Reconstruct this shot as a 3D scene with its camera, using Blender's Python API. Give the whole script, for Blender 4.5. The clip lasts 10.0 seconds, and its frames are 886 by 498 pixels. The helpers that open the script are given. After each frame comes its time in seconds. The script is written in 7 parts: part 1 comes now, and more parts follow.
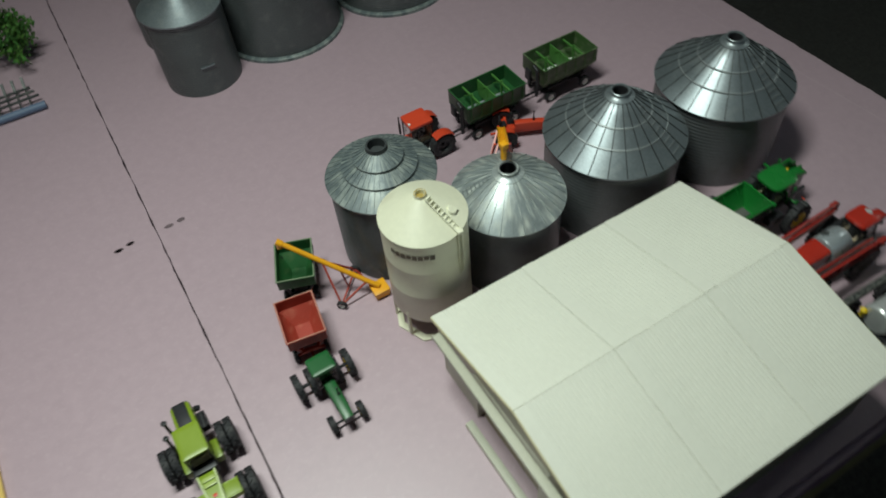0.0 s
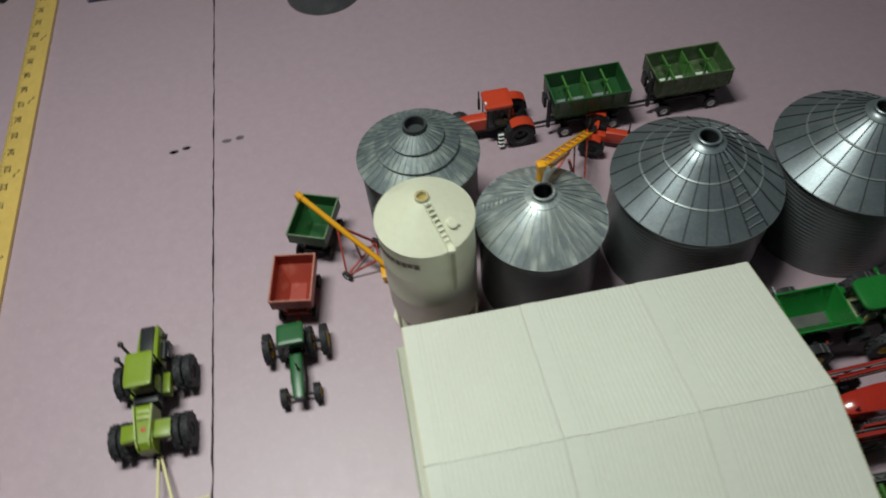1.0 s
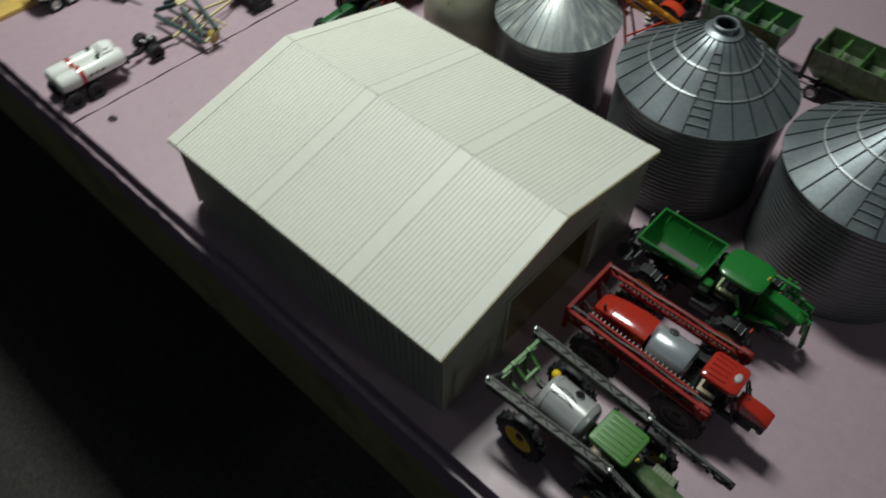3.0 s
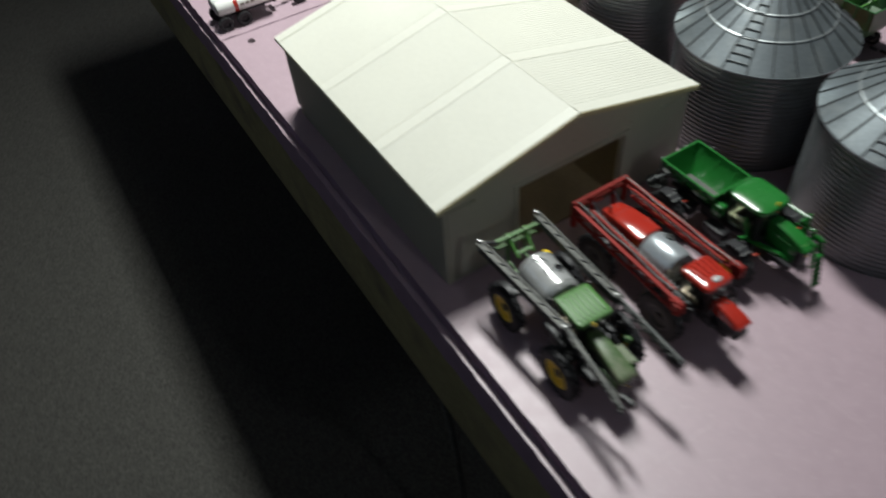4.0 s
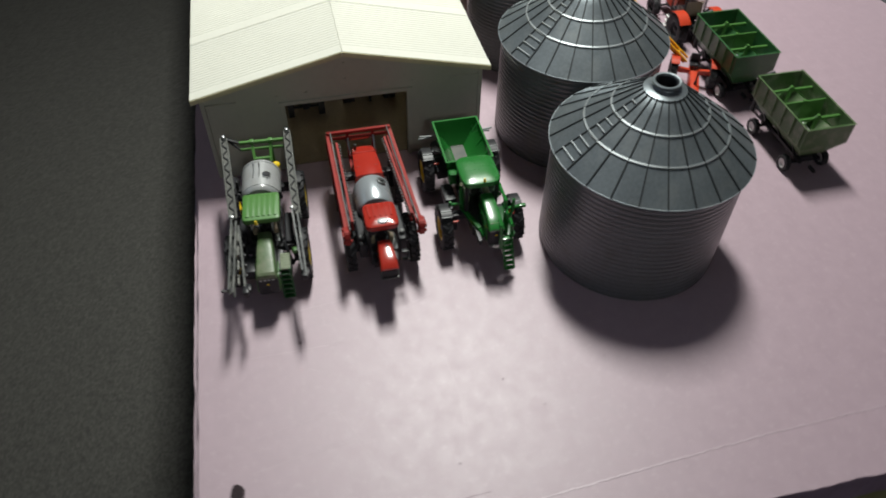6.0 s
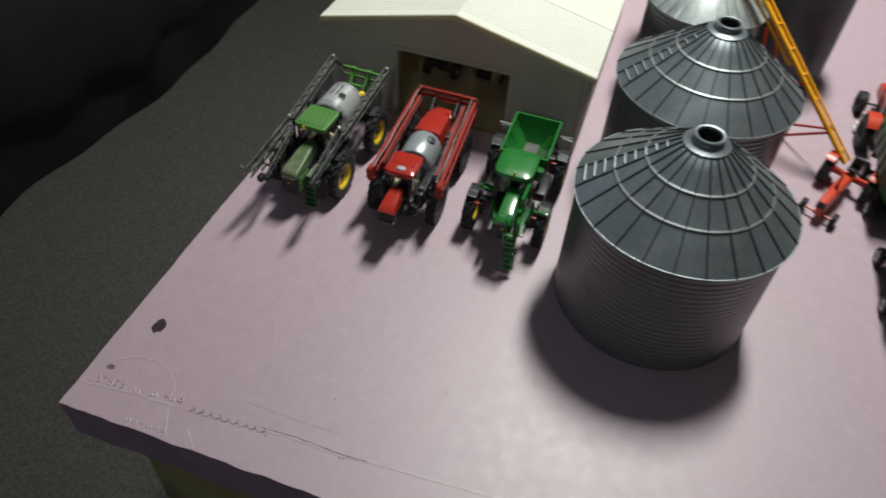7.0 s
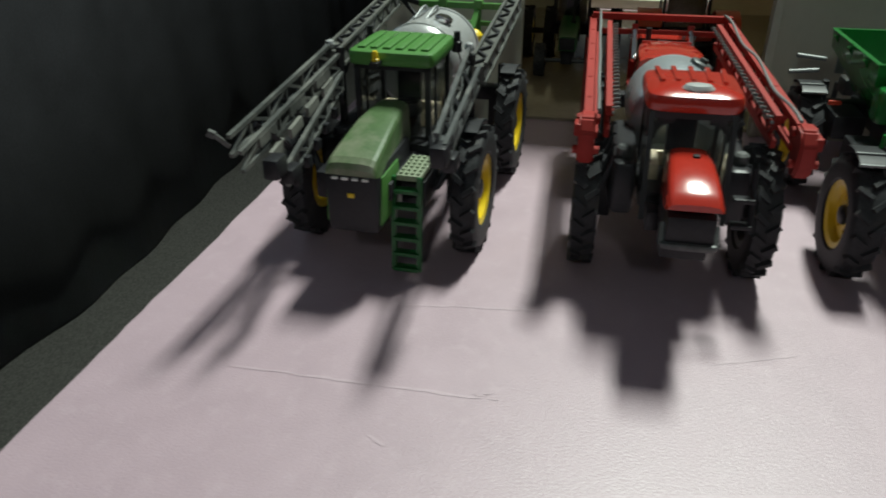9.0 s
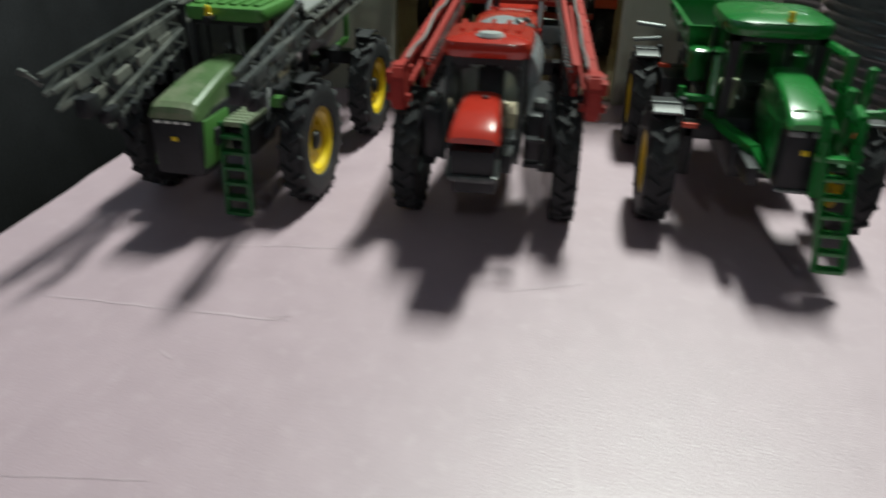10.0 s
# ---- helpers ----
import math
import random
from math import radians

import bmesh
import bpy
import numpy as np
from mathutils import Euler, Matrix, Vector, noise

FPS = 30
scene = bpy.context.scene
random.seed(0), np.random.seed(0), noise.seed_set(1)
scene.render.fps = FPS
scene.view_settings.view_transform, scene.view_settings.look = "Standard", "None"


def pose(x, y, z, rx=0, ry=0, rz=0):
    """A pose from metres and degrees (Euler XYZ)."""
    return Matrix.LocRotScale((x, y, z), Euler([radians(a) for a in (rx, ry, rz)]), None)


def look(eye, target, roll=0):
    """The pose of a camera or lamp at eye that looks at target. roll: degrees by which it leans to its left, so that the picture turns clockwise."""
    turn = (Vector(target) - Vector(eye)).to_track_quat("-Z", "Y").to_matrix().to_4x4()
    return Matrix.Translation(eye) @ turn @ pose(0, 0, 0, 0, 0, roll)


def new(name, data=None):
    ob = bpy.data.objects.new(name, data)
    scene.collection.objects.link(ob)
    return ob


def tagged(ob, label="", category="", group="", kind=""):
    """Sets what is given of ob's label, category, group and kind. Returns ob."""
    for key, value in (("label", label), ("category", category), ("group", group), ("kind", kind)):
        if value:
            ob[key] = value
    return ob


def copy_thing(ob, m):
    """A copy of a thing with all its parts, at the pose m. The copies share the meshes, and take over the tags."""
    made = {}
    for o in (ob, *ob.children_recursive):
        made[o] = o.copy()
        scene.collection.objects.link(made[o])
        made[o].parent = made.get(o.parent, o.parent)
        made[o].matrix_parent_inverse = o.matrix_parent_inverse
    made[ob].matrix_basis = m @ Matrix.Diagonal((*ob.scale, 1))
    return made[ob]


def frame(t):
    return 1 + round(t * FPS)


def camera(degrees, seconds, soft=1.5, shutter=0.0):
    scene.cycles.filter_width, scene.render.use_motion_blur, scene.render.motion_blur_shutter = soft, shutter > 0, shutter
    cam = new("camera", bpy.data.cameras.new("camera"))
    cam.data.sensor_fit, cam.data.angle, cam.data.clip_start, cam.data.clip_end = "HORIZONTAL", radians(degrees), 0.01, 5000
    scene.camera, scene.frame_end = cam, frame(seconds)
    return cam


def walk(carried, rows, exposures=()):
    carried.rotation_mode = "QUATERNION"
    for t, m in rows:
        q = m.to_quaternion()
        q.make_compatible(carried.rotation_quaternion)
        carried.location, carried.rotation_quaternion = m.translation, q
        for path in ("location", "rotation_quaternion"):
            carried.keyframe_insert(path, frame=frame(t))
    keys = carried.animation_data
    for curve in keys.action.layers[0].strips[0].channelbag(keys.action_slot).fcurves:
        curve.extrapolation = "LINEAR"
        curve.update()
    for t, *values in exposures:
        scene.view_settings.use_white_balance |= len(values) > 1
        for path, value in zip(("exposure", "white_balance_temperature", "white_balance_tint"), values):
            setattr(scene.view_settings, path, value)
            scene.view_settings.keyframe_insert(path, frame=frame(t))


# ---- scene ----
cam = camera(62.69, 10.0, soft=1.8, shutter=0.4)
walk(cam, [
    (0.00, pose(-0.4115, -0.0738, 0.5812, 39.24, 3.74, -31.47)),
    (0.50, pose(-0.3245, -0.0131, 0.5609, 36.71, 0.96, -21.82)),
    (1.00, pose(-0.2598, -0.0379, 0.5631, 35.03, 3.56, -10.31)),
    (1.50, pose(-0.1374, -0.1141, 0.5313, 35.00, 2.02, -1.84)),
    (2.00, pose(-0.0779, -0.1401, 0.5204, 34.59, 4.46, 5.49)),
    (2.50, pose(0.0214, -0.1202, 0.4993, 35.85, 1.14, 18.63)),
    (2.70, pose(0.0842, -0.1307, 0.4807, 36.61, 0.29, 31.21)),
    (3.80, pose(0.2407, -0.1862, 0.4140, 42.48, 1.60, 53.13)),
    (4.00, pose(0.3039, -0.1570, 0.4172, 42.50, 3.99, 57.94)),
    (4.50, pose(0.4063, -0.1261, 0.3915, 44.25, -0.15, 63.19)),
    (5.00, pose(0.4636, -0.0967, 0.4154, 46.06, 0.67, 67.88)),
    (5.50, pose(0.4989, -0.0352, 0.4209, 46.00, -0.76, 71.47)),
    (5.70, pose(0.4839, 0.0101, 0.4137, 44.22, -0.97, 71.99)),
    (6.80, pose(0.4979, 0.2452, 0.4081, 43.04, -2.72, 104.09)),
    (7.00, pose(0.5062, 0.2640, 0.3930, 43.68, -3.07, 108.85)),
    (7.50, pose(0.4294, 0.2267, 0.2735, 52.43, -5.41, 113.77)),
    (7.90, look((0.353, 0.170, 0.170), (-1.310, -0.292, -0.840), 0.0)),
    (8.00, pose(0.3422, 0.1644, 0.1534, 60.09, -0.24, 105.23)),
    (8.30, look((0.322, 0.153, 0.124), (-1.348, -0.328, -0.863), -0.5)),
    (8.50, pose(0.3174, 0.1340, 0.1141, 60.59, -0.02, 104.42)),
    (9.00, pose(0.3114, 0.0978, 0.1074, 61.13, 0.05, 101.34)),
    (9.20, look((0.316, 0.091, 0.107), (-1.405, -0.259, -0.849), -1.0)),
    (9.50, pose(0.3133, 0.0917, 0.1022, 62.89, 0.77, 98.19)),
    (9.70, look((0.318, 0.107, 0.0995), (-1.436, -0.155, -0.826), 0.3)),
    (10.00, pose(0.3225, 0.1414, 0.0986, 61.32, -0.87, 99.09)),
], exposures=((0.0, 0.14, 6500, -1.0), (0.6, 0.08, 6500, 4.0), (2.4, 0.02, 6500, 4.0), (2.7, 0.08, 6500, 5.0), (3.8, 0.74, 6500, 10.0), (4.6, 1.18, 6550, 11.5), (5.2, 1.15, 6650, 12.0), (7.0, 0.98, 6650, 10.0), (8.0, 1.12, 6750, 8.0), (9.0, 1.38, 6500, -1.0), (10.0, 1.46, 6480, -2.0)))

# ---- light: a long ceiling lamp over the layout, a second one across the room, faint bluish world fill ----
world = bpy.data.worlds.new("room_light")
scene.world = world
world.use_nodes = True
world.node_tree.nodes["Background"].inputs[0].default_value = (0.66, 0.82, 1.0, 1)
world.node_tree.nodes["Background"].inputs[1].default_value = 0.6
LAMP = (-0.49, 0.36, 1.27)
lamp_data = bpy.data.lights.new("ceiling_lamp_light", "AREA")
lamp_data.shape, lamp_data.size, lamp_data.size_y, lamp_data.energy = "RECTANGLE", 0.46, 0.14, 7.4
lamp_data.color = (0.95, 1.0, 0.95)
lamp_data.spread = radians(128)
new("ceiling_lamp_light", lamp_data).matrix_world = Matrix.Translation(LAMP) @ pose(0, 0, 0, -9, 0, 0)
far_lamp = bpy.data.lights.new("far_lamp_light", "AREA")
far_lamp.shape, far_lamp.size, far_lamp.size_y, far_lamp.energy = "RECTANGLE", 0.10, 0.28, 2.2
far_lamp.color = (0.95, 1.0, 0.97)
new("far_lamp_light", far_lamp).matrix_world = look((2.45, 0.28, 1.62), (0.3, 0.3, 0.0))


# ---- materials ----
def material(name, base, rough=0.5, metal=0.0, var=0.15, scale=250.0, bump=0.15, coat=0.0, dirt=None, dirt_at=0.62, random_tint=0.0, height=0.0003, rough_var=0.09):
    m = bpy.data.materials.new(name)
    m.use_nodes = True
    nt = m.node_tree
    n, link = nt.nodes, nt.links.new
    bsdf = n["Principled BSDF"]
    co = n.new("ShaderNodeTexCoord")
    fine = n.new("ShaderNodeTexNoise")
    fine.inputs["Scale"].default_value, fine.inputs["Detail"].default_value = scale * 4, 6
    broad = n.new("ShaderNodeTexNoise")
    broad.inputs["Scale"].default_value, broad.inputs["Detail"].default_value = scale * 0.22, 3
    link(co.outputs["Object"], fine.inputs["Vector"])
    link(co.outputs["Object"], broad.inputs["Vector"])
    add = n.new("ShaderNodeMath")
    add.operation = "ADD"
    link(fine.outputs["Fac"], add.inputs[0])
    link(broad.outputs["Fac"], add.inputs[1])
    ramp = n.new("ShaderNodeValToRGB")
    ramp.color_ramp.elements[0].position, ramp.color_ramp.elements[1].position = 0.35, 0.65
    half = n.new("ShaderNodeMath")
    half.operation = "MULTIPLY"
    half.inputs[1].default_value = 0.5
    link(add.outputs[0], half.inputs[0])
    link(half.outputs[0], ramp.inputs[0])
    ramp.color_ramp.elements[0].color = (*[c * (1 - var) for c in base], 1)
    ramp.color_ramp.elements[1].color = (*[min(1, c * (1 + var)) for c in base], 1)
    color = ramp.outputs[0]
    if dirt:
        spots = n.new("ShaderNodeTexNoise")
        spots.inputs["Scale"].default_value, spots.inputs["Detail"].default_value = scale * 0.5, 8
        link(co.outputs["Object"], spots.inputs["Vector"])
        cut = n.new("ShaderNodeMapRange")
        cut.inputs[1].default_value, cut.inputs[2].default_value = dirt_at - 0.12, dirt_at + 0.12
        link(spots.outputs["Fac"], cut.inputs[0])
        mix = n.new("ShaderNodeMix")
        mix.data_type = "RGBA"
        link(cut.outputs[0], mix.inputs[0])
        link(color, mix.inputs[6])
        mix.inputs[7].default_value = (*dirt, 1)
        color = mix.outputs[2]
    if random_tint:
        info = n.new("ShaderNodeObjectInfo")
        span = n.new("ShaderNodeMapRange")
        span.inputs[3].default_value, span.inputs[4].default_value = 1 - random_tint, 1 + random_tint
        link(info.outputs["Random"], span.inputs[0])
        hsv = n.new("ShaderNodeHueSaturation")
        link(span.outputs[0], hsv.inputs["Value"])
        link(color, hsv.inputs["Color"])
        color = hsv.outputs[0]
    link(color, bsdf.inputs["Base Color"])
    rr = n.new("ShaderNodeMapRange")
    rr.inputs[3].default_value, rr.inputs[4].default_value = max(0.03, rough - rough_var), min(1, rough + rough_var)
    link(broad.outputs["Fac"], rr.inputs[0])
    link(rr.outputs[0], bsdf.inputs["Roughness"])
    bsdf.inputs["Metallic"].default_value = metal
    bsdf.inputs["Coat Weight"].default_value = coat
    bsdf.inputs["Coat Roughness"].default_value = 0.08
    if bump:
        b = n.new("ShaderNodeBump")
        b.inputs["Strength"].default_value, b.inputs["Distance"].default_value = bump, height
        link(fine.outputs["Fac"], b.inputs["Height"])
        link(b.outputs[0], bsdf.inputs["Normal"])
    return m


def clear(name, tint, rough=0.05):
    m = bpy.data.materials.new(name)
    m.use_nodes = True
    bsdf = m.node_tree.nodes["Principled BSDF"]
    bsdf.inputs["Base Color"].default_value = (*tint, 1)
    bsdf.inputs["Transmission Weight"].default_value = 1.0
    bsdf.inputs["Roughness"].default_value = rough
    bsdf.inputs["IOR"].default_value = 1.2
    return m


FOAM = material("pink_foam", (0.415, 0.302, 0.351), 0.45, 0, 0.05, 420, 0.34, 0, (0.45, 0.335, 0.385), 0.66, rough_var=0.07)
FOAM.node_tree.nodes["Principled BSDF"].inputs["Specular IOR Level"].default_value = 0.85
FOAM_SIDE = material("foam_cut_side", (0.36, 0.24, 0.34), 0.8, 0, 0.14, 200, 0.6)
APRON = material("weathered_board", (0.34, 0.30, 0.15), 0.75, 0, 0.2, 40, 0.4, 0, (0.16, 0.14, 0.10), 0.62)
CARPET = material("grey_carpet", (0.138, 0.134, 0.122), 0.95, 0, 0.45, 900, 1.0, 0, None, 0.6, 0, 0.003)
ROOM_WALL = material("room_wall", (0.42, 0.44, 0.48), 0.9, 0, 0.1, 10, 0.1)
BLACK_CLOTH = material("black_cloth", (0.040, 0.040, 0.046), 0.95, 0, 0.2, 60, 0.3)
CEILING = material("ceiling_paint", (0.48, 0.49, 0.50), 0.9, 0, 0.05, 10, 0.1)
SEAM = material("dark_joint", (0.04, 0.028, 0.032), 0.95, 0, 0.2, 100, 0.2)
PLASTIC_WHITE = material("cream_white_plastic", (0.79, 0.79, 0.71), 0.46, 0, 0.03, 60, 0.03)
# walls, doors and track: darker than the roof, their shade put into the colour
PLASTIC_WALL = material("shaded_wall_plastic", (0.52, 0.52, 0.43), 0.45, 0, 0.05, 60, 0.1)


def thin(mat, share, tint):
    """Lets part of the light through a thin plastic sheet."""
    nt = mat.node_tree
    out = nt.nodes["Material Output"]
    tr = nt.nodes.new("ShaderNodeBsdfTranslucent")
    tr.inputs["Color"].default_value = (*tint, 1)
    mix = nt.nodes.new("ShaderNodeMixShader")
    mix.inputs[0].default_value = share
    nt.links.new(nt.nodes["Principled BSDF"].outputs[0], mix.inputs[1])
    nt.links.new(tr.outputs[0], mix.inputs[2])
    nt.links.new(mix.outputs[0], out.inputs["Surface"])


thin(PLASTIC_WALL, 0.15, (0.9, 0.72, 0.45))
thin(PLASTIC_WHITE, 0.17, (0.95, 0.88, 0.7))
TANK_WHITE = material("ivory_plastic", (0.72, 0.71, 0.55), 0.42, 0, 0.04, 60, 0.1, 0, (0.58, 0.55, 0.42), 0.68)
# bin walls: dark grey, with their shaded side put into the colour
STEEL = material("galvanised_wall_shaded", (0.112, 0.119, 0.125), 0.23, 0.10, 0.12, 130, 0.2, 0, (0.10, 0.105, 0.105), 0.66)
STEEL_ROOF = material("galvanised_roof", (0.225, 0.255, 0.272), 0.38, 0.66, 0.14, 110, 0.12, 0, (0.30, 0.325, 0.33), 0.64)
STEEL_DUSTY = material("dusty_galvanised", (0.115, 0.14, 0.148), 0.48, 0.25, 0.14, 130, 0.25, 0, (0.33, 0.36, 0.34), 0.60)
STEEL_PALE = material("pale_galvanised", (0.34, 0.38, 0.39), 0.36, 0.55, 0.12, 130, 0.2, 0, (0.42, 0.44, 0.42), 0.60)
STEEL_FAR = material("dark_galvanised", (0.115, 0.13, 0.132), 0.34, 0.45, 0.12, 130, 0.2, 0, (0.17, 0.18, 0.18), 0.66)


def radial_dust(mat, tint, low, high, turns=26.0):
    """Pale dust in streaks that run from the middle of a roof outwards."""
    nt = mat.node_tree
    n, link = nt.nodes, nt.links.new
    bsdf = n["Principled BSDF"]
    co = n.new("ShaderNodeTexCoord")
    sep = n.new("ShaderNodeSeparateXYZ")
    link(co.outputs["Object"], sep.inputs[0])
    ang = n.new("ShaderNodeMath")
    ang.operation = "ARCTAN2"
    link(sep.outputs[1], ang.inputs[0])
    link(sep.outputs[0], ang.inputs[1])
    wide = n.new("ShaderNodeMath")
    wide.operation = "MULTIPLY"
    wide.inputs[1].default_value = turns / 6.283
    link(ang.outputs[0], wide.inputs[0])
    out = n.new("ShaderNodeMath")
    out.operation = "MULTIPLY"
    out.inputs[1].default_value = 40.0
    link(sep.outputs[2], out.inputs[0])
    vec = n.new("ShaderNodeCombineXYZ")
    link(wide.outputs[0], vec.inputs[0])
    link(out.outputs[0], vec.inputs[1])
    tex = n.new("ShaderNodeTexNoise")
    tex.inputs["Scale"].default_value, tex.inputs["Detail"].default_value = 2.2, 6
    link(vec.outputs[0], tex.inputs["Vector"])
    cut = n.new("ShaderNodeMapRange")
    cut.inputs[1].default_value, cut.inputs[2].default_value = low, high
    link(tex.outputs["Fac"], cut.inputs[0])
    mix = n.new("ShaderNodeMix")
    mix.data_type = "RGBA"
    link(cut.outputs[0], mix.inputs[0])
    link(bsdf.inputs["Base Color"].links[0].from_socket, mix.inputs[6])
    mix.inputs[7].default_value = (*tint, 1)
    link(mix.outputs[2], bsdf.inputs["Base Color"])
    less = n.new("ShaderNodeMapRange")
    less.inputs[3].default_value, less.inputs[4].default_value = bsdf.inputs["Metallic"].default_value, 0.0
    link(cut.outputs[0], less.inputs[0])
    link(less.outputs[0], bsdf.inputs["Metallic"])


STEEL.node_tree.nodes["Principled BSDF"].inputs["Specular IOR Level"].default_value = 0.85
radial_dust(STEEL_PALE, (0.50, 0.53, 0.49), 0.46, 0.72)
radial_dust(STEEL_DUSTY, (0.29, 0.32, 0.29), 0.48, 0.80)
RIB_DARK = material("rib_dark", (0.045, 0.050, 0.053), 0.5, 0.3, 0.15, 200, 0.1)
RING_LIGHT = material("ring_bright", (0.30, 0.325, 0.335), 0.42, 0.6, 0.1, 200, 0.1)
RUBBER = material("black_rubber", (0.029, 0.029, 0.032), 0.62, 0, 0.25, 300, 0.3, 0, (0.06, 0.055, 0.05), 0.68)
BLACK = material("black_plastic", (0.023, 0.023, 0.026), 0.38, 0, 0.2, 300, 0.1)
GREEN = material("deep_green_paint", (0.018, 0.170, 0.030), 0.26, 0, 0.07, 200, 0.04, 0.4)
GREEN_DULL = material("dusty_green_paint", (0.080, 0.140, 0.054), 0.38, 0, 0.16, 200, 0.1, 0, (0.22, 0.23, 0.16), 0.56)
GREEN_ROOF = material("mid_green_paint", (0.075, 0.21, 0.045), 0.40, 0, 0.08, 200, 0.06)
GREEN_WAGON = material("wagon_green_paint", (0.020, 0.092, 0.026), 0.40, 0, 0.12, 200, 0.1, 0, (0.07, 0.13, 0.05), 0.66)
GREEN_TRACTOR = material("tractor_green_paint", (0.015, 0.10, 0.026), 0.35, 0, 0.12, 200, 0.06)
LIME = material("lime_green_paint", (0.20, 0.275, 0.020), 0.36, 0, 0.07, 200, 0.06)
# paler lime that holds the bright reflection off the rear deck
LIME_SHEEN = material("lime_paint_sheen", (0.33, 0.40, 0.11), 0.34, 0, 0.12, 200, 0.1)
RED = material("bright_red_paint", (0.40, 0.028, 0.017), 0.17, 0, 0.07, 200, 0.04, 0.4)
RED_BOOM = material("boom_red_paint", (0.30, 0.020, 0.015), 0.58, 0, 0.12, 200, 0.08)
RED_WAGON = material("wagon_red_paint", (0.33, 0.045, 0.028), 0.45, 0, 0.12, 200, 0.1, 0, (0.42, 0.12, 0.08), 0.66)
ORANGE_RED = material("orange_red_paint", (0.56, 0.055, 0.022), 0.34, 0, 0.08, 200, 0.06)
YELLOW = material("yellow_paint", (0.80, 0.56, 0.015), 0.40, 0, 0.06, 200, 0.05)
AMBER = material("auger_amber_paint", (0.78, 0.36, 0.012), 0.40, 0, 0.07, 200, 0.06)
SILVER = material("silver_tank", (0.60, 0.61, 0.61), 0.25, 0.45, 0.08, 200, 0.08, 0, (0.55, 0.55, 0.53), 0.66)
GREY_TANK = material("blue_grey_tank", (0.45, 0.49, 0.52), 0.28, 0.5, 0.06, 200, 0.06)
BOOM_GREY = material("gunmetal_boom", (0.075, 0.08, 0.08), 0.45, 0.2, 0.18, 200, 0.15, 0, (0.19, 0.19, 0.18), 0.62)
BOOM_PALE = material("dusty_boom_grey", (0.115, 0.116, 0.106), 0.5, 0.1, 0.2, 200, 0.2, 0, (0.09, 0.095, 0.09), 0.60)
ROD_STEEL = material("dull_rod_steel", (0.22, 0.23, 0.23), 0.5, 0.5, 0.1, 200, 0.05)
WING_GREY = material("dull_wing_grey", (0.082, 0.086, 0.082), 0.5, 0.15, 0.2, 200, 0.2, 0, (0.22, 0.22, 0.20), 0.60)
WING_PALE = material("bare_wing_grey", (0.23, 0.23, 0.205), 0.5, 0.1, 0.2, 200, 0.2, 0, (0.12, 0.12, 0.11), 0.60)
GREEN_OLD = material("worn_olive_paint", (0.050, 0.105, 0.030), 0.5, 0, 0.15, 200, 0.1, 0, (0.17, 0.19, 0.12), 0.60)
WORN_RED = material("scuffed_rim_red", (0.45, 0.24, 0.18), 0.6, 0, 0.2, 300, 0.2)
WORN_GREEN = material("scuffed_rim_green", (0.22, 0.26, 0.17), 0.6, 0, 0.2, 300, 0.2)
FENDER = material("glossy_black_fender", (0.032, 0.032, 0.035), 0.40, 0, 0.15, 300, 0.05)
CHROME = material("chrome", (0.75, 0.75, 0.75), 0.15, 1.0, 0.05, 200, 0.0)
GLASS = clear("smoked_glass", (0.86, 0.87, 0.85))
GLASS_GREEN = clear("green_tinted_glass", (0.66, 0.82, 0.70))
INTERIOR = material("cab_interior", (0.36, 0.29, 0.205), 0.6, 0, 0.3, 200, 0.2)
CREAM = material("cream_paint", (0.62, 0.54, 0.30), 0.5, 0, 0.10, 200, 0.1)
TEAL = material("dark_teal_paint", (0.022, 0.060, 0.060), 0.45, 0, 0.15, 200, 0.1)
WOOD = material("varnished_ruler_wood", (0.66, 0.45, 0.13), 0.35, 0, 0.09, 40, 0.05, 0.2)
INK = material("black_ink", (0.02, 0.017, 0.012), 0.6, 0, 0.1, 100, 0)
BROWN_INK = material("brown_lettering", (0.13, 0.105, 0.075), 0.6, 0, 0.25, 300, 0.0)
WHITE = material("white_paint", (0.78, 0.79, 0.76), 0.32, 0, 0.04, 150, 0.05)
BLUE = material("faded_blue_paint", (0.10, 0.14, 0.22), 0.5, 0, 0.15, 150, 0.1)
LEAF = material("model_tree_foam", (0.035, 0.12, 0.018), 0.85, 0, 0.45, 200, 0.6, 0, (0.09, 0.19, 0.03), 0.55)
BARK = material("model_tree_bark", (0.10, 0.07, 0.04), 0.85, 0, 0.3, 200, 0.5)
TEAL_STRIPE = material("teal_green_stripe", (0.03, 0.30, 0.20), 0.4, 0, 0.06, 150, 0.0)
FOAM_PALE = material("scuffed_pale_foam", (0.455, 0.34, 0.39), 0.47, 0, 0.05, 200, 0.0, rough_var=0.02)
FOAM_PALE.node_tree.nodes["Principled BSDF"].inputs["Specular IOR Level"].default_value = 0.9
FOAM_DARK = material("grimy_foam", (0.355, 0.26, 0.30), 0.6, 0, 0.1, 90, 0.2)
OCHRE = material("ochre_plastic", (0.36, 0.26, 0.06), 0.5, 0, 0.1, 200, 0.1)
FASCIA = material("yellowed_plastic_edge", (0.66, 0.60, 0.36), 0.45, 0, 0.06, 80, 0.1)
# darkened foam colour: the shade down in gouges and cracks
GOUGE = material("torn_foam", (0.15, 0.11, 0.125), 0.9, 0, 0.3, 300, 0.3)
CARD = material("tan_floor_plastic", (0.24, 0.19, 0.135), 0.16, 0, 0.1, 100, 0.0, 0.6)
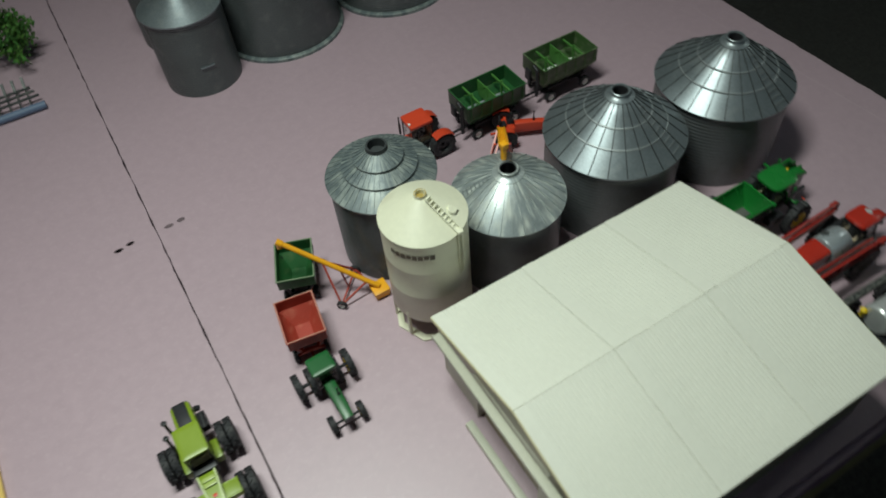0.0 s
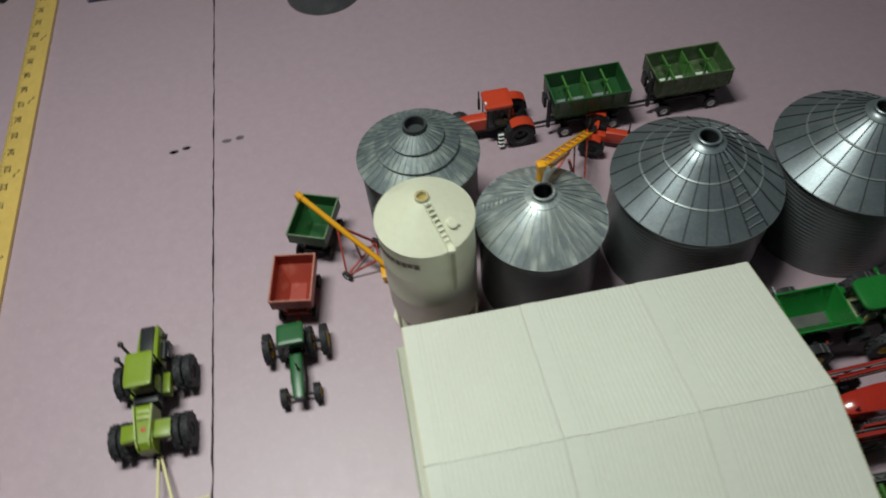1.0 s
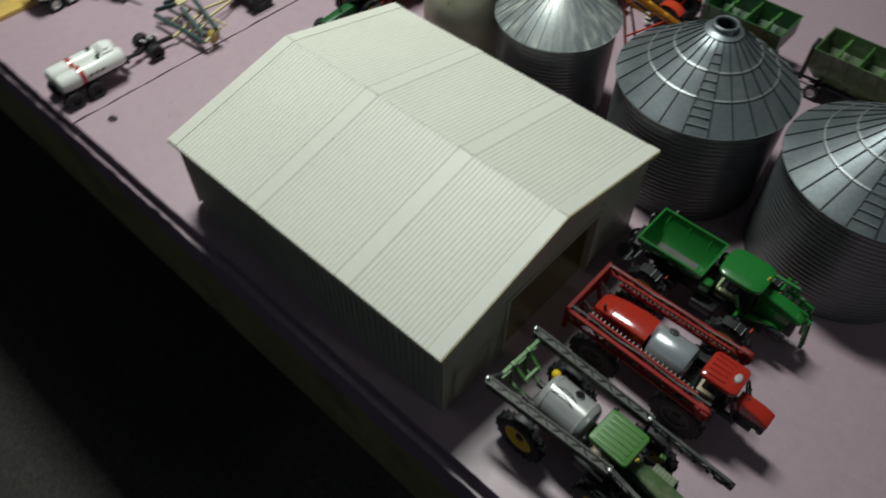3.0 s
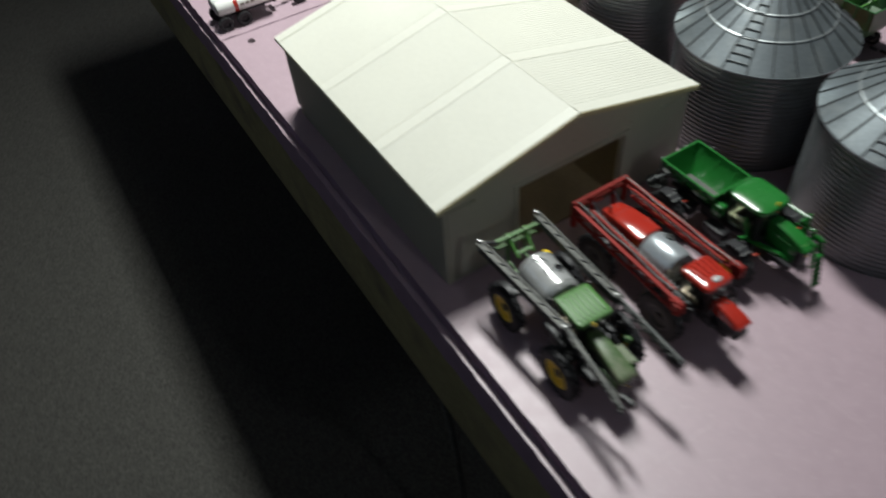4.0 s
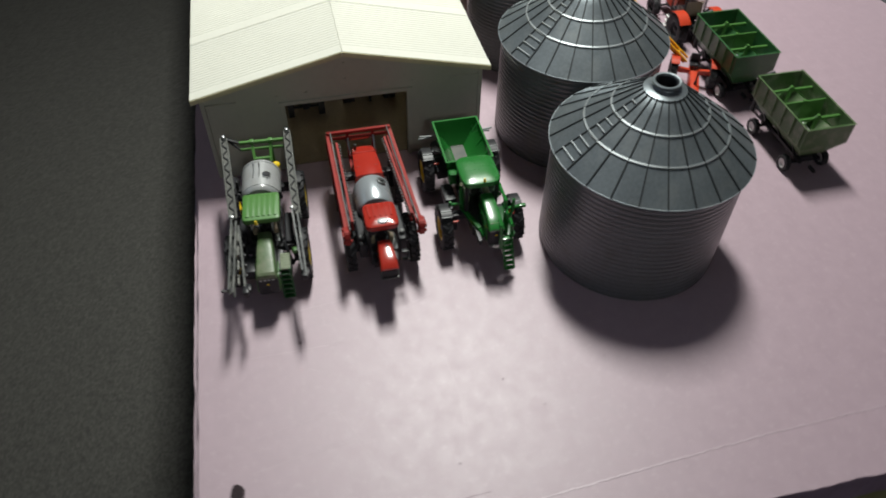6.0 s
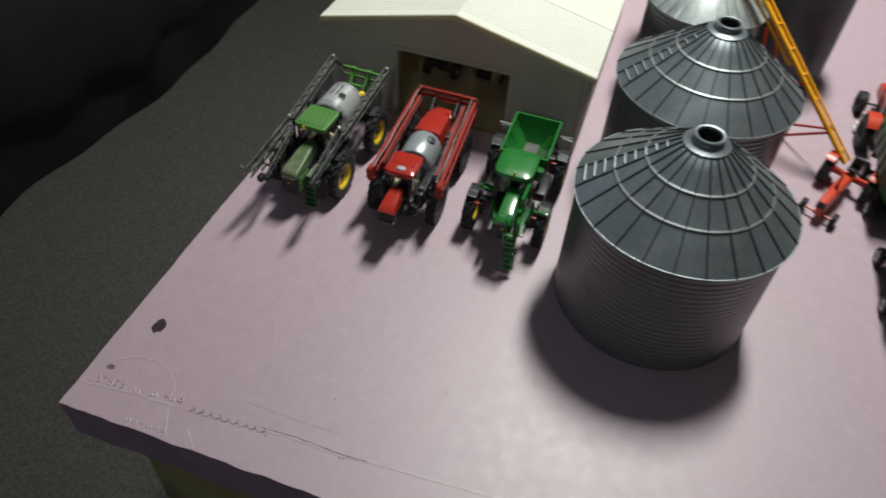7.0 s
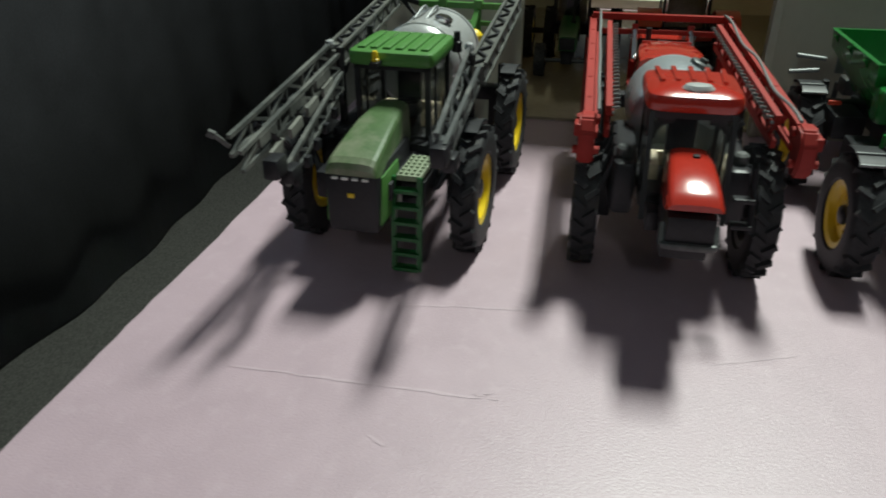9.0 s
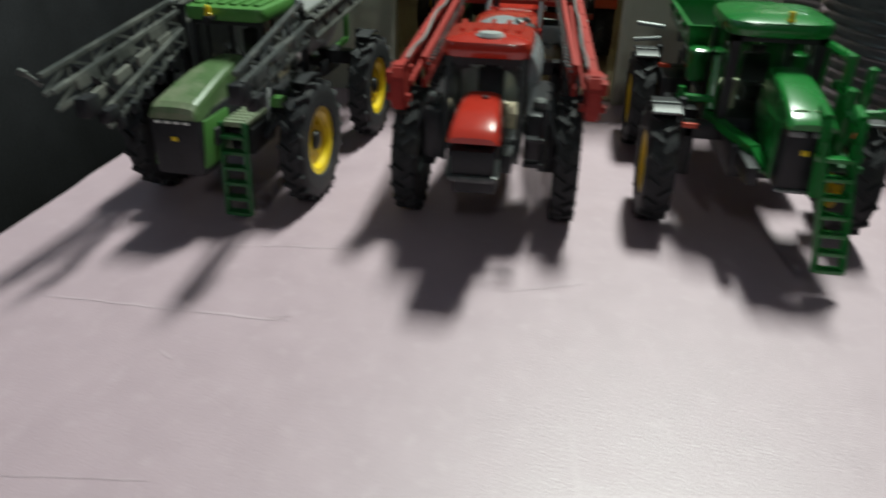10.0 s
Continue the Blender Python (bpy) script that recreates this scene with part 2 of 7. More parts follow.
for dull in (RUBBER, BLACK, FENDER, RED_BOOM, BOOM_PALE, SEAM, GOUGE):
    dull.node_tree.nodes["Principled BSDF"].inputs["Specular IOR Level"].default_value = 0.28


# ---- builders ----
def link_bm(name, bm, mat, parent=None, smooth=35):
    bmesh.ops.recalc_face_normals(bm, faces=bm.faces)
    me = bpy.data.meshes.new(name)
    bm.to_mesh(me)
    bm.free()
    me.materials.append(mat)
    for p in me.polygons:
        p.use_smooth = True
    me.set_sharp_from_angle(angle=radians(smooth))
    ob = new(name, me)
    if parent:
        ob.parent = parent
    return ob


def part(name, bm, mat, parent, label=""):
    ob = link_bm(name, bm, mat, parent)
    if label:
        tagged(ob, label)
    return ob


def thing(name, label, category, m, group=""):
    ob = new(name)
    ob.empty_display_size = 0.01
    ob.matrix_world = m
    return tagged(ob, label, category, group)


def again(ob, m=None):
    """Another object on the same mesh under the same parent."""
    o = ob.copy()
    scene.collection.objects.link(o)
    if m is not None:
        o.matrix_basis = m
    return o


def box(bm, c, s, bev=0.0, top=(1, 1), m=None, shift=(0, 0)):
    """A box with centre c and size s; top scales its upper face, shift moves it."""
    vs = []
    for dz in (-1, 1):
        kx, ky = top if dz > 0 else (1, 1)
        ox, oy = shift if dz > 0 else (0, 0)
        for dx, dy in ((-1, -1), (1, -1), (1, 1), (-1, 1)):
            p = Vector((c[0] + dx * s[0] / 2 * kx + ox, c[1] + dy * s[1] / 2 * ky + oy, c[2] + dz * s[2] / 2))
            vs.append(bm.verts.new(m @ p if m else p))
    fs = [bm.faces.new([vs[i] for i in q]) for q in ((3, 2, 1, 0), (4, 5, 6, 7), (0, 1, 5, 4), (1, 2, 6, 5), (2, 3, 7, 6), (3, 0, 4, 7))]
    if bev:
        es = {e for f in fs for e in f.edges}
        bmesh.ops.bevel(bm, geom=list(es), offset=bev, segments=2, affect="EDGES", profile=0.6)


def frame_of(p0, p1):
    d = Vector(p1) - Vector(p0)
    q = d.to_track_quat("Z", "Y")
    return Matrix.Translation(Vector(p0)) @ q.to_matrix().to_4x4(), d.length


def cyl(bm, p0, p1, r0, r1=None, n=14, caps=True):
    r1 = r0 if r1 is None else r1
    m, l = frame_of(p0, p1)
    a = [bm.verts.new(m @ Vector((r0 * math.cos(2 * math.pi * i / n), r0 * math.sin(2 * math.pi * i / n), 0))) for i in range(n)]
    b = [bm.verts.new(m @ Vector((r1 * math.cos(2 * math.pi * i / n), r1 * math.sin(2 * math.pi * i / n), l))) for i in range(n)]
    for i in range(n):
        j = (i + 1) % n
        bm.faces.new((a[i], a[j], b[j], b[i]))
    if caps:
        bm.faces.new(a[::-1])
        bm.faces.new(b)


def bar(bm, p0, p1, w, h=None):
    """A square bar from p0 to p1."""
    h = w if h is None else h
    m, l = frame_of(p0, p1)
    box(bm, (0, 0, l / 2), (w, h, l), 0, (1, 1), m)


def lathe(bm, prof, n=48, m=None, a0=0.0, a1=2 * math.pi):
    """Turns the profile of (radius, height) round z."""
    full = a1 - a0 > 6.28
    cols = n if full else n + 1
    rings = []
    for r, z in prof:
        ring = []
        if r < 1e-7 and full:
            p = Vector((0, 0, z))
            ring = [bm.verts.new(m @ p if m else p)] * cols
        else:
            for i in range(cols):
                a = a0 + (a1 - a0) * i / n
                p = Vector((r * math.cos(a), r * math.sin(a), z))
                ring.append(bm.verts.new(m @ p if m else p))
        rings.append(ring)
    for u, v in zip(rings, rings[1:]):
        for i in range(n):
            j = (i + 1) % cols
            f = []
            for w in (u[i], u[j], v[j], v[i]):
                if w not in f:
                    f.append(w)
            if len(f) > 2:
                bm.faces.new(f)


def prism(bm, pts, y0, y1, m=None):
    """The outline pts in (x, z), drawn out from y0 to y1."""
    a = [Vector((x, y0, z)) for x, z in pts]
    b = [Vector((x, y1, z)) for x, z in pts]
    a = [bm.verts.new(m @ p if m else p) for p in a]
    b = [bm.verts.new(m @ p if m else p) for p in b]
    n = len(pts)
    bm.faces.new(a)
    bm.faces.new(b[::-1])
    for i in range(n):
        j = (i + 1) % n
        bm.faces.new((a[j], a[i], b[i], b[j]))


def loft(bm, rings):
    rs = [[bm.verts.new(p) for p in ring] for ring in rings]
    n = len(rs[0])
    for u, v in zip(rs, rs[1:]):
        for i in range(n):
            j = (i + 1) % n
            bm.faces.new((u[i], u[j], v[j], v[i]))
    bm.faces.new(rs[0][::-1])
    bm.faces.new(rs[-1])


def tube_x(bm, pts, r, n=8):
    """A bent tube that runs mainly along x."""
    loft(bm, [[p + Vector((0, r * math.cos(2 * math.pi * k / n), r * math.sin(2 * math.pi * k / n))) for k in range(n)] for p in pts])


def rounded(x, w, z0, z1, crown=0.25, n=6):
    """A cross section at x: flat foot from z0, rounded shoulders up to z1, width w."""
    pts = [(x, -w / 2, z0), (x, w / 2, z0)]
    for i in range(n + 1):
        a = math.pi * i / n
        ex = 0.55
        cy, cz = math.cos(a), math.sin(a)
        pts.append((x, w / 2 * math.copysign(abs(cy) ** ex, cy), z1 - (z1 - z0) * crown * (1 - abs(cz) ** ex)))
    return [Vector(p) for p in pts]


def tri_truss(bm, a, b, h, n, t):
    """A flat lattice with a top and a bottom chord."""
    a, b = Vector(a), Vector(b)
    up = Vector((0, 0, h / 2))
    bar(bm, a + up, b + up, t)
    bar(bm, a - up, b - up, t)
    for i in range(n):
        p, q = a + (b - a) * i / n, a + (b - a) * (i + 1) / n
        s = up if i % 2 else -up
        bar(bm, p + s, q - s, t * 0.75)
        bar(bm, p + up, p - up, t * 0.6)


TYRES = {}


def wheel(parent, x, y, r, w, rim_mat, z=None, name="wheel", lugs=14):
    """A lugged tyre with its rim, axle along y, standing on the ground."""
    z = r if z is None else z
    key = (r, w, lugs)
    turn = pose(0, 0, 0, 90)
    if key not in TYRES:
        bm = bmesh.new()
        k = w / 2
        lathe(bm, [(r * .56, -k * .75), (r * .60, -k * .95), (r * .78, -k), (r * .90, -k * .95), (r * .94, -k * .8), (r * .945, k * .8),
                   (r * .90, k * .95), (r * .78, k), (r * .60, k * .95), (r * .56, k * .75), (r * .56, -k * .75)], 32, turn)
        tread = [pose(0, 0, 0, 0, 360 * (i + (0.5 if s > 0 else 0)) / lugs) @ pose(0, s * k * .45, r * .955, 0, 0, s * 38) for i in range(lugs) for s in (-1, 1)]
        size = (r * .10, k * 1.12, r * .10)
        if r < 0.0149:
            for m in tread:
                box(bm, (0, 0, 0), size, 0, (.7, .95), m)
        tyre = link_bm(name, bm, RUBBER)
        bm = bmesh.new()
        box(bm, (0, 0, 0), size, 0, (.7, .95))
        lug = link_bm("lug", bm, RUBBER)
        bm = bmesh.new()
        lathe(bm, [(0, -k * .5), (r * .14, -k * .5), (r * .16, -k * .3), (r * .40, -k * .25), (r * .47, -k * .70), (r * .565, -k * .80), (r * .565, k * .80),
                   (r * .47, k * .70), (r * .40, k * .25), (r * .16, k * .3), (r * .14, k * .5), (0, k * .5)], 28, turn)
        for i in range(6):
            a = i * math.pi / 3
            for s in (-1, 1):
                cyl(bm, (r * .28 * math.cos(a), s * k * .24, r * .28 * math.sin(a)), (r * .28 * math.cos(a), s * k * .38, r * .28 * math.sin(a)), r * .035, n=6)
        me = link_bm("rim", bm, rim_mat)
        bm = bmesh.new()
        for s in (-1, 1):
            lathe(bm, [(0, s * k * .66), (r * .09, s * k * .64), (r * .15, s * k * .54), (r * .17, s * k * .30)], 14, turn)
        hub = link_bm("hub", bm, BLACK)
        TYRES[key] = (tyre.data, me.data, hub.data, lug.data, tread)
        bpy.data.objects.remove(lug)
        bpy.data.objects.remove(hub)
        bpy.data.objects.remove(tyre)
        bpy.data.objects.remove(me)
    tyre = new(name, TYRES[key][0])
    tyre.parent, tyre.location = parent, (x, y, z)
    rim = new("rim", TYRES[key][1])
    rim.parent = tyre
    rim.data = TYRES[key][1]
    if rim.data.materials[0] != rim_mat:
        rim.material_slots[0].link = "OBJECT"
        rim.material_slots[0].material = rim_mat
    if r > 0.0149:
        hub = new("hub", TYRES[key][2])
        hub.parent = tyre
        for m in TYRES[key][4]:
            lug = new("lug", TYRES[key][3])
            lug.parent, lug.matrix_basis = tyre, m
    return tyre


def boxpart(name, parent, mat, c, s, bev=0.0004, top=(1, 1), shift=(0, 0), label=""):
    bm = bmesh.new()
    box(bm, c, s, bev, top, None, shift)
    return part(name, bm, mat, parent, label)


def cylpart(name, parent, mat, p0, p1, r0, r1=None, n=14, label=""):
    bm = bmesh.new()
    cyl(bm, p0, p1, r0, r1, n)
    return part(name, bm, mat, parent, label)


def setting(name, bm, mat, label, category):
    return tagged(link_bm(name, bm, mat), label, category, "", "structure")


# ---- the table: foam boards on a wooden base, carpet, dark room ----
EDGE_X, EDGE_Y, JOINT_X, BACK_Y, LEFT_X = 0.351, -0.012, -0.4415, 1.75, -1.45
FLOOR_Z = -0.75


def foam_sheet(name, x0, x1, y0, y1, z0, z1, mat, seed, label, ragged=0.0008, right_ragged=0.0):
    """A sheet whose cut edges run slightly uneven."""
    pts = []

    def run(p, q, amp):
        n = max(2, int((Vector(q) - Vector(p)).length / 0.006))
        d = (Vector(q) - Vector(p)).normalized()
        nrm = Vector((-d.y, d.x))
        for i in range(n):
            w = Vector(p).lerp(Vector(q), i / n)
            off = amp * (noise.noise((w.x * 60 + seed, w.y * 60, 0.3)) + 0.6 * noise.noise((w.x * 260, w.y * 260 + seed, 0.7))) if i else 0
            pts.append((w.x + nrm.x * off, w.y + nrm.y * off))
    run((x0, y0), (x1, y0), ragged)
    run((x1, y0), (x1, y1), right_ragged or ragged)
    run((x1, y1), (x0, y1), ragged)
    run((x0, y1), (x0, y0), ragged)
    bm = bmesh.new()
    a = [bm.verts.new((x, y, z1)) for x, y in pts]
    b = [bm.verts.new((x, y, z0)) for x, y in pts]
    bm.faces.new(a)
    bm.faces.new(b[::-1])
    for i in range(len(a)):
        j = (i + 1) % len(a)
        bm.faces.new((a[i], b[i], b[j], a[j]))
    ob = setting(name, bm, mat, label, "board")
    ob.data.materials.append(FOAM_SIDE)
    for p in ob.data.polygons:
        if abs(p.normal.z) < 0.5:
            p.material_index = 1
            p.use_smooth = False
    return ob


board = foam_sheet("foam_board_1", JOINT_X + 0.0008, EDGE_X, EDGE_Y, BACK_Y, -0.013, 0.0, FOAM, 1, "pink foam insulation board with scuffs, on the table", 0.0006, 0.0010)
board_left = foam_sheet("foam_board_2", LEFT_X, JOINT_X - 0.0007, EDGE_Y - 0.001, BACK_Y, -0.013, 0.0002, FOAM, 2, "second pink foam board butted against the first", 0.0011)
foam_sheet("under_board", LEFT_X, EDGE_X - 0.004, EDGE_Y - 0.0055, BACK_Y, -0.045, -0.0135, FOAM, 3, "lower foam sheet that stands out a little under the top boards", 0.0010, 0.0014)
bm = bmesh.new()
box(bm, ((LEFT_X + EDGE_X - 0.054) / 2, EDGE_Y + 0.016, -0.0915), (EDGE_X - 0.054 - LEFT_X, 0.04, 0.092), 0.002)
box(bm, (EDGE_X - 0.032, (EDGE_Y + BACK_Y) / 2 + 0.025, -0.0915), (0.04, BACK_Y - EDGE_Y - 0.02, 0.092), 0.002)
setting("table_apron", bm, APRON, "weathered wooden rail under the foam boards", "table rail")
bm = bmesh.new()
for x in (EDGE_X - 0.10, -0.62, LEFT_X + 0.1):
    for y in (0.42, BACK_Y - 0.1):
        box(bm, (x, y, (FLOOR_Z - 0.138) / 2), (0.085, 0.085, -FLOOR_Z - 0.138), 0.004)
setting("table_legs", bm, APRON, "wooden legs carrying the table", "table leg")
bm = bmesh.new()
box(bm, (JOINT_X, (EDGE_Y + BACK_Y) / 2, -0.0075), (0.0011, BACK_Y - EDGE_Y - 0.004, 0.010))
setting("board_joint", bm, SEAM, "dark joint between the two foam boards", "joint")

bm = bmesh.new()
box(bm, (-0.4, 0.3, FLOOR_Z - 0.02), (7.0, 7.0, 0.04))
setting("floor", bm, CARPET, "dark grey speckled carpet", "floor")
bm = bmesh.new()
box(bm, (-0.4, 0.3, 1.72), (7.0, 7.0, 0.04))
setting("ceiling", bm, CEILING, "plain grey ceiling", "ceiling")
for nm, c, s in (("wall_west", (-3.9, 0.3, 0.48), (0.1, 7.0, 2.5)),
                 ("wall_north", (-0.4, 3.8, 0.48), (6.9, 0.1, 2.5)), ("wall_east", (3.1, 0.3, 0.48), (0.1, 7.0, 2.5))):
    bm = bmesh.new()
    box(bm, c, s)
    setting(nm, bm, ROOM_WALL, "plain painted wall of the room", "wall")
# the unseen south wall has an added wide opening that lets the world fill in
bm = bmesh.new()
box(bm, (-2.9, -1.6, 0.48), (1.8, 0.1, 2.5))
box(bm, (2.7, -1.6, 0.48), (0.6, 0.1, 2.5))
box(bm, (0.2, -1.6, 1.60), (4.4, 0.1, 0.26))
box(bm, (0.2, -1.6, -0.06), (4.4, 0.1, 1.42))
setting("wall_south", bm, ROOM_WALL, "unseen painted wall with an added opening for fill light", "wall")
# black cloth that hangs down to the carpet along one side
bm = bmesh.new()
N = 160
low, high = [], []
for i in range(N + 1):
    x = -3.8 + 6.8 * i / N
    y = -0.925 + 0.012 * math.sin(x * 7) + 0.006 * math.sin(x * 23 + 1)
    low.append(bm.verts.new((x, y + 0.03 * math.sin(x * 5 + 0.4), FLOOR_Z + 0.004)))
    high.append(bm.verts.new((x, y - 0.10, 0.58)))
for i in range(N):
    bm.faces.new((low[i], low[i + 1], high[i + 1], high[i]))
cloth = setting("backdrop", bm, BLACK_CLOTH, "black cloth hanging to the carpet", "curtain")
sol = cloth.modifiers.new("thickness", "SOLIDIFY")
sol.thickness = 0.004


# ---- the shed ----
def shed():
    L, W, EAVE, RIDGE = 0.272, 0.236, 0.0775, 0.1050      # roof plan, height of the roof's underside
    t = thing("machine_shed", "cream white plastic toy machine shed with a ribbed gable roof", "shed", pose(-L, 0, 0))
    x0, x1, y0, y1, k = 0.005, L - 0.003, 0.006, W - 0.006, 0.003
    ym = W / 2

    def under(y):
        return EAVE + (RIDGE - EAVE) * (1 - abs(y - ym) / ym) - 0.0012
    # long walls
    for y, nm in ((y0 + k / 2, "front_wall"), (y1 - k / 2, "back_wall")):
        bm = bmesh.new()
        box(bm, ((x0 + x1) / 2, y, under(y) / 2 - 0.0006), (x1 - x0, k, under(y) - 0.001))
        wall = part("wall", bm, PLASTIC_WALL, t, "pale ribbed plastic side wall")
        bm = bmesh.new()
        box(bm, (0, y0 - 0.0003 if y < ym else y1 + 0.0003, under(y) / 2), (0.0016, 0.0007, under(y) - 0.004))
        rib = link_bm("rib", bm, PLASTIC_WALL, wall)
        rib.location.x = x0 + 0.004
        for i in range(1, 46):
            again(rib, pose(x0 + 0.004 + i * (x1 - x0 - 0.008) / 45, 0, 0))
    # gables with a doorway each
    for x, a, b, top in ((x1 - k / 2, 0.0665, 0.1695, 0.0655), (x0 + k / 2, 0.080, 0.176, 0.066)):
        bm = bmesh.new()
        pts = [(y0 + k + .0005, 0), (a, 0), (a, top), (b, top), (b, 0), (y1 - k - .0005, 0), (y1 - k - .0005, under(y1 - k)), (ym, under(ym)), (y0 + k + .0005, under(y0 + k))]
        m = Matrix(((0, 1, 0, x), (1, 0, 0, 0), (0, 0, 1, 0), (0, 0, 0, 1)))
        prism(bm, pts, -k / 2, k / 2, m)
        s = 1 if x > 0.1 else -1
        for ya, yb in ((0.009, 0.033), (0.203, 0.227)):
            box(bm, (x + s * (k / 2 + 0.0005), (ya + yb) / 2, 0.0725), (0.0016, yb - ya, 0.0014), 0.0002)
        for yy, zz in ((0.064, 0.074), (0.087, 0.0745), (0.118, 0.083), (0.149, 0.0745), (0.172, 0.074), (0.118, 0.097)):
            box(bm, (x + s * (k / 2 + 0.0002), yy, zz), (0.0012, 0.0022, 0.0012), 0.0002)
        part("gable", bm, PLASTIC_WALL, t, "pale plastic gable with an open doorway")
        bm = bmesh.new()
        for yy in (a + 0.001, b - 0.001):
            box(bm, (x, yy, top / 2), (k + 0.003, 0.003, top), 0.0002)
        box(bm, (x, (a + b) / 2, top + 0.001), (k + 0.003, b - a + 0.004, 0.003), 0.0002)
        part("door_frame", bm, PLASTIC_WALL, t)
    bm = bmesh.new()
    box(bm, ((x0 + x1) / 2, ym, 0.0008), (x1 - x0 - 2 * k - 0.001, y1 - y0 - 2 * k - 0.001, 0.0015), 0.0002)
    part("floor_plate", bm, CARD, t, "tan floor plate")
    # sliding doors and their track on the far gable
    bm = bmesh.new()
    box(bm, (-0.0032, 0.118, 0.0725), (0.0085, 0.212, 0.0020), 0.0005)
    box(bm, (-0.0070, 0.118, 0.0738), (0.0010, 0.212, 0.0046), 0.0003)
    part("door_track", bm, PLASTIC_WALL, t, "pale door track with an upturned lip")
    for c, x in ((0.0430, -0.0035),):
        bm = bmesh.new()
        box(bm, (x, c, 0.037), (0.0025, 0.052 if c > .1 else 0.072, 0.066), 0.0004)
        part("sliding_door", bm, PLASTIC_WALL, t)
    bm = bmesh.new()
    box(bm, (-0.0072, 0.0930, 0.0036), (0.0070, 0.1580, 0.0072), 0.0006)
    part("door_rail", bm, PLASTIC_WALL, t, "pale floor rail of the sliding door")
    # roof: two sides, three panels each, every panel ribbed
    th = 0.0032
    for side in (0, 1):
        for j in range(3):
            xa, xb = j * L / 3 + (0.00013 if j else 0), (j + 1) * L / 3 - (0.00013 if j < 2 else 0)
            bm = bmesh.new()
            ya, yb = (0.0, ym - 0.00013) if side == 0 else (W, ym + 0.00013)
            za, zb = EAVE, RIDGE
            n = 26
            xs = []
            for i in range(n):
                u = xa + (xb - xa) * (i + 0.25) / n
                v = xa + (xb - xa) * (i + 0.75) / n
                g = 0.00032
                xs += [(u - 0.0004, 0), (u, g), (v, g), (v + 0.0004, 0)]
            xs = [(xa, 0.0)] + [(min(max(x, xa + 1e-5 * (q + 1)), xb), h) for q, (x, h) in enumerate(xs)] + [(xb, 0.0)]
            lo = [bm.verts.new((x, ya, za + th + h)) for x, h in xs]
            hi = [bm.verts.new((x, yb, zb + th + h)) for x, h in xs]
            for i in range(len(xs) - 1):
                bm.faces.new((lo[i], lo[i + 1], hi[i + 1], hi[i]))
            b0 = [bm.verts.new((x, ya, za)) for x in (xa, xb)]
            b1 = [bm.verts.new((x, yb, zb)) for x in (xa, xb)]
            bm.faces.new((b0[0], b0[1], b1[1], b1[0]))
            bm.faces.new([b0[0], b0[1]] + lo[::-1])
            bm.faces.new([b1[0], b1[1]] + hi[::-1])
            bm.faces.new((b0[0], b1[0], hi[0], lo[0]))
            bm.faces.new((b0[1], b1[1], hi[-1], lo[-1]))
            part("roof_panel", bm, PLASTIC_WHITE, t)
    # flat laps over the panel joints, ridge roll and verge strips
    slope = math.degrees(math.atan2(RIDGE - EAVE, ym))
    for side in (0, 1):
        for x, w in ((L / 3 + 0.0066, 0.0115), (2 * L / 3 + 0.0066, 0.0115), (0.005, 0.010), (L - 0.0045, 0.009)):
            bm = bmesh.new()
            m = pose(x, 0 if side == 0 else W, EAVE + th + 0.0003, slope if side == 0 else -slope)
            d = math.hypot(ym, RIDGE - EAVE) - 0.0006
            box(bm, (0, (d / 2) * (1 if side == 0 else -1), 0), (w, d, 0.0007), 0, (1, 1), m)
            part("roof_lap", bm, PLASTIC_WHITE, t)
        # yellowed edge of the roof over the gables
        for x in (-0.0004, L + 0.0004):
            bm = bmesh.new()
            ya, yb = (0.0, ym - 0.0003) if side == 0 else (W, ym + 0.0003)
            vs = [bm.verts.new((x + dx, y, z + dz)) for dx in (-0.0003, 0.0003) for y, z in ((ya, EAVE), (yb, RIDGE)) for dz in (-0.0006, th)]
            for q in ((0, 1, 3, 2), (4, 6, 7, 5), (0, 4, 5, 1), (2, 3, 7, 6), (0, 2, 6, 4), (1, 5, 7, 3)):
                bm.faces.new([vs[v] for v in q])
            part("verge", bm, FASCIA, t, "yellowed edge of the roof")
    return t


shed()


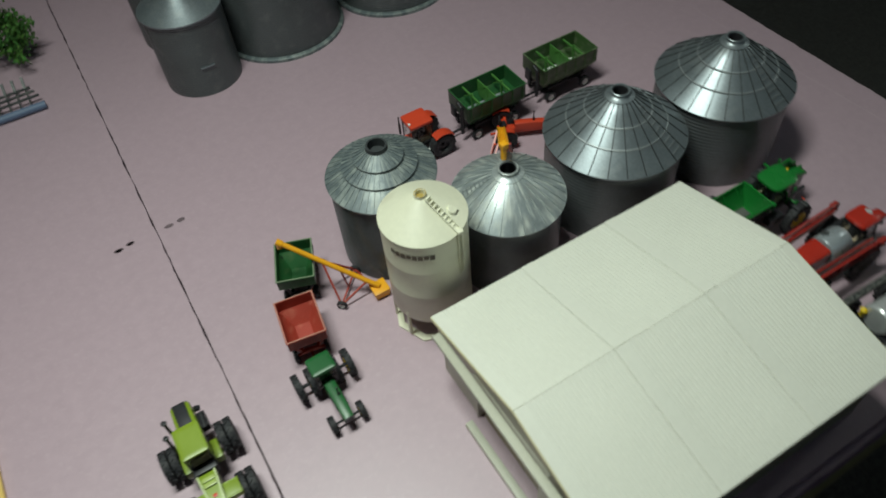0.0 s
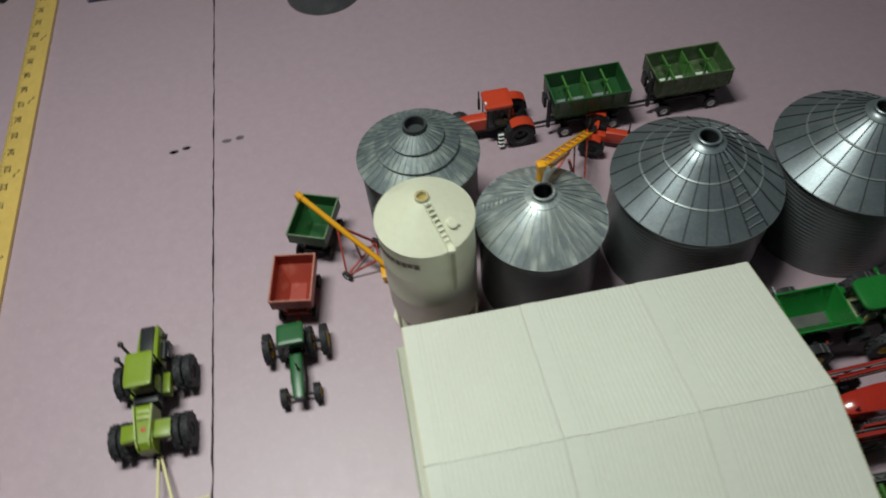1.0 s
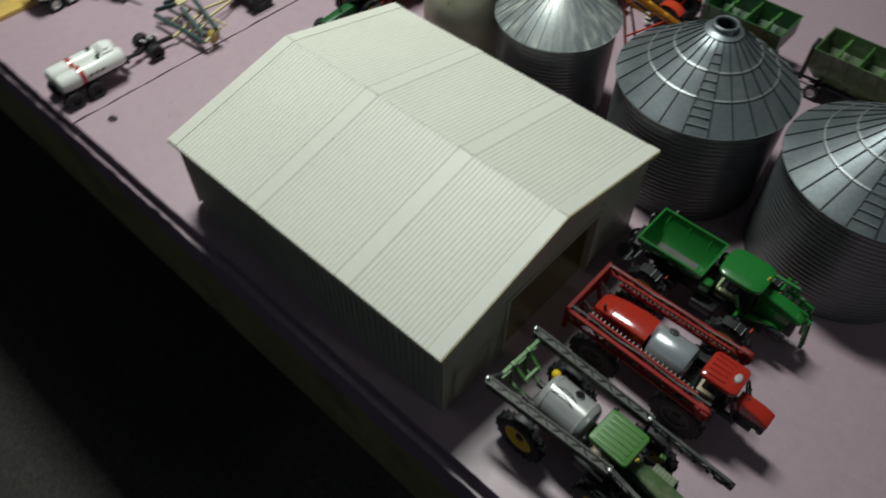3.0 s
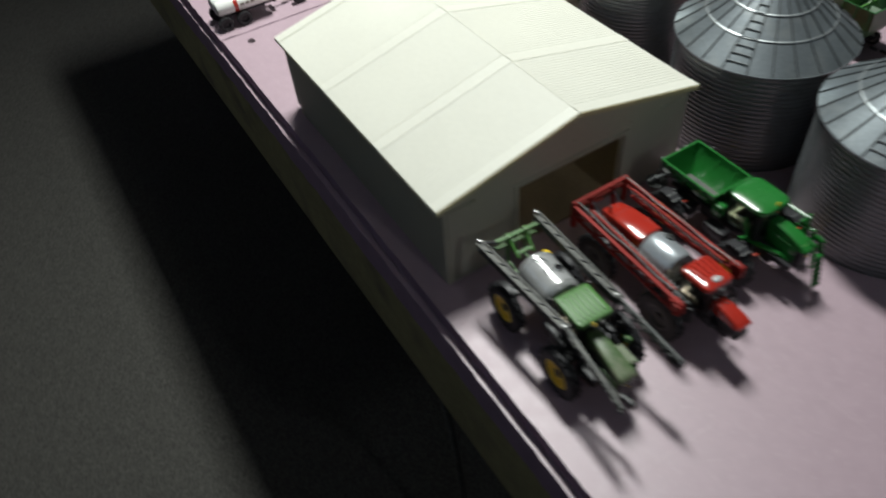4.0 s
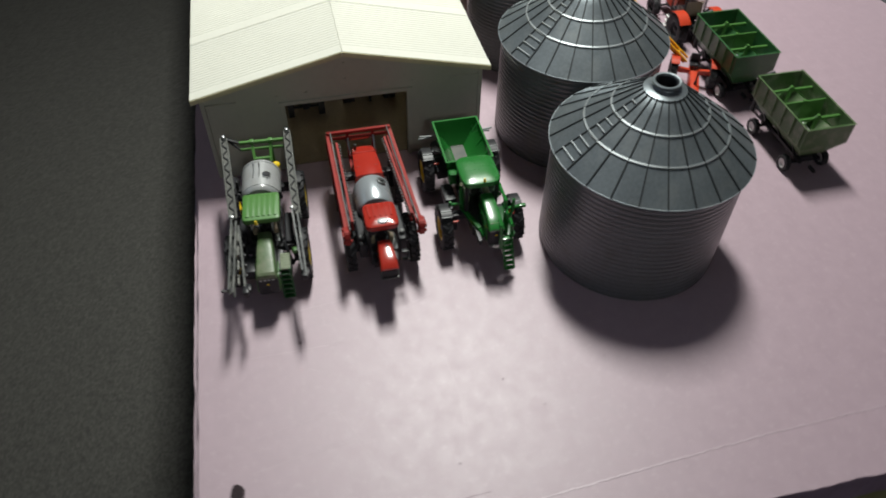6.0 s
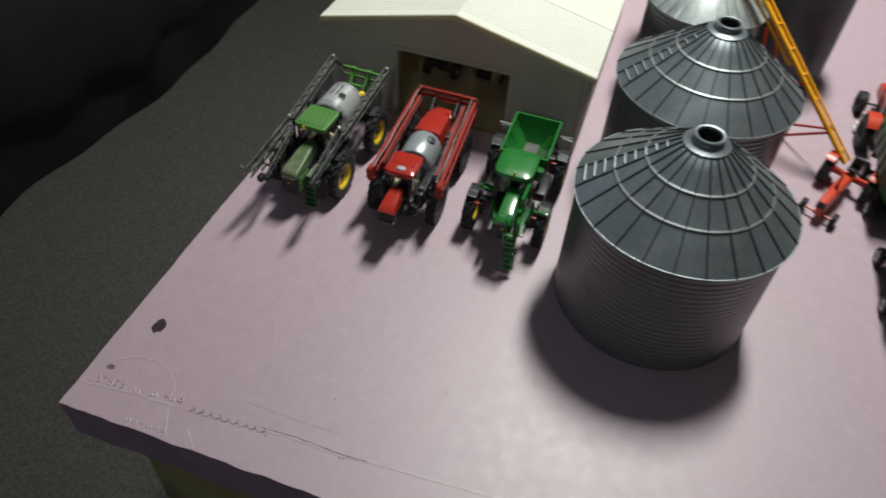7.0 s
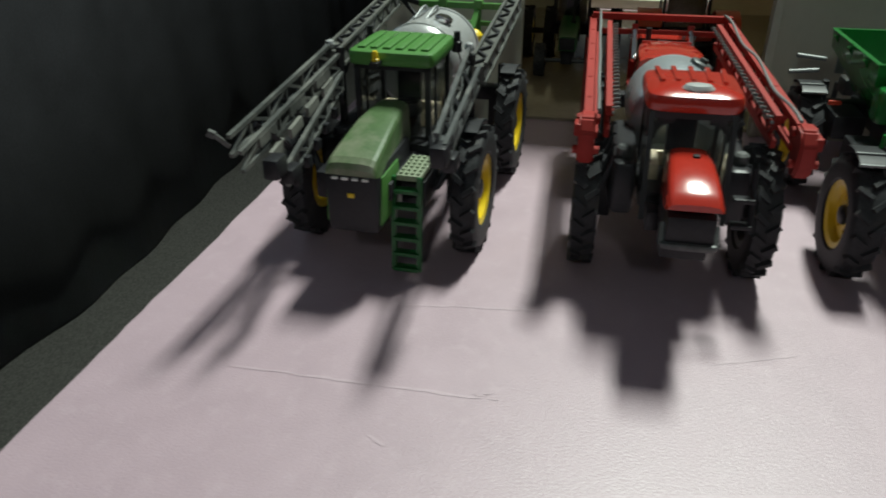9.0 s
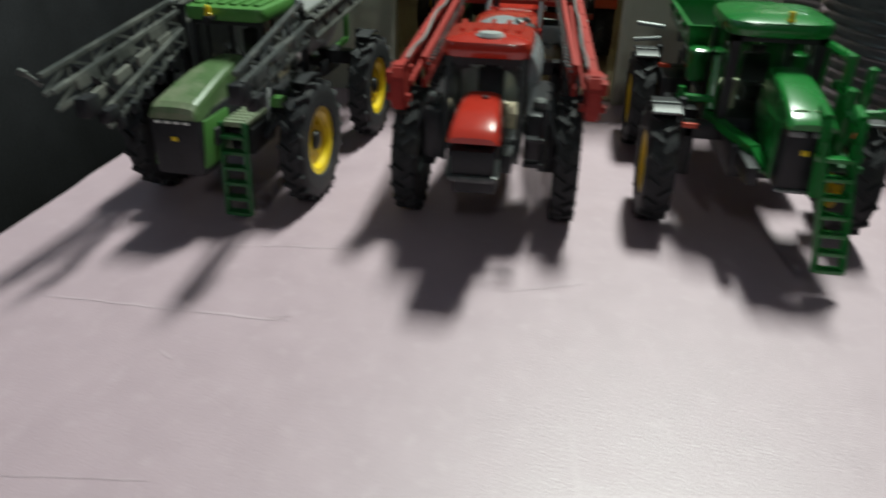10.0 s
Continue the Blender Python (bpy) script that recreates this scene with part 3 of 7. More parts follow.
# ---- grain bins ----
def grain_bin(x, y, r, rim, top, body_r, label, roof_mat, body_mat, ladder, n_ribs, rings, group, collar_r=0.0145, ring_pitch=0.0041, dome=0.0, seam_w=0.0008, seam_mat=None):
    t = thing("grain_bin", label, "grain bin", pose(x, y, 0), group)
    bm = bmesh.new()
    prof = [(body_r * 0.97, 0.0), (body_r, 0.0)]
    n = int((rim - 0.002) / ring_pitch)
    for i in range(n):
        z = 0.001 + i * ring_pitch
        prof += [(body_r, z)] + [(body_r + 0.00034 * math.sin(math.pi * q / 8), z + ring_pitch * 0.5 + 0.0022 * (q / 8 - 0.5)) for q in range(9)]
    prof += [(body_r, rim + 0.001)]
    lathe(bm, prof, 72)
    part("body", bm, body_mat, t, "horizontally corrugated metal-look wall, shade put into its dark grey")
    bm = bmesh.new()
    z1 = top - 0.0068
    mid = [(collar_r + (r - collar_r) * u, z1 + (rim - z1) * u + dome * math.sin(math.pi * u)) for u in (1.0, 0.85, 0.7, 0.5, 0.3, 0.15, 0.0)]
    prof = [(r - 0.003, rim - 0.0005), (r, rim - 0.0014), (r + 0.0006, rim)] + mid + [(collar_r - 0.0015, z1 + 0.0004)]
    lathe(bm, prof, 72)
    part("roof", bm, roof_mat, t, "conical roof with radial seams")
    bm = bmesh.new()
    q = collar_r * 0.62
    lathe(bm, [(collar_r + 0.0004, z1 - 0.0004), (collar_r + 0.0006, z1 + 0.0006), (collar_r - 0.0002, z1 + 0.0009), (collar_r * 0.82, z1 + 0.0018), (q + 0.0006, z1 + 0.0030), (q, z1 + 0.0040), (q, top - 0.0016), (q + 0.0008, top - 0.0012),
               (q + 0.0010, top - 0.0004), (q + 0.0004, top), (q - 0.0008, top - 0.0002), (q - 0.0012, top - 0.0010), (q - 0.0014, z1 - 0.004)], 40)
    part("collar", bm, roof_mat, t, "flared filler neck with a rolled lip")
    # black sleeve and floor in the neck stand in for the shade inside
    bm = bmesh.new()
    lathe(bm, [(0, z1 - 0.012), (q - 0.0020, z1 - 0.012), (q - 0.0019, top - 0.0016), (q - 0.0016, top - 0.0012)], 32)
    part("neck_shade", bm, BLACK, t)
    # one seam, then its copies
    bm = bmesh.new()
    k = 6
    for i in range(k):
        u, v = i / k, (i + 1) / k
        f = lambda w: Vector((collar_r + (r - collar_r) * w, 0, z1 + (rim - z1) * w + dome * math.sin(math.pi * w) + 0.0004))
        bar(bm, f(u), f(v), seam_w, 0.0010)
    rib = part("seam", bm, seam_mat or RIB_DARK, t)
    for i in range(1, n_ribs):
        again(rib, pose(0, 0, 0, 0, 0, 360 * i / n_ribs))
    for u in rings:
        bm = bmesh.new()
        rr, zz = collar_r + (r - collar_r) * u, z1 + (rim - z1) * u + dome * math.sin(math.pi * u)
        lathe(bm, [(rr + 0.0008, zz - 0.0002), (rr + 0.0006, zz + 0.0007), (rr - 0.0006, zz + 0.0012), (rr - 0.0009, zz + 0.0006)], 72)
        part("ring", bm, RING_LIGHT, t, "raised ring round the roof")
    if ladder is not None:
        for i in range(9):
            u = 0.14 + i * 0.095
            bm = bmesh.new()
            rr, zz = collar_r + (r - collar_r) * u, z1 + (rim - z1) * u + dome * math.sin(math.pi * u) + 0.0006
            w = 2 * rr * math.tan(math.pi / n_ribs) * 0.92
            m = pose(0, 0, 0, 0, 0, ladder)
            bar(bm, m @ Vector((rr, -w / 2, zz)), m @ Vector((rr, w / 2, zz)), 0.0009, 0.0012)
            part("rung", bm, RING_LIGHT, t)
    return t


grain_bin(0.1302, 0.3141, 0.0700, 0.0940, 0.1428, 0.0672, "large grey corrugated toy grain bin at the end of the row", STEEL_ROOF, STEEL, -83, 24, (0.33, 0.62), "grain bins", 0.0138)
grain_bin(-0.012, 0.3173, 0.0695, 0.0930, 0.1422, 0.0667, "large grey corrugated toy grain bin behind the shed", STEEL_ROOF, STEEL, -68, 24, (0.33, 0.62), "grain bins", 0.0138)
grain_bin(-0.1463, 0.3061, 0.0530, 0.0940, 0.1264, 0.0500, "smaller pale galvanised toy grain bin with fine roof seams", STEEL_PALE, STEEL, 160, 30, (), "grain bins", 0.0140, 0.0036, 0.0015, 0.0006, STEEL_PALE)


def tiered_bin(x, y):
    t = thing("grain_bin", "dusty toy grain bin with a stepped three-tier roof", "grain bin", pose(x, y, 0), "grain bins")
    rim, top, br = 0.102, 0.1368, 0.050
    bm = bmesh.new()
    prof = [(br, 0.0)]
    for i in range(46):
        z = 0.001 + i * 0.0022
        prof += [(br, z), (br + 0.0006, z + 0.0007), (br + 0.0006, z + 0.0013), (br, z + 0.002)]
    prof += [(br, rim + 0.001)]
    lathe(bm, prof, 64)
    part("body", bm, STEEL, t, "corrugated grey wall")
    tiers = ((0.053, 0.102, 0.033, 0.1135, 46), (0.0355, 0.1150, 0.0210, 0.1232, 40), (0.0235, 0.1248, 0.0105, 0.1325, 30))
    for ra, za, rb, zb, n in tiers:
        bm = bmesh.new()
        lathe(bm, [(ra - 0.002, za - 0.0024), (ra, za - 0.0022), (ra + 0.0004, za), (rb, zb), (rb - 0.001, zb + 0.0004)], 64)
        tier = part("roof_tier", bm, STEEL_DUSTY, t, "dusty ribbed roof tier")
        bm = bmesh.new()
        bar(bm, (ra, 0, za + 0.0003), (rb, 0, zb + 0.0003), 0.0006, 0.0009)
        rib = link_bm("seam", bm, STEEL_DUSTY, tier)
        for i in range(1, n):
            again(rib, pose(0, 0, 0, 0, 0, 360 * i / n))
    bm = bmesh.new()
    lathe(bm, [(0.0105, 0.1325), (0.0098, 0.1345), (0.0098, top), (0.0082, top), (0.0080, 0.128), (0, 0.128)], 36)
    part("collar", bm, RIB_DARK, t, "open filler neck")
    return t


tiered_bin(-0.233, 0.390)


def feed_tank(x, y):
    t = thing("feed_tank", "ivory plastic feed tank with a roof ladder and faded lettering", "tank", pose(x, y, 0))
    r, rim, top, foot = 0.0372, 0.1372, 0.1605, 0.031
    bm = bmesh.new()
    lathe(bm, [(0.010, 0.008), (r - 0.001, foot - 0.002), (r, foot), (r, 0.066), (r + 0.0002, 0.0668), (r, 0.0676), (r, 0.100), (r + 0.0002, 0.1008), (r, 0.1016), (r, rim - 0.002), (r + 0.0008, rim - 0.001)], 72)
    part("body", bm, TANK_WHITE, t, "round ivory wall with a funnel bottom")
    bm = bmesh.new()
    lathe(bm, [(r + 0.0008, rim - 0.001), (r + 0.0008, rim), (0.0055, top - 0.0025), (0.0052, top), (0.0040, top), (0.0038, top - 0.006), (0, top - 0.006)], 72)
    part("roof", bm, TANK_WHITE, t, "shallow ivory cone roof")
    bm = bmesh.new()
    lathe(bm, [(0.0041, top - 0.0006), (0.0045, top + 0.0003), (0.0051, top + 0.0003), (0.0053, top - 0.001)], 24)
    lathe(bm, [(0, top - 0.004), (0.0040, top - 0.004)], 24)
    part("filler_rim", bm, OCHRE, t, "ochre filler opening")
    # ladder up the wall and over the roof
    a = math.radians(-68)
    d = Vector((math.cos(a), math.sin(a), 0))
    s = Vector((-d.y, d.x, 0))
    bm = bmesh.new()
    for w in (-0.0026, 0.0026):
        bar(bm, d * 0.007 + s * w + Vector((0, 0, top - 0.001)), d * (r + 0.001) + s * w + Vector((0, 0, rim + 0.001)), 0.0009)
        bar(bm, d * (r + 0.001) + s * w + Vector((0, 0, rim + 0.001)), d * (r + 0.001) + s * w + Vector((0, 0, 0.085)), 0.0009)
    for i in range(9):
        p = d * (0.008 + i * 0.0034) + Vector((0, 0, top - 0.0012 - i * 0.00255))
        bar(bm, p - s * 0.0026, p + s * 0.0026, 0.0012)
    for i in range(14):
        p = d * (r + 0.001) + Vector((0, 0, rim - 0.003 - i * 0.0037))
        bar(bm, p - s * 0.0026, p + s * 0.0026, 0.0010)
    box(bm, tuple(d * (r + 0.0005) + Vector((0, 0, rim + 0.001))), (0.005, 0.006, 0.003), 0.0005)
    part("ladder", bm, TANK_WHITE, t)
    bm = bmesh.new()
    m = pose(0.018, -0.018, rim + 0.0085, 20, 20)
    lathe(bm, [(0.0042, -0.0025), (0.0042, 0.001), (0.0036, 0.0016), (0, 0.0016)], 20, m)
    box(bm, (0.0045, 0, 0.0005), (0.002, 0.0025, 0.0015), 0.0003, (1, 1), m)
    part("hatch", bm, TANK_WHITE, t)
    # lettering as plain bars wrapped on the wall
    bm = bmesh.new()
    rr = r + 0.0003
    for i in range(8):
        a0 = math.radians(-166 + i * 7.6)
        z0 = 0.1205 if i % 3 else 0.1215
        lathe(bm, [(rr, z0), (rr + 0.0002, z0), (rr + 0.0002, 0.1262), (rr, 0.1262)], 3, None, a0, a0 + math.radians(6.6))
    part("lettering", bm, BROWN_INK, t, "faded brown lettering blocks")
    # legs on an eight-sided foot frame
    bm = bmesh.new()
    lathe(bm, [(0.033, 0.0), (0.0395, 0.0), (0.0395, 0.0022), (0.033, 0.0022), (0.033, 0.0)], 8)
    part("foot_frame", bm, TANK_WHITE, t)
    for i in range(8):
        a = math.radians(22.5 + i * 45)
        bm = bmesh.new()
        bar(bm, (0.0365 * math.cos(a), 0.0365 * math.sin(a), 0.002), (0.0362 * math.cos(a), 0.0362 * math.sin(a), foot + 0.006), 0.0024, 0.0024)
        part("leg", bm, TANK_WHITE, t)
    return t


feed_tank(-0.2405, 0.2939)


def far_bin(x, y, r, h, top, label, flange):
    t = thing("grain_bin", label, "grain bin", pose(x, y, 0), "bins at the back")
    bm = bmesh.new()
    prof = [(r, 0.0)]
    n = int(h / 0.0032)
    for i in range(n):
        z = 0.001 + i * h / n
        prof += [(r, z), (r + 0.0005, z + 0.001), (r + 0.0005, z + 0.0018), (r, z + 0.0026)]
    lathe(bm, prof, 64)
    part("body", bm, STEEL_FAR, t, "dark corrugated wall")
    bm = bmesh.new()
    lathe(bm, [(r - 0.002, h - 0.001), (r + 0.003, h - 0.001), (r + 0.003, h + 0.001), (r * 0.25, top - 0.008), (r * 0.2, top - 0.006), (r * 0.2, top), (r * 0.14, top), (r * 0.14, top - 0.01), (0, top - 0.01)], 64)
    part("roof", bm, STEEL_ROOF, t, "conical grey roof")
    if flange:
        bm = bmesh.new()
        lathe(bm, [(r, 0.0), (r + 0.0055, 0.0), (r + 0.0055, 0.004), (r + 0.003, 0.0055), (r + 0.0005, 0.0058)], 64)
        part("base_flange", bm, STEEL_DUSTY, t)
    else:
        bm = bmesh.new()
        box(bm, (0, -r - 0.0005, 0.042), (0.018, 0.003, 0.0022), 0.0005)
        part("hatch_lip", bm, STEEL_ROOF, t)
    return t


far_bin(-0.300, 0.788, 0.0485, 0.104, 0.134, "narrow dark corrugated toy bin at the back of the layout", False)
far_bin(-0.170, 0.829, 0.0820, 0.150, 0.200, "wide dark corrugated toy bin with a foot flange", True)
far_bin(0.006, 0.829, 0.0820, 0.150, 0.200, "wide dark corrugated toy bin standing behind the wagons", True)
far_bin(-0.295, 0.905, 0.0500, 0.104, 0.134, "narrow dark corrugated toy bin half hidden by another", False)


# ---- machines in front of the shed ----
def hood_loft(bm, stations):
    """A bonnet through stations of (x, width, z low, z high)."""
    loft(bm, [rounded(x, w, a, b) for x, w, a, b in stations])


def flat_hood(bm, stations, chamfer=0.0012, taper=0.0014, dy=0.0):
    """A flat-topped bonnet through stations of (x, width at the top, z low, z high): straight flanks, narrow chamfers, a faint crown."""
    rings = []
    for x, w, lo, hi in stations:
        k = min(chamfer, (hi - lo) * 0.4)
        h = w / 2
        half = [(h + taper * 0.4, lo), (h + taper * 0.2, (lo + hi) / 2), (h, hi - k), (h - k * 0.35, hi - k * 0.35), (h - k, hi), (h * 0.45, hi + 0.0003)]
        pts = [(y, z) for y, z in half] + [(-y, z) for y, z in reversed(half)]
        rings.append([Vector((x, y + dy, z)) for y, z in pts])
    loft(bm, rings)


def bonnet(t, mat, label, stations, chamfer, dy=0.0):
    bm = bmesh.new()
    flat_hood(bm, stations, chamfer, dy=dy)
    ob = part("bonnet", bm, mat, t, label)
    ob.data.set_sharp_from_angle(angle=radians(17))
    return ob


def soft_box(bm, cx, cy, lx, ly, z0, z1, corner=0.35, edge=0.0010, dome=0.0):
    """A slab with rounded corners in plan and rounded upper and lower edges."""
    def ring(inset, z):
        pts = []
        for i in range(36):
            c, q = math.cos(2 * math.pi * (i + 0.5) / 36), math.sin(2 * math.pi * (i + 0.5) / 36)
            pts.append(Vector((cx + (lx / 2 - inset) * math.copysign(abs(c) ** corner, c), cy + (ly / 2 - inset) * math.copysign(abs(q) ** corner, q), z)))
        return pts
    e = edge
    loft(bm, [ring(e, z0), ring(e * 0.3, z0 + e * 0.3), ring(0, z0 + e), ring(0, z1 - e), ring(e * 0.3, z1 - e * 0.3), ring(e, z1), ring(min(lx, ly) * 0.22, z1 + dome), ring(min(lx, ly) * 0.36, z1 + dome * 1.25)])


def cab(t, x0, x1, w, z0, z1, roof_mat, roof_z, grooves=0, over=0.0015, pillar=0.0014, plush=True, slab=None, arch=False, pane=None, lean=0.0, back=True):
    """A glazed cab: liner, seat and wheel, four pillars, panes and a roof. slab: corner softness and thickness of a moulded roof; arch: a rounded windscreen frame."""
    xm = (x0 + x1) / 2
    bm = bmesh.new()
    box(bm, (xm, 0, z0 + 0.002), (x1 - x0, w, 0.004), 0.0004)
    for sx in (x0 + pillar / 2, x1 - pillar / 2):
        for sy in (-1, 1):
            bar(bm, (sx + (lean if sx > xm else 0), sy * (w / 2 - pillar / 2), z0), (sx, sy * (w / 2 - pillar / 2), z1), pillar)
    for sy in (-1, 1):
        bar(bm, (x0 * 0.35 + x1 * 0.65, sy * (w / 2 - 0.0006), z0), (x0 * 0.35 + x1 * 0.65, sy * (w / 2 - 0.0006), z1), 0.0009)
    for sx in (x0 + pillar / 2, x1 - pillar / 2):
        box(bm, (sx, 0, z1 - 0.0007), (pillar, w, 0.0016))
    if arch:
        for sy in (-1, 1):
            for i in range(4):
                u, v = math.pi / 2 * i / 4, math.pi / 2 * (i + 1) / 4
                r = 0.0052
                c = (sy * (w / 2 - pillar - r + 0.0004), z1 - 0.0014 - r)
                bar(bm, (x1 - pillar / 2, c[0] + sy * r * math.cos(u), c[1] + r * math.sin(u)), (x1 - pillar / 2, c[0] + sy * r * math.cos(v), c[1] + r * math.sin(v)), 0.0011, 0.0022)
    body = part("cab_frame", bm, BLACK, t, "black cab frame")
    for c, s in (((x1 - 0.0006, 0, (z0 + z1) / 2 + 0.002), (0.0004, w - 2 * pillar, z1 - z0 - 0.004)),
                 ((x0 + 0.0006, 0, (z0 + z1) / 2 + 0.002), (0.0004, w - 2 * pillar, z1 - z0 - 0.004)),
                 ((xm, w / 2 - 0.0005, (z0 + z1) / 2 + 0.002), (x1 - x0 - 2 * pillar, 0.0004, z1 - z0 - 0.004)),
                 ((xm, -w / 2 + 0.0005, (z0 + z1) / 2 + 0.002), (x1 - x0 - 2 * pillar, 0.0004, z1 - z0 - 0.004))):
        bm = bmesh.new()
        box(bm, c, s, 0, (1, 1), None, (-lean * 0.9, 0) if c[0] > xm + 0.004 else (0, 0))
        if c[0] > xm + 0.004:
            bmesh.ops.translate(bm, verts=bm.verts, vec=(lean * 0.85, 0, 0))
        g = link_bm("pane", bm, pane or GLASS, body)
        g.visible_shadow = False
    h = z1 - z0
    bm = bmesh.new()
    box(bm, (x0 + 0.0022, 0, z0 + h * (0.40 if back else 0.2)), (0.0016, w * 0.78, h * (0.62 if back else 0.24)), 0.0004)
    for sy in (-1, 1):
        box(bm, (xm - 0.003, sy * w * 0.33, z0 + h * 0.22), ((x1 - x0) * 0.52, w * 0.15, h * 0.22), 0.0006)
    part("cab_liner", bm, INTERIOR, t, "beige moulded cab interior")
    bm = bmesh.new()
    box(bm, (xm - 0.003, 0, z0 + 0.0075), (0.0075, 0.0080, 0.0045), 0.001)
    box(bm, (xm - 0.0062, 0, z0 + 0.0130), (0.0026, 0.0076, 0.0110), 0.0009)
    box(bm, (xm - 0.0064, 0, z0 + 0.0192), (0.0020, 0.0044, 0.0026), 0.0007)
    part("seat", bm, BLACK, t)
    bm = bmesh.new()
    cyl(bm, (xm + 0.006, 0, z0 + 0.004), (xm + 0.004, 0, z0 + 0.011), 0.0007, n=8)
    lathe(bm, [(0.0024, 0), (0.0030, 0.0003), (0.0026, 0.0007), (0.0022, 0.0003), (0.0024, 0)], 18, pose(xm + 0.004, 0, z0 + 0.011, 0, -25))
    part("steering_wheel", bm, BLACK, t)
    bm = bmesh.new()
    if slab:
        soft_box(bm, xm, 0, x1 - x0 + 2 * over, w + 2 * over, roof_z - slab[1] / 2, roof_z + slab[1] / 2, slab[0], slab[1] * 0.36, 0.0007)
        return part("cab_roof", bm, roof_mat, t)
    k = 0.0042 if plush else 0.0026
    soft_box(bm, xm, 0, x1 - x0 + 2 * over, w + 2 * over, roof_z - k / 2, roof_z + k / 2, 0.16, 0.0010 if plush else 0.0006, 0.0)
    roof = part("cab_roof", bm, roof_mat, t)
    if grooves:
        bm = bmesh.new()
        box(bm, (xm, 0, roof_z + k / 2 + 0.0002), ((x1 - x0) * 0.86, w / grooves * 0.62, 0.0009), 0.0003)
        rib = link_bm("roof_rib", bm, roof_mat, roof)
        for i in range(grooves):
            y = -w / 2 + w * (i + 0.5) / grooves
            if i:
                again(rib, pose(0, y, 0))
            else:
                rib.location.y = y
    return roof


def beacon(t, x, y, z):
    bm = bmesh.new()
    lathe(bm, [(0, 0), (0.0011, 0), (0.0011, 0.0006), (0.0008, 0.0008), (0.0009, 0.0022), (0.0006, 0.0028), (0, 0.0029)], 12, pose(x, y, z))
    part("beacon", bm, YELLOW, t, "amber beacon")


def fender(t, x, y, z, r, w, mat, a0=40, a1=140, name="fender"):
    bm = bmesh.new()
    lathe(bm, [(r, -w / 2), (r + 0.0008, -w / 2), (r + 0.0008, w / 2), (r, w / 2), (r, -w / 2)], 14, pose(x, y, z, 90), math.radians(a0), math.radians(a1))
    return part(name, bm, mat, t)


def steps(t, top, foot, w, n, mat, name="ladder"):
    bm = bmesh.new()
    top, foot = Vector(top), Vector(foot)
    s = Vector((0, w / 2, 0))
    for q in (s, -s):
        bar(bm, top + q, foot + q, 0.0013)
    ladder = part(name, bm, mat, t)
    bm = bmesh.new()
    box(bm, (0, 0, 0), (0.0030, w, 0.0011), 0.0002)
    rung = link_bm("rung", bm, mat, ladder)
    for i in range(n):
        m = Matrix.Translation(foot.lerp(top, (i + 0.15) / n))
        if i:
            again(rung, m)
        else:
            rung.matrix_basis = m
    return ladder


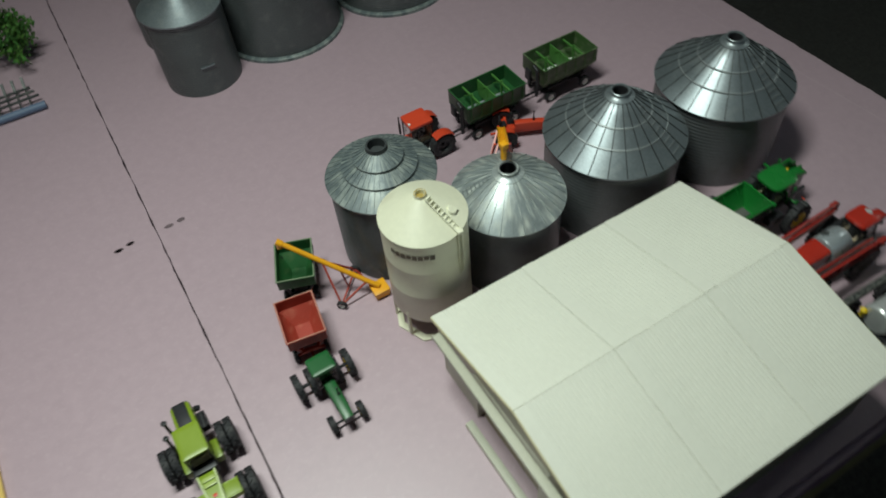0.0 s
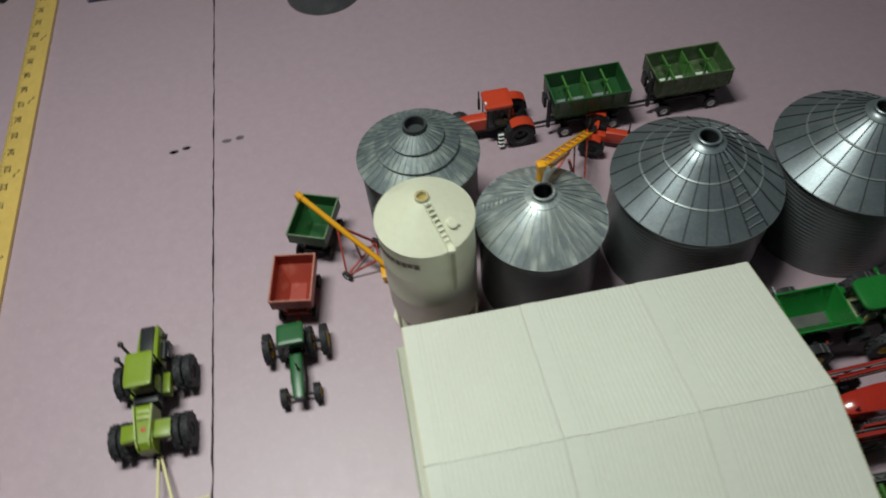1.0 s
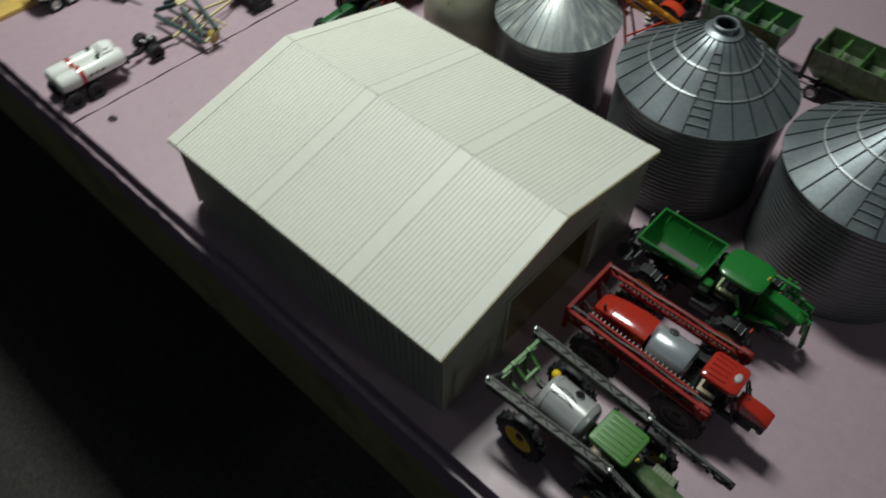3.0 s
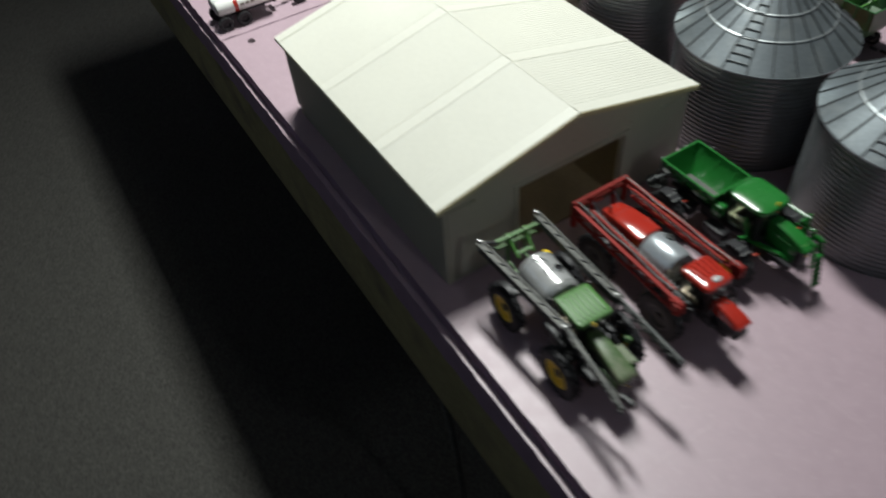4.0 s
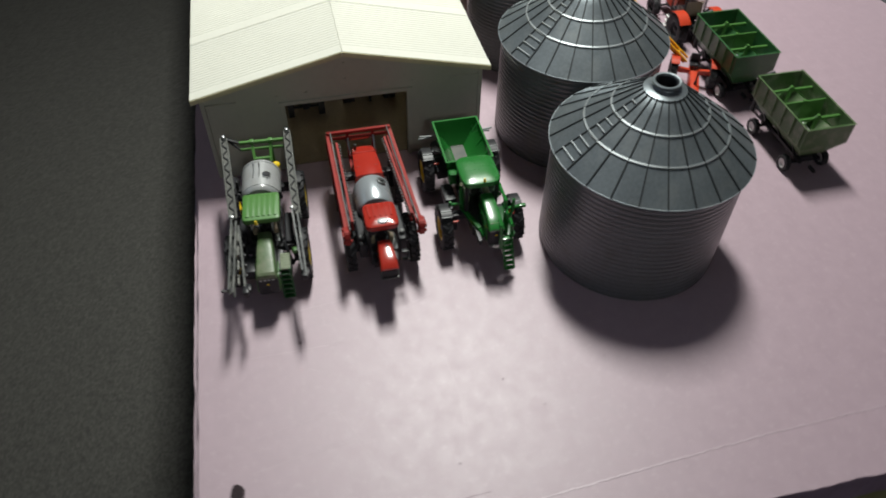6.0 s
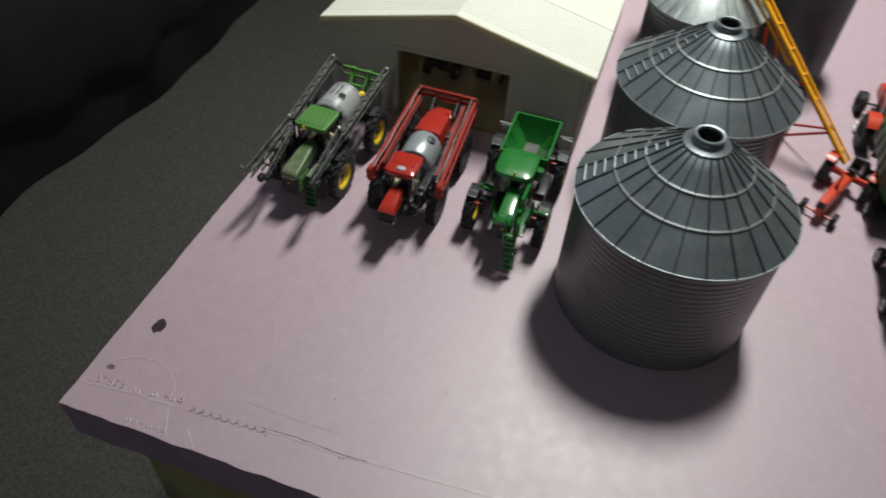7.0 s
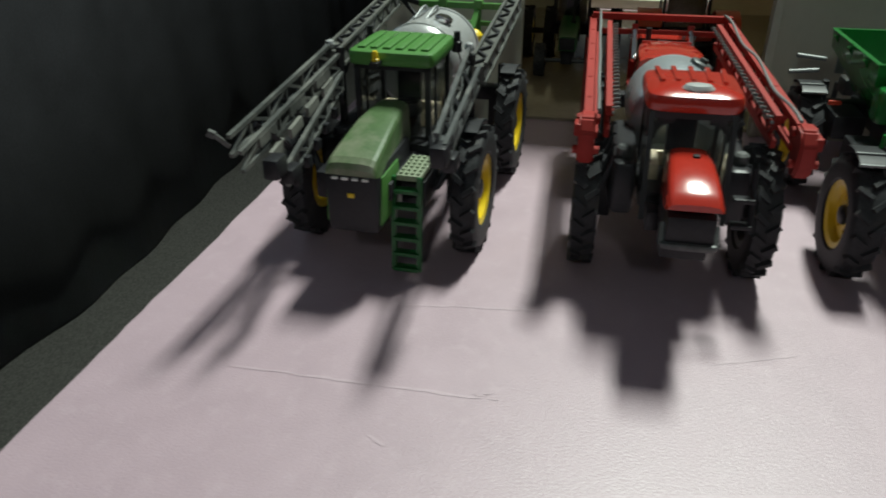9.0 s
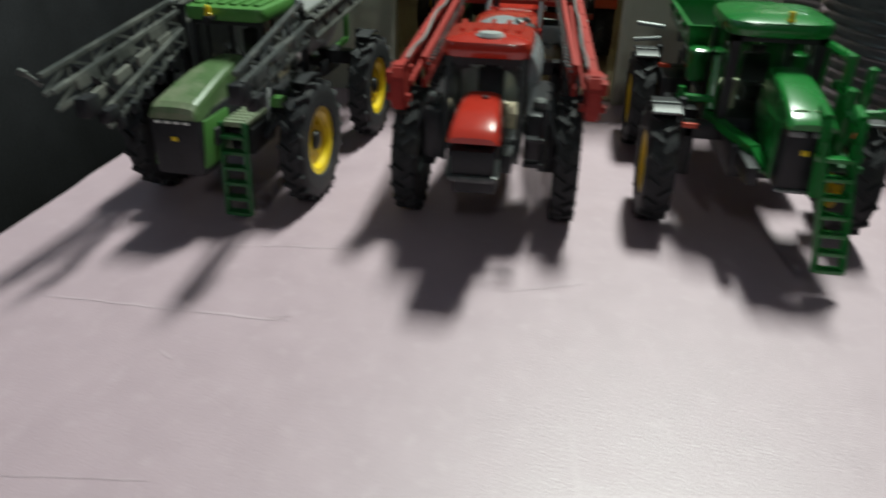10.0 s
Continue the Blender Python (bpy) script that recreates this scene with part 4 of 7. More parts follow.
def grey_boom_sprayer():
    t = thing("field_sprayer", "green toy field sprayer with silver tank and folded grey booms", "sprayer", pose(0.085, 0.0443, 0, 0, 0, -3), "sprayers outside the shed")
    for x in (0.0290, -0.0335):
        for s in (-1, 1):
            wheel(t, x, s * 0.0252, 0.0188, 0.0074, YELLOW, lugs=18)
            bm = bmesh.new()
            box(bm, (x, s * 0.0195, 0.0225), (0.006, 0.0045, 0.016), 0.0008)
            box(bm, (x, s * 0.0135, 0.0295), (0.006, 0.016, 0.005), 0.0008)
            part("wheel_leg", bm, BLACK, t)
            bm = bmesh.new()
            box(bm, (x, s * 0.0212, 0.0350), (0.003, 0.002, 0.010), 0.0003)
            part("fender_stay", bm, BLACK, t)
            fender(t, x, s * 0.0244, 0.0188, 0.0198, 0.0052, FENDER, 72, 110)
    bm = bmesh.new()
    for y in (-0.007, 0.007):
        box(bm, (0.004, y, 0.0275), (0.105, 0.003, 0.005), 0.0005)
    box(bm, (0.012, 0, 0.0255), (0.050, 0.022, 0.008), 0.001)
    box(bm, (-0.033, 0, 0.026), (0.02, 0.02, 0.006), 0.001)
    part("chassis", bm, BLACK, t, "black frame rails")
    for s in (-1, 1):
        bm = bmesh.new()
        soft_box(bm, 0.0150, s * 0.0160, 0.0300, 0.0060, 0.0240, 0.0345, 0.3, 0.0012)
        part("side_tank", bm, BLACK, t, "black tank beside the cab")
        bm = bmesh.new()
        cyl(bm, (0.0300, s * 0.0125, 0.0340), (0.0430, s * 0.0170, 0.0240), 0.0012, n=8)
        cyl(bm, (0.0430, s * 0.0170, 0.0240), (0.0400, s * 0.0205, 0.0300), 0.0011, n=8)
        box(bm, (0.0420, s * 0.0125, 0.0245), (0.0160, 0.0070, 0.0080), 0.0010)
        part("axle_strut", bm, BLACK, t)
    # tank
    bm = bmesh.new()
    lathe(bm, [(0, -0.0170), (0.0100, -0.0170), (0.0128, -0.0166), (0.0144, -0.0150), (0.0148, -0.0136), (0.0153, -0.0133), (0.0153, -0.0122), (0.0148, -0.0119), (0.0148, 0.0119), (0.0153, 0.0122),
               (0.0153, 0.0133), (0.0148, 0.0136), (0.0144, 0.0150), (0.0128, 0.0166), (0.0100, 0.0170), (0, 0.0170)], 48, pose(-0.0195, -0.0015, 0.0440, 0, 90) @ Matrix.Diagonal((0.95, 0.96, 1, 1)))
    tank = part("tank", bm, SILVER, t, "silver solution tank with two raised bands")
    bm = bmesh.new()
    lathe(bm, [(0.0030, 0), (0.0030, 0.0010), (0.0022, 0.0016), (0, 0.0016)], 18, pose(-0.0170, 0.0040, 0.0573, -14))
    link_bm("lid", bm, CHROME, tank)
    for y0 in (-0.0055, -0.0015):
        bm = bmesh.new()
        tube_x(bm, [Vector((-0.031 + 0.016 * u, y0 + 0.0012 * math.sin(3.1 * u), 0.0578 + 0.0026 * math.sin(math.pi * u))) for u in [i / 12 for i in range(13)]], 0.00042)
        link_bm("hose", bm, ROD_STEEL, tank)
    bm = bmesh.new()
    lathe(bm, [(0.0026, -0.004), (0.0026, 0.0), (0.0030, 0.0006), (0.0030, 0.0024), (0.0024, 0.0032), (0.0012, 0.0042), (0, 0.0044)], 14, pose(-0.0385, 0.0100, 0.0460))
    part("inductor_cap", bm, YELLOW, t, "yellow cap beside the tank")
    cab(t, 0.0035, 0.0275, 0.0226, 0.029, 0.0535, GREEN_ROOF, 0.0553, 6, pillar=0.0015, back=False)
    for x, y in ((0.0035, 0.0135), (0.0020, -0.0150)):
        bm = bmesh.new()
        lathe(bm, [(0, 0), (0.0016, 0), (0.0016, 0.0030), (0.0011, 0.0034), (0.0010, 0.0060), (0, 0.0062)], 12, pose(x, y, 0.0525))
        part("intake", bm, BLACK, t)
    beacon(t, 0.0310, -0.0035, 0.0553)
    bm = bmesh.new()
    box(bm, (0.0305, -0.0035, 0.0545), (0.005, 0.0025, 0.0014), 0.0003)
    part("beacon_bracket", bm, BLACK, t)
    bonnet(t, GREEN_DULL, "dusty olive green bonnet", [(0.027, 0.0094, 0.031, 0.0430), (0.034, 0.0102, 0.0315, 0.0430), (0.042, 0.0114, 0.0320, 0.0423), (0.050, 0.0124, 0.0325, 0.0408), (0.0565, 0.0131, 0.0332, 0.0394), (0.0612, 0.0134, 0.0338, 0.0384), (0.0630, 0.0131, 0.0341, 0.0373), (0.0637, 0.0124, 0.0344, 0.0358)], 0.0013)
    bm = bmesh.new()
    box(bm, (0.0485, 0, 0.0268), (0.0304, 0.0146, 0.0176), 0.0022)
    part("grille", bm, BLACK, t, "black grille")
    for y in (-0.0045, -0.0015, 0.0015, 0.0045):
        boxpart("headlight", t, WHITE, (0.0640, y * 0.92, 0.0337), (0.0007, 0.0017, 0.0007), 0.0002)
    boxpart("bracket", t, GREEN_ROOF, (0.0385, 0.0195, 0.0335), (0.0040, 0.0040, 0.0030), 0.0006)
    boxpart("emblem", t, YELLOW, (0.0638, 0, 0.0290), (0.0006, 0.0018, 0.0012), 0.0002)
    for y in (-0.0073, 0.0073):
        boxpart("side_panel", t, GREEN_ROOF, (0.0540, y, 0.0270), (0.0170, 0.0008, 0.0130), 0.0002, (0.8, 1), label="bright green side panel")
    # darker green here puts the ladder's shade into its colour
    steps(t, (0.0530, 0.0117, 0.031), (0.0550, 0.0117, 0.0035), 0.0072, 6, GREEN_TRACTOR)
    bm = bmesh.new()
    box(bm, (0.0455, 0.0122, 0.0305), (0.0150, 0.0068, 0.0016), 0.0003)
    for i in range(6):
        for j in range(4):
            box(bm, (0.0395 + i * 0.0024, 0.0098 + j * 0.0016, 0.0315), (0.0012, 0.0008, 0.0006))
    part("platform", bm, WORN_GREEN, t, "pale worn tread plate")
    # boom carrier at the rear
    bm = bmesh.new()
    bar(bm, (-0.0600, -0.0165, 0.0545), (-0.0600, 0.0165, 0.0545), 0.0022)
    carrier = part("boom_carrier", bm, GREEN_ROOF, t, "green boom carrier")
    for p, q, w in (((-0.0600, -0.0165, 0.0480), (-0.0600, 0.0165, 0.0480), 0.0016), ((-0.050, -0.007, 0.046), (-0.050, 0.007, 0.046), 0.0018)):
        bm = bmesh.new()
        bar(bm, p, q, w)
        link_bm("cross_bar", bm, GREEN_ROOF, carrier)
    for y in (-0.007, 0.007):
        bm = bmesh.new()
        bar(bm, (-0.0600, y, 0.0545), (-0.0480, y * 0.85, 0.0440), 0.0020)
        bar(bm, (-0.0600, y, 0.0300), (-0.0600, y, 0.0545), 0.0018)
        box(bm, (-0.0595, y, 0.0550), (0.0036, 0.0034, 0.0036), 0.0005)
        bar(bm, (-0.0600, y, 0.0300), (-0.0420, y, 0.0285), 0.0020)
        link_bm("carrier_arm", bm, GREEN_ROOF, carrier)
    for a, b in ((-0.0165, -0.0260), (0.0165, 0.0215)):
        bm = bmesh.new()
        bar(bm, (-0.0600, a, 0.0545), (-0.0640, b, 0.0560), 0.0018)
        bar(bm, (-0.0600, a, 0.0480), (-0.0640, b, 0.0560), 0.0012)
        part("boom_hinge", bm, BLACK, t)
    # each side: a flat boom to the pivot, then lattice wings folded forward
    for s, rear, joint, knob, wings in ((-1, (-0.0628, -0.0276, 0.0560), (0.0240, -0.0191, 0.0535), (0.0792, -0.0122, 0.0420),
                                         (((0.0236, -0.0198, 0.0550), (0.0818, -0.0218, 0.0470)), ((0.0234, -0.0171, 0.0525), (0.0811, -0.0198, 0.0430)), ((0.0244, -0.0165, 0.0470), (0.0713, -0.0136, 0.0360)))),
                                        (1, (-0.0656, 0.0200, 0.0555), (0.0228, 0.0239, 0.0515), (0.0747, 0.0266, 0.0470),
                                         (((0.0214, 0.0213, 0.0560), (0.0743, 0.0256, 0.0490)), ((0.0227, 0.0246, 0.0510), (0.0752, 0.0277, 0.0470))))):
        bm = bmesh.new()
        a, b = Vector(rear), Vector(joint)
        bar(bm, a + Vector((0, 0, -0.0003)), b + Vector((0, 0, -0.0003)), 0.0044, 0.0044)
        for dy in (-0.0023, 0.0023):
            for dz in (-0.0027, 0.0027):
                bar(bm, a + Vector((0, dy, dz)), b + Vector((0, dy, dz)), 0.0009)
        boom = part("boom", bm, BOOM_PALE, t, "flat dusty grey boom")
        bm = bmesh.new()
        n = 13
        for i in range(n):
            p, q = a.lerp(b, (i + 0.1) / n), a.lerp(b, (i + 0.9) / n)
            u, v = (-0.0018, 0.0018) if i % 2 else (0.0018, -0.0018)
            bar(bm, p + Vector((0, u, 0.0023)), q + Vector((0, v, 0.0023)), 0.0009)
            for dy in (-0.0020, 0.0020):
                bar(bm, p + Vector((0, dy, u)), q + Vector((0, dy, v)), 0.0009)
        link_bm("boom_bracing", bm, BLACK, boom)
        for k, (p, q) in enumerate(wings):
            bm = bmesh.new()
            p, q = Vector(p), Vector(q)
            tri_truss(bm, p, q, 0.0046, 6, 0.0011)
            if k == 1:
                for i in range(3):
                    c = p.lerp(q, 0.15 + i * 0.28)
                    e = p.lerp(q, 0.30 + i * 0.28)
                    bar(bm, c + Vector((0, 0, 0.0006)), e + Vector((0, 0, 0.0006)), 0.0014, 0.0028)
            if k == 0 and s < 0:
                bar(bm, q, q + Vector((0.0015, -0.0025, 0.0030)), 0.0010)
                bar(bm, q + Vector((0.0015, -0.0025, 0.0030)), q + Vector((0.0020, -0.0040, 0.0038)), 0.0015)
            link_bm("boom_wing", bm, WING_GREY if s < 0 else BOOM_GREY, boom)
        for u in (0.25, 0.55, 0.8):
            bm = bmesh.new()
            c = Vector(wings[0][0]).lerp(Vector(wings[0][1]), u)
            bar(bm, c, Vector(wings[-1][0]).lerp(Vector(wings[-1][1]), u), 0.0014)
            link_bm("wing_link", bm, BLACK, boom)
        kb = Vector(knob)
        for c, d in ((kb, (0.0060, 0.0040, 0.0052)), (kb + Vector((-0.006, 0.001, -0.004)), (0.0060, 0.0034, 0.0040))):
            bm = bmesh.new()
            box(bm, tuple(c), d, 0.0010)
            link_bm("wing_catch", bm, BLACK, boom)
        for i in range(6):
            c = Vector(wings[-1][0]).lerp(Vector(wings[-1][1]), (i + 0.5) / 6)
            bm = bmesh.new()
            box(bm, (c.x, c.y - s * 0.0012, c.z - 0.0032), (0.0024, 0.0016, 0.0030), 0.0003)
            link_bm("nozzle", bm, BLACK, boom)
        if s < 0:
            for i in range(4):
                bm = bmesh.new()
                u = 0.14 + i * 0.21
                c = Vector(wings[1][0]).lerp(Vector(wings[1][1]), u).lerp(Vector(wings[2][0]).lerp(Vector(wings[2][1]), u), 0.45)
                e = Vector(wings[1][0]).lerp(Vector(wings[1][1]), u + 0.13).lerp(Vector(wings[2][0]).lerp(Vector(wings[2][1]), u + 0.13), 0.45)
                bar(bm, c, e, 0.0010, 0.0028)
                link_bm("web_plate", bm, WING_PALE, boom)
        bm = bmesh.new()
        for p in (rear, tuple(Vector(wings[0][0]) + Vector((0, 0, 0.0012)))):
            bm = bmesh.new()
            lathe(bm, [(0, -0.0002), (0.0011, 0.0002), (0.0015, 0.0012), (0.0012, 0.0022), (0, 0.0027)], 12, pose(p[0], p[1], p[2] + (0.0024 if p is rear else 0)))
            link_bm("pivot", bm, SILVER, boom)
        bm = bmesh.new()
        cyl(bm, (joint[0] - 0.001, joint[1] - s * 0.002, 0.029), (joint[0] - 0.001, joint[1] - s * 0.002, 0.0565), 0.0013, n=8)
        cyl(bm, (joint[0] - 0.001, joint[1] - s * 0.002, 0.030), (joint[0] - 0.001, s * 0.008, 0.029), 0.0013, n=8)
        part("boom_rest", bm, BLACK, t)
    return t


def red_boom_sprayer():
    t = thing("field_sprayer", "bright red toy field sprayer with grey tank and folded booms", "sprayer", pose(0.085, 0.1235, 0), "sprayers outside the shed")
    for x in (0.0300, -0.0345):
        for s in (-1, 1):
            wheel(t, x, s * 0.0232, 0.0186, 0.0072, RIB_DARK, lugs=20)
            bm = bmesh.new()
            box(bm, (x, s * 0.0180, 0.0225), (0.006, 0.004, 0.016), 0.0008)
            box(bm, (x, s * 0.0125, 0.0290), (0.006, 0.014, 0.005), 0.0008)
            part("wheel_leg", bm, BLACK, t)
    for s in (-1, 1):
        bm = bmesh.new()
        soft_box(bm, 0.0300, s * 0.0140, 0.0360, 0.0066, 0.0225, 0.0370, 0.3, 0.0014)
        side = part("side_tank", bm, BLACK, t, "black tank beside the cab")
        for k in range(4):
            bm = bmesh.new()
            cyl(bm, (0.0160 + k * 0.0090, s * 0.0165, 0.0370), (0.0190 + k * 0.0090, s * 0.0200, 0.0285), 0.0007, n=6)
            link_bm("hose", bm, BLACK, side)
        bm = bmesh.new()
        lathe(bm, [(0.0014, -0.001), (0.0020, 0.0), (0.0020, 0.0022), (0.0013, 0.0028), (0, 0.0028)], 12, pose(0.0420, s * 0.0145, 0.0370))
        link_bm("cap", bm, BOOM_GREY, side)
    for x, z in ((0.0560, 0.0330), (0.0580, 0.0270)):
        boxpart("step", t, BLACK, (x, 0.0140, z), (0.0030, 0.0050, 0.0012), 0.0003)
    cylpart("step_hanger", t, BLACK, (0.0530, 0.0160, 0.0400), (0.0590, 0.0162, 0.0255), 0.0008, n=8)
    bm = bmesh.new()
    for y in (-0.007, 0.007):
        box(bm, (0.004, y, 0.0270), (0.112, 0.003, 0.005), 0.0005)
    box(bm, (0.000, 0, 0.0255), (0.070, 0.019, 0.009), 0.001)
    box(bm, (0.064, 0, 0.0255), (0.012, 0.011, 0.006), 0.0012)
    part("chassis", bm, BLACK, t, "black frame rails")
    bm = bmesh.new()
    lathe(bm, [(0, -0.0145), (0.0095, -0.0145), (0.0125, -0.0132), (0.0136, -0.0110), (0.0136, 0.0110), (0.0125, 0.0132), (0.0095, 0.0145), (0, 0.0145)], 44, pose(0.0055, 0, 0.0388, 0, 90))
    tank = part("tank", bm, GREY_TANK, t, "smooth blue-grey tank")
    bm = bmesh.new()
    lathe(bm, [(0.0034, -0.001), (0.0034, 0.0006), (0.0028, 0.0010), (0.0014, 0.0010), (0.0012, 0.0020), (0, 0.0022)], 18, pose(0.0005, 0.0070, 0.0510, -25))
    link_bm("lid", bm, BOOM_GREY, tank)
    # engine cover behind the tank
    bm = bmesh.new()
    hood_loft(bm, [(-0.0510, 0.0130, 0.034, 0.0440), (-0.0470, 0.0170, 0.033, 0.0470), (-0.036, 0.0195, 0.032, 0.0492), (-0.022, 0.0215, 0.032, 0.0505), (-0.0105, 0.0215, 0.032, 0.0500)])
    cover = part("engine_cover", bm, RED, t, "glossy red engine cover")
    bm = bmesh.new()
    for x in (-0.020, -0.029, -0.038):
        box(bm, (x, 0, 0.0498 - max(0, (-0.02 - x)) * 0.07), (0.0006, 0.0165, 0.0007))
    link_bm("groove", bm, RED_BOOM, cover)
    bm = bmesh.new()
    cyl(bm, (-0.044, -0.006, 0.044), (-0.044, -0.006, 0.0520), 0.0010, n=8)
    part("exhaust", bm, BLACK, t)
    cab(t, 0.0290, 0.0510, 0.0205, 0.0270, 0.0520, RED, 0.0543, 0, 0.0014, 0.0013, slab=(0.30, 0.0048), arch=True, lean=0.0085, back=False)
    bm = bmesh.new()
    lathe(bm, [(0, 0), (0.0030, 0), (0.0034, 0.0008), (0.0026, 0.0017), (0, 0.0020)], 20, pose(0.0475, 0.0005, 0.0564) @ Matrix.Diagonal((0.75, 1.15, 1, 1)))
    part("roof_cap", bm, SILVER, t, "small chrome dome on the roof")
    for y, k in ((-0.0082, 0.0), (-0.0042, 0.0004), (0.0, 0.0006), (0.0042, 0.0004), (0.0082, 0.0)):
        bm = bmesh.new()
        for i in range(5):
            u, v = 0.0305 + 0.0125 * i / 5, 0.0305 + 0.0125 * (i + 1) / 5
            bar(bm, (u, y * (1.0 - 0.10 * i / 5), 0.0572 + k * 0.5), (v, y * (1.0 - 0.10 * (i + 1) / 5), 0.0572 + k * 0.5), 0.0011, 0.0012)
        part("roof_rib", bm, RED, t)
    bonnet(t, RED, "short glossy red nose", [(0.0535, 0.0096, 0.0360, 0.0440), (0.0600, 0.0104, 0.0362, 0.0439), (0.0670, 0.0112, 0.0368, 0.0430), (0.0728, 0.0117, 0.0374, 0.0416), (0.0752, 0.0116, 0.0378, 0.0404), (0.0764, 0.0106, 0.0382, 0.0394)], 0.0012)
    bm = bmesh.new()
    box(bm, (0.0650, 0, 0.0322), (0.0205, 0.0110, 0.0076), 0.001)
    part("grille", bm, BLACK, t, "black grille")
    bm = bmesh.new()
    soft_box(bm, 0.0742, 0, 0.0046, 0.0128, 0.0282, 0.0298, 0.5, 0.0005)
    for y in (-0.006, 0.006):
        bar(bm, (0.0750, y, 0.0290), (0.0720, y, 0.0330), 0.0010)
    part("bumper", bm, BOOM_GREY, t, "dark grey tube bumper")
    boxpart("nose_cap", t, BLACK, (0.0590, 0.0010, 0.0444), (0.0016, 0.0016, 0.0008), 0.0003)
    # rear portal
    bm = bmesh.new()
    bar(bm, (-0.0605, -0.0258, 0.0525), (-0.0605, 0.0240, 0.0525), 0.0026, 0.0022)
    carrier = part("boom_carrier", bm, RED_BOOM, t, "red boom portal")
    for p, q, w in (((-0.0605, -0.0258, 0.0470), (-0.0605, 0.0240, 0.0470), 0.0018), ((-0.0605, -0.0245, 0.0525), (-0.0605, -0.0245, 0.0300), 0.0032), ((-0.0605, 0.0228, 0.0525), (-0.0605, 0.0228, 0.0300), 0.0032)):
        bm = bmesh.new()
        bar(bm, p, q, w)
        link_bm("portal_bar", bm, RED_BOOM, carrier)
    for y in (-0.010, 0.010):
        bm = bmesh.new()
        bar(bm, (-0.0605, y, 0.0500), (-0.0560, y, 0.0300), 0.0022)
        bar(bm, (-0.0560, y, 0.0300), (-0.040, y, 0.0290), 0.0022)
        link_bm("carrier_arm", bm, RED_BOOM, carrier)
    bm = bmesh.new()
    for y in (-0.010, 0.010):
        cyl(bm, (-0.058, y, 0.0480), (-0.046, y, 0.0400), 0.0010, n=8)
    bar(bm, (-0.0590, -0.012, 0.0460), (-0.0590, 0.012, 0.0460), 0.0016)
    part("ram", bm, CHROME, t)
    for s, y0, y1 in ((-1, -0.0255, -0.0245), (1, 0.0235, 0.0285)):
        a, b = Vector((-0.0600, y0, 0.0515)), Vector((0.0440, y1, 0.0462))
        bm = bmesh.new()
        bar(bm, a + Vector((0, 0, -0.0006)), b + Vector((0, 0, -0.0006)), 0.0024, 0.0018)
        bar(bm, a + Vector((0, s * 0.0014, -0.0080)), b + Vector((0, s * 0.0014, -0.0090)), 0.0014, 0.0018)
        bar(bm, a + Vector((0.004, -s * 0.0022, -0.0046)), b + Vector((-0.004, -s * 0.0022, -0.0050)), 0.0011, 0.0014)
        for i in range(12):
            p, q = a.lerp(b, i / 12), a.lerp(b, (i + 1) / 12)
            if i % 2:
                p, q = q, p
            bar(bm, p, q + Vector((0, 0, -0.008)), 0.0012)
        boom = part("boom", bm, RED_BOOM, t, "red lattice boom")
        bm = bmesh.new()
        a2, b2 = a + Vector((0.012, -s * 0.0058, 0.0005)), b + Vector((-0.010, -s * 0.0052, 0.000))
        bar(bm, a2, b2, 0.0016, 0.0026)
        bar(bm, a2 + Vector((0, 0, -0.0060)), b2 + Vector((0, 0, -0.0065)), 0.0014, 0.0022)
        for i in range(14):
            p, q = a2.lerp(b2, i / 14), a2.lerp(b2, (i + 1) / 14)
            if i % 2:
                p, q = q, p
            bar(bm, p, q + Vector((0, 0, -0.006)), 0.0010)
        for i in range(22):
            p = a2.lerp(b2, (i + 0.5) / 22)
            box(bm, (p.x, p.y - s * 0.0010, p.z - 0.0012), (0.0013, 0.0010, 0.0016))
        link_bm("boom_wing", bm, RED_BOOM, boom)
        bm = bmesh.new()
        for i in range(26):
            p = a2.lerp(b2, (i + 0.5) / 26) + Vector((0, -s * 0.0012, 0.0002))
            bar(bm, p, p + Vector((0.0003, -s * 0.0016, 0.0004)), 0.0006)
            bar(bm, p + Vector((0, 0, -0.0012)), p + Vector((0.0014, 0, -0.0010)), 0.0007)
        link_bm("nozzle_bar", bm, ROD_STEEL, boom)
        bm = bmesh.new()
        tube_x(bm, [a.lerp(b, i / 24) + Vector((0, -s * 0.0024, 0.0026 + 0.0009 * math.sin(i / 24 * 15))) for i in range(25)], 0.00045)
        link_bm("hose", bm, ROD_STEEL, boom)
        bm = bmesh.new()
        e = b
        m = pose(e.x, e.y, e.z)
        prism(bm, [(-0.0085, -0.0005), (-0.0040, 0.0016), (0.0010, 0.0012), (0.0032, -0.0020), (0.0030, -0.0075), (0.0012, -0.0110), (-0.0022, -0.0118), (-0.0040, -0.0085), (-0.0062, -0.0050)], -0.0021, 0.0021, m)
        bmesh.ops.bevel(bm, geom=list(bm.edges), offset=0.0006, segments=2, affect="EDGES")
        box(bm, (e.x - 0.0005, e.y + s * 0.0024, e.z - 0.0020), (0.0050, 0.0020, 0.0034), 0.0007)
        cyl(bm, (e.x + 0.0005, e.y - 0.0034, e.z - 0.0075), (e.x + 0.0005, e.y + 0.0034, e.z - 0.0075), 0.0011, n=10)
        cyl(bm, (e.x - 0.0050, e.y - 0.0030, e.z - 0.0010), (e.x - 0.0050, e.y + 0.0030, e.z - 0.0010), 0.0013, n=10)
        link_bm("boom_end", bm, RED_BOOM, boom)
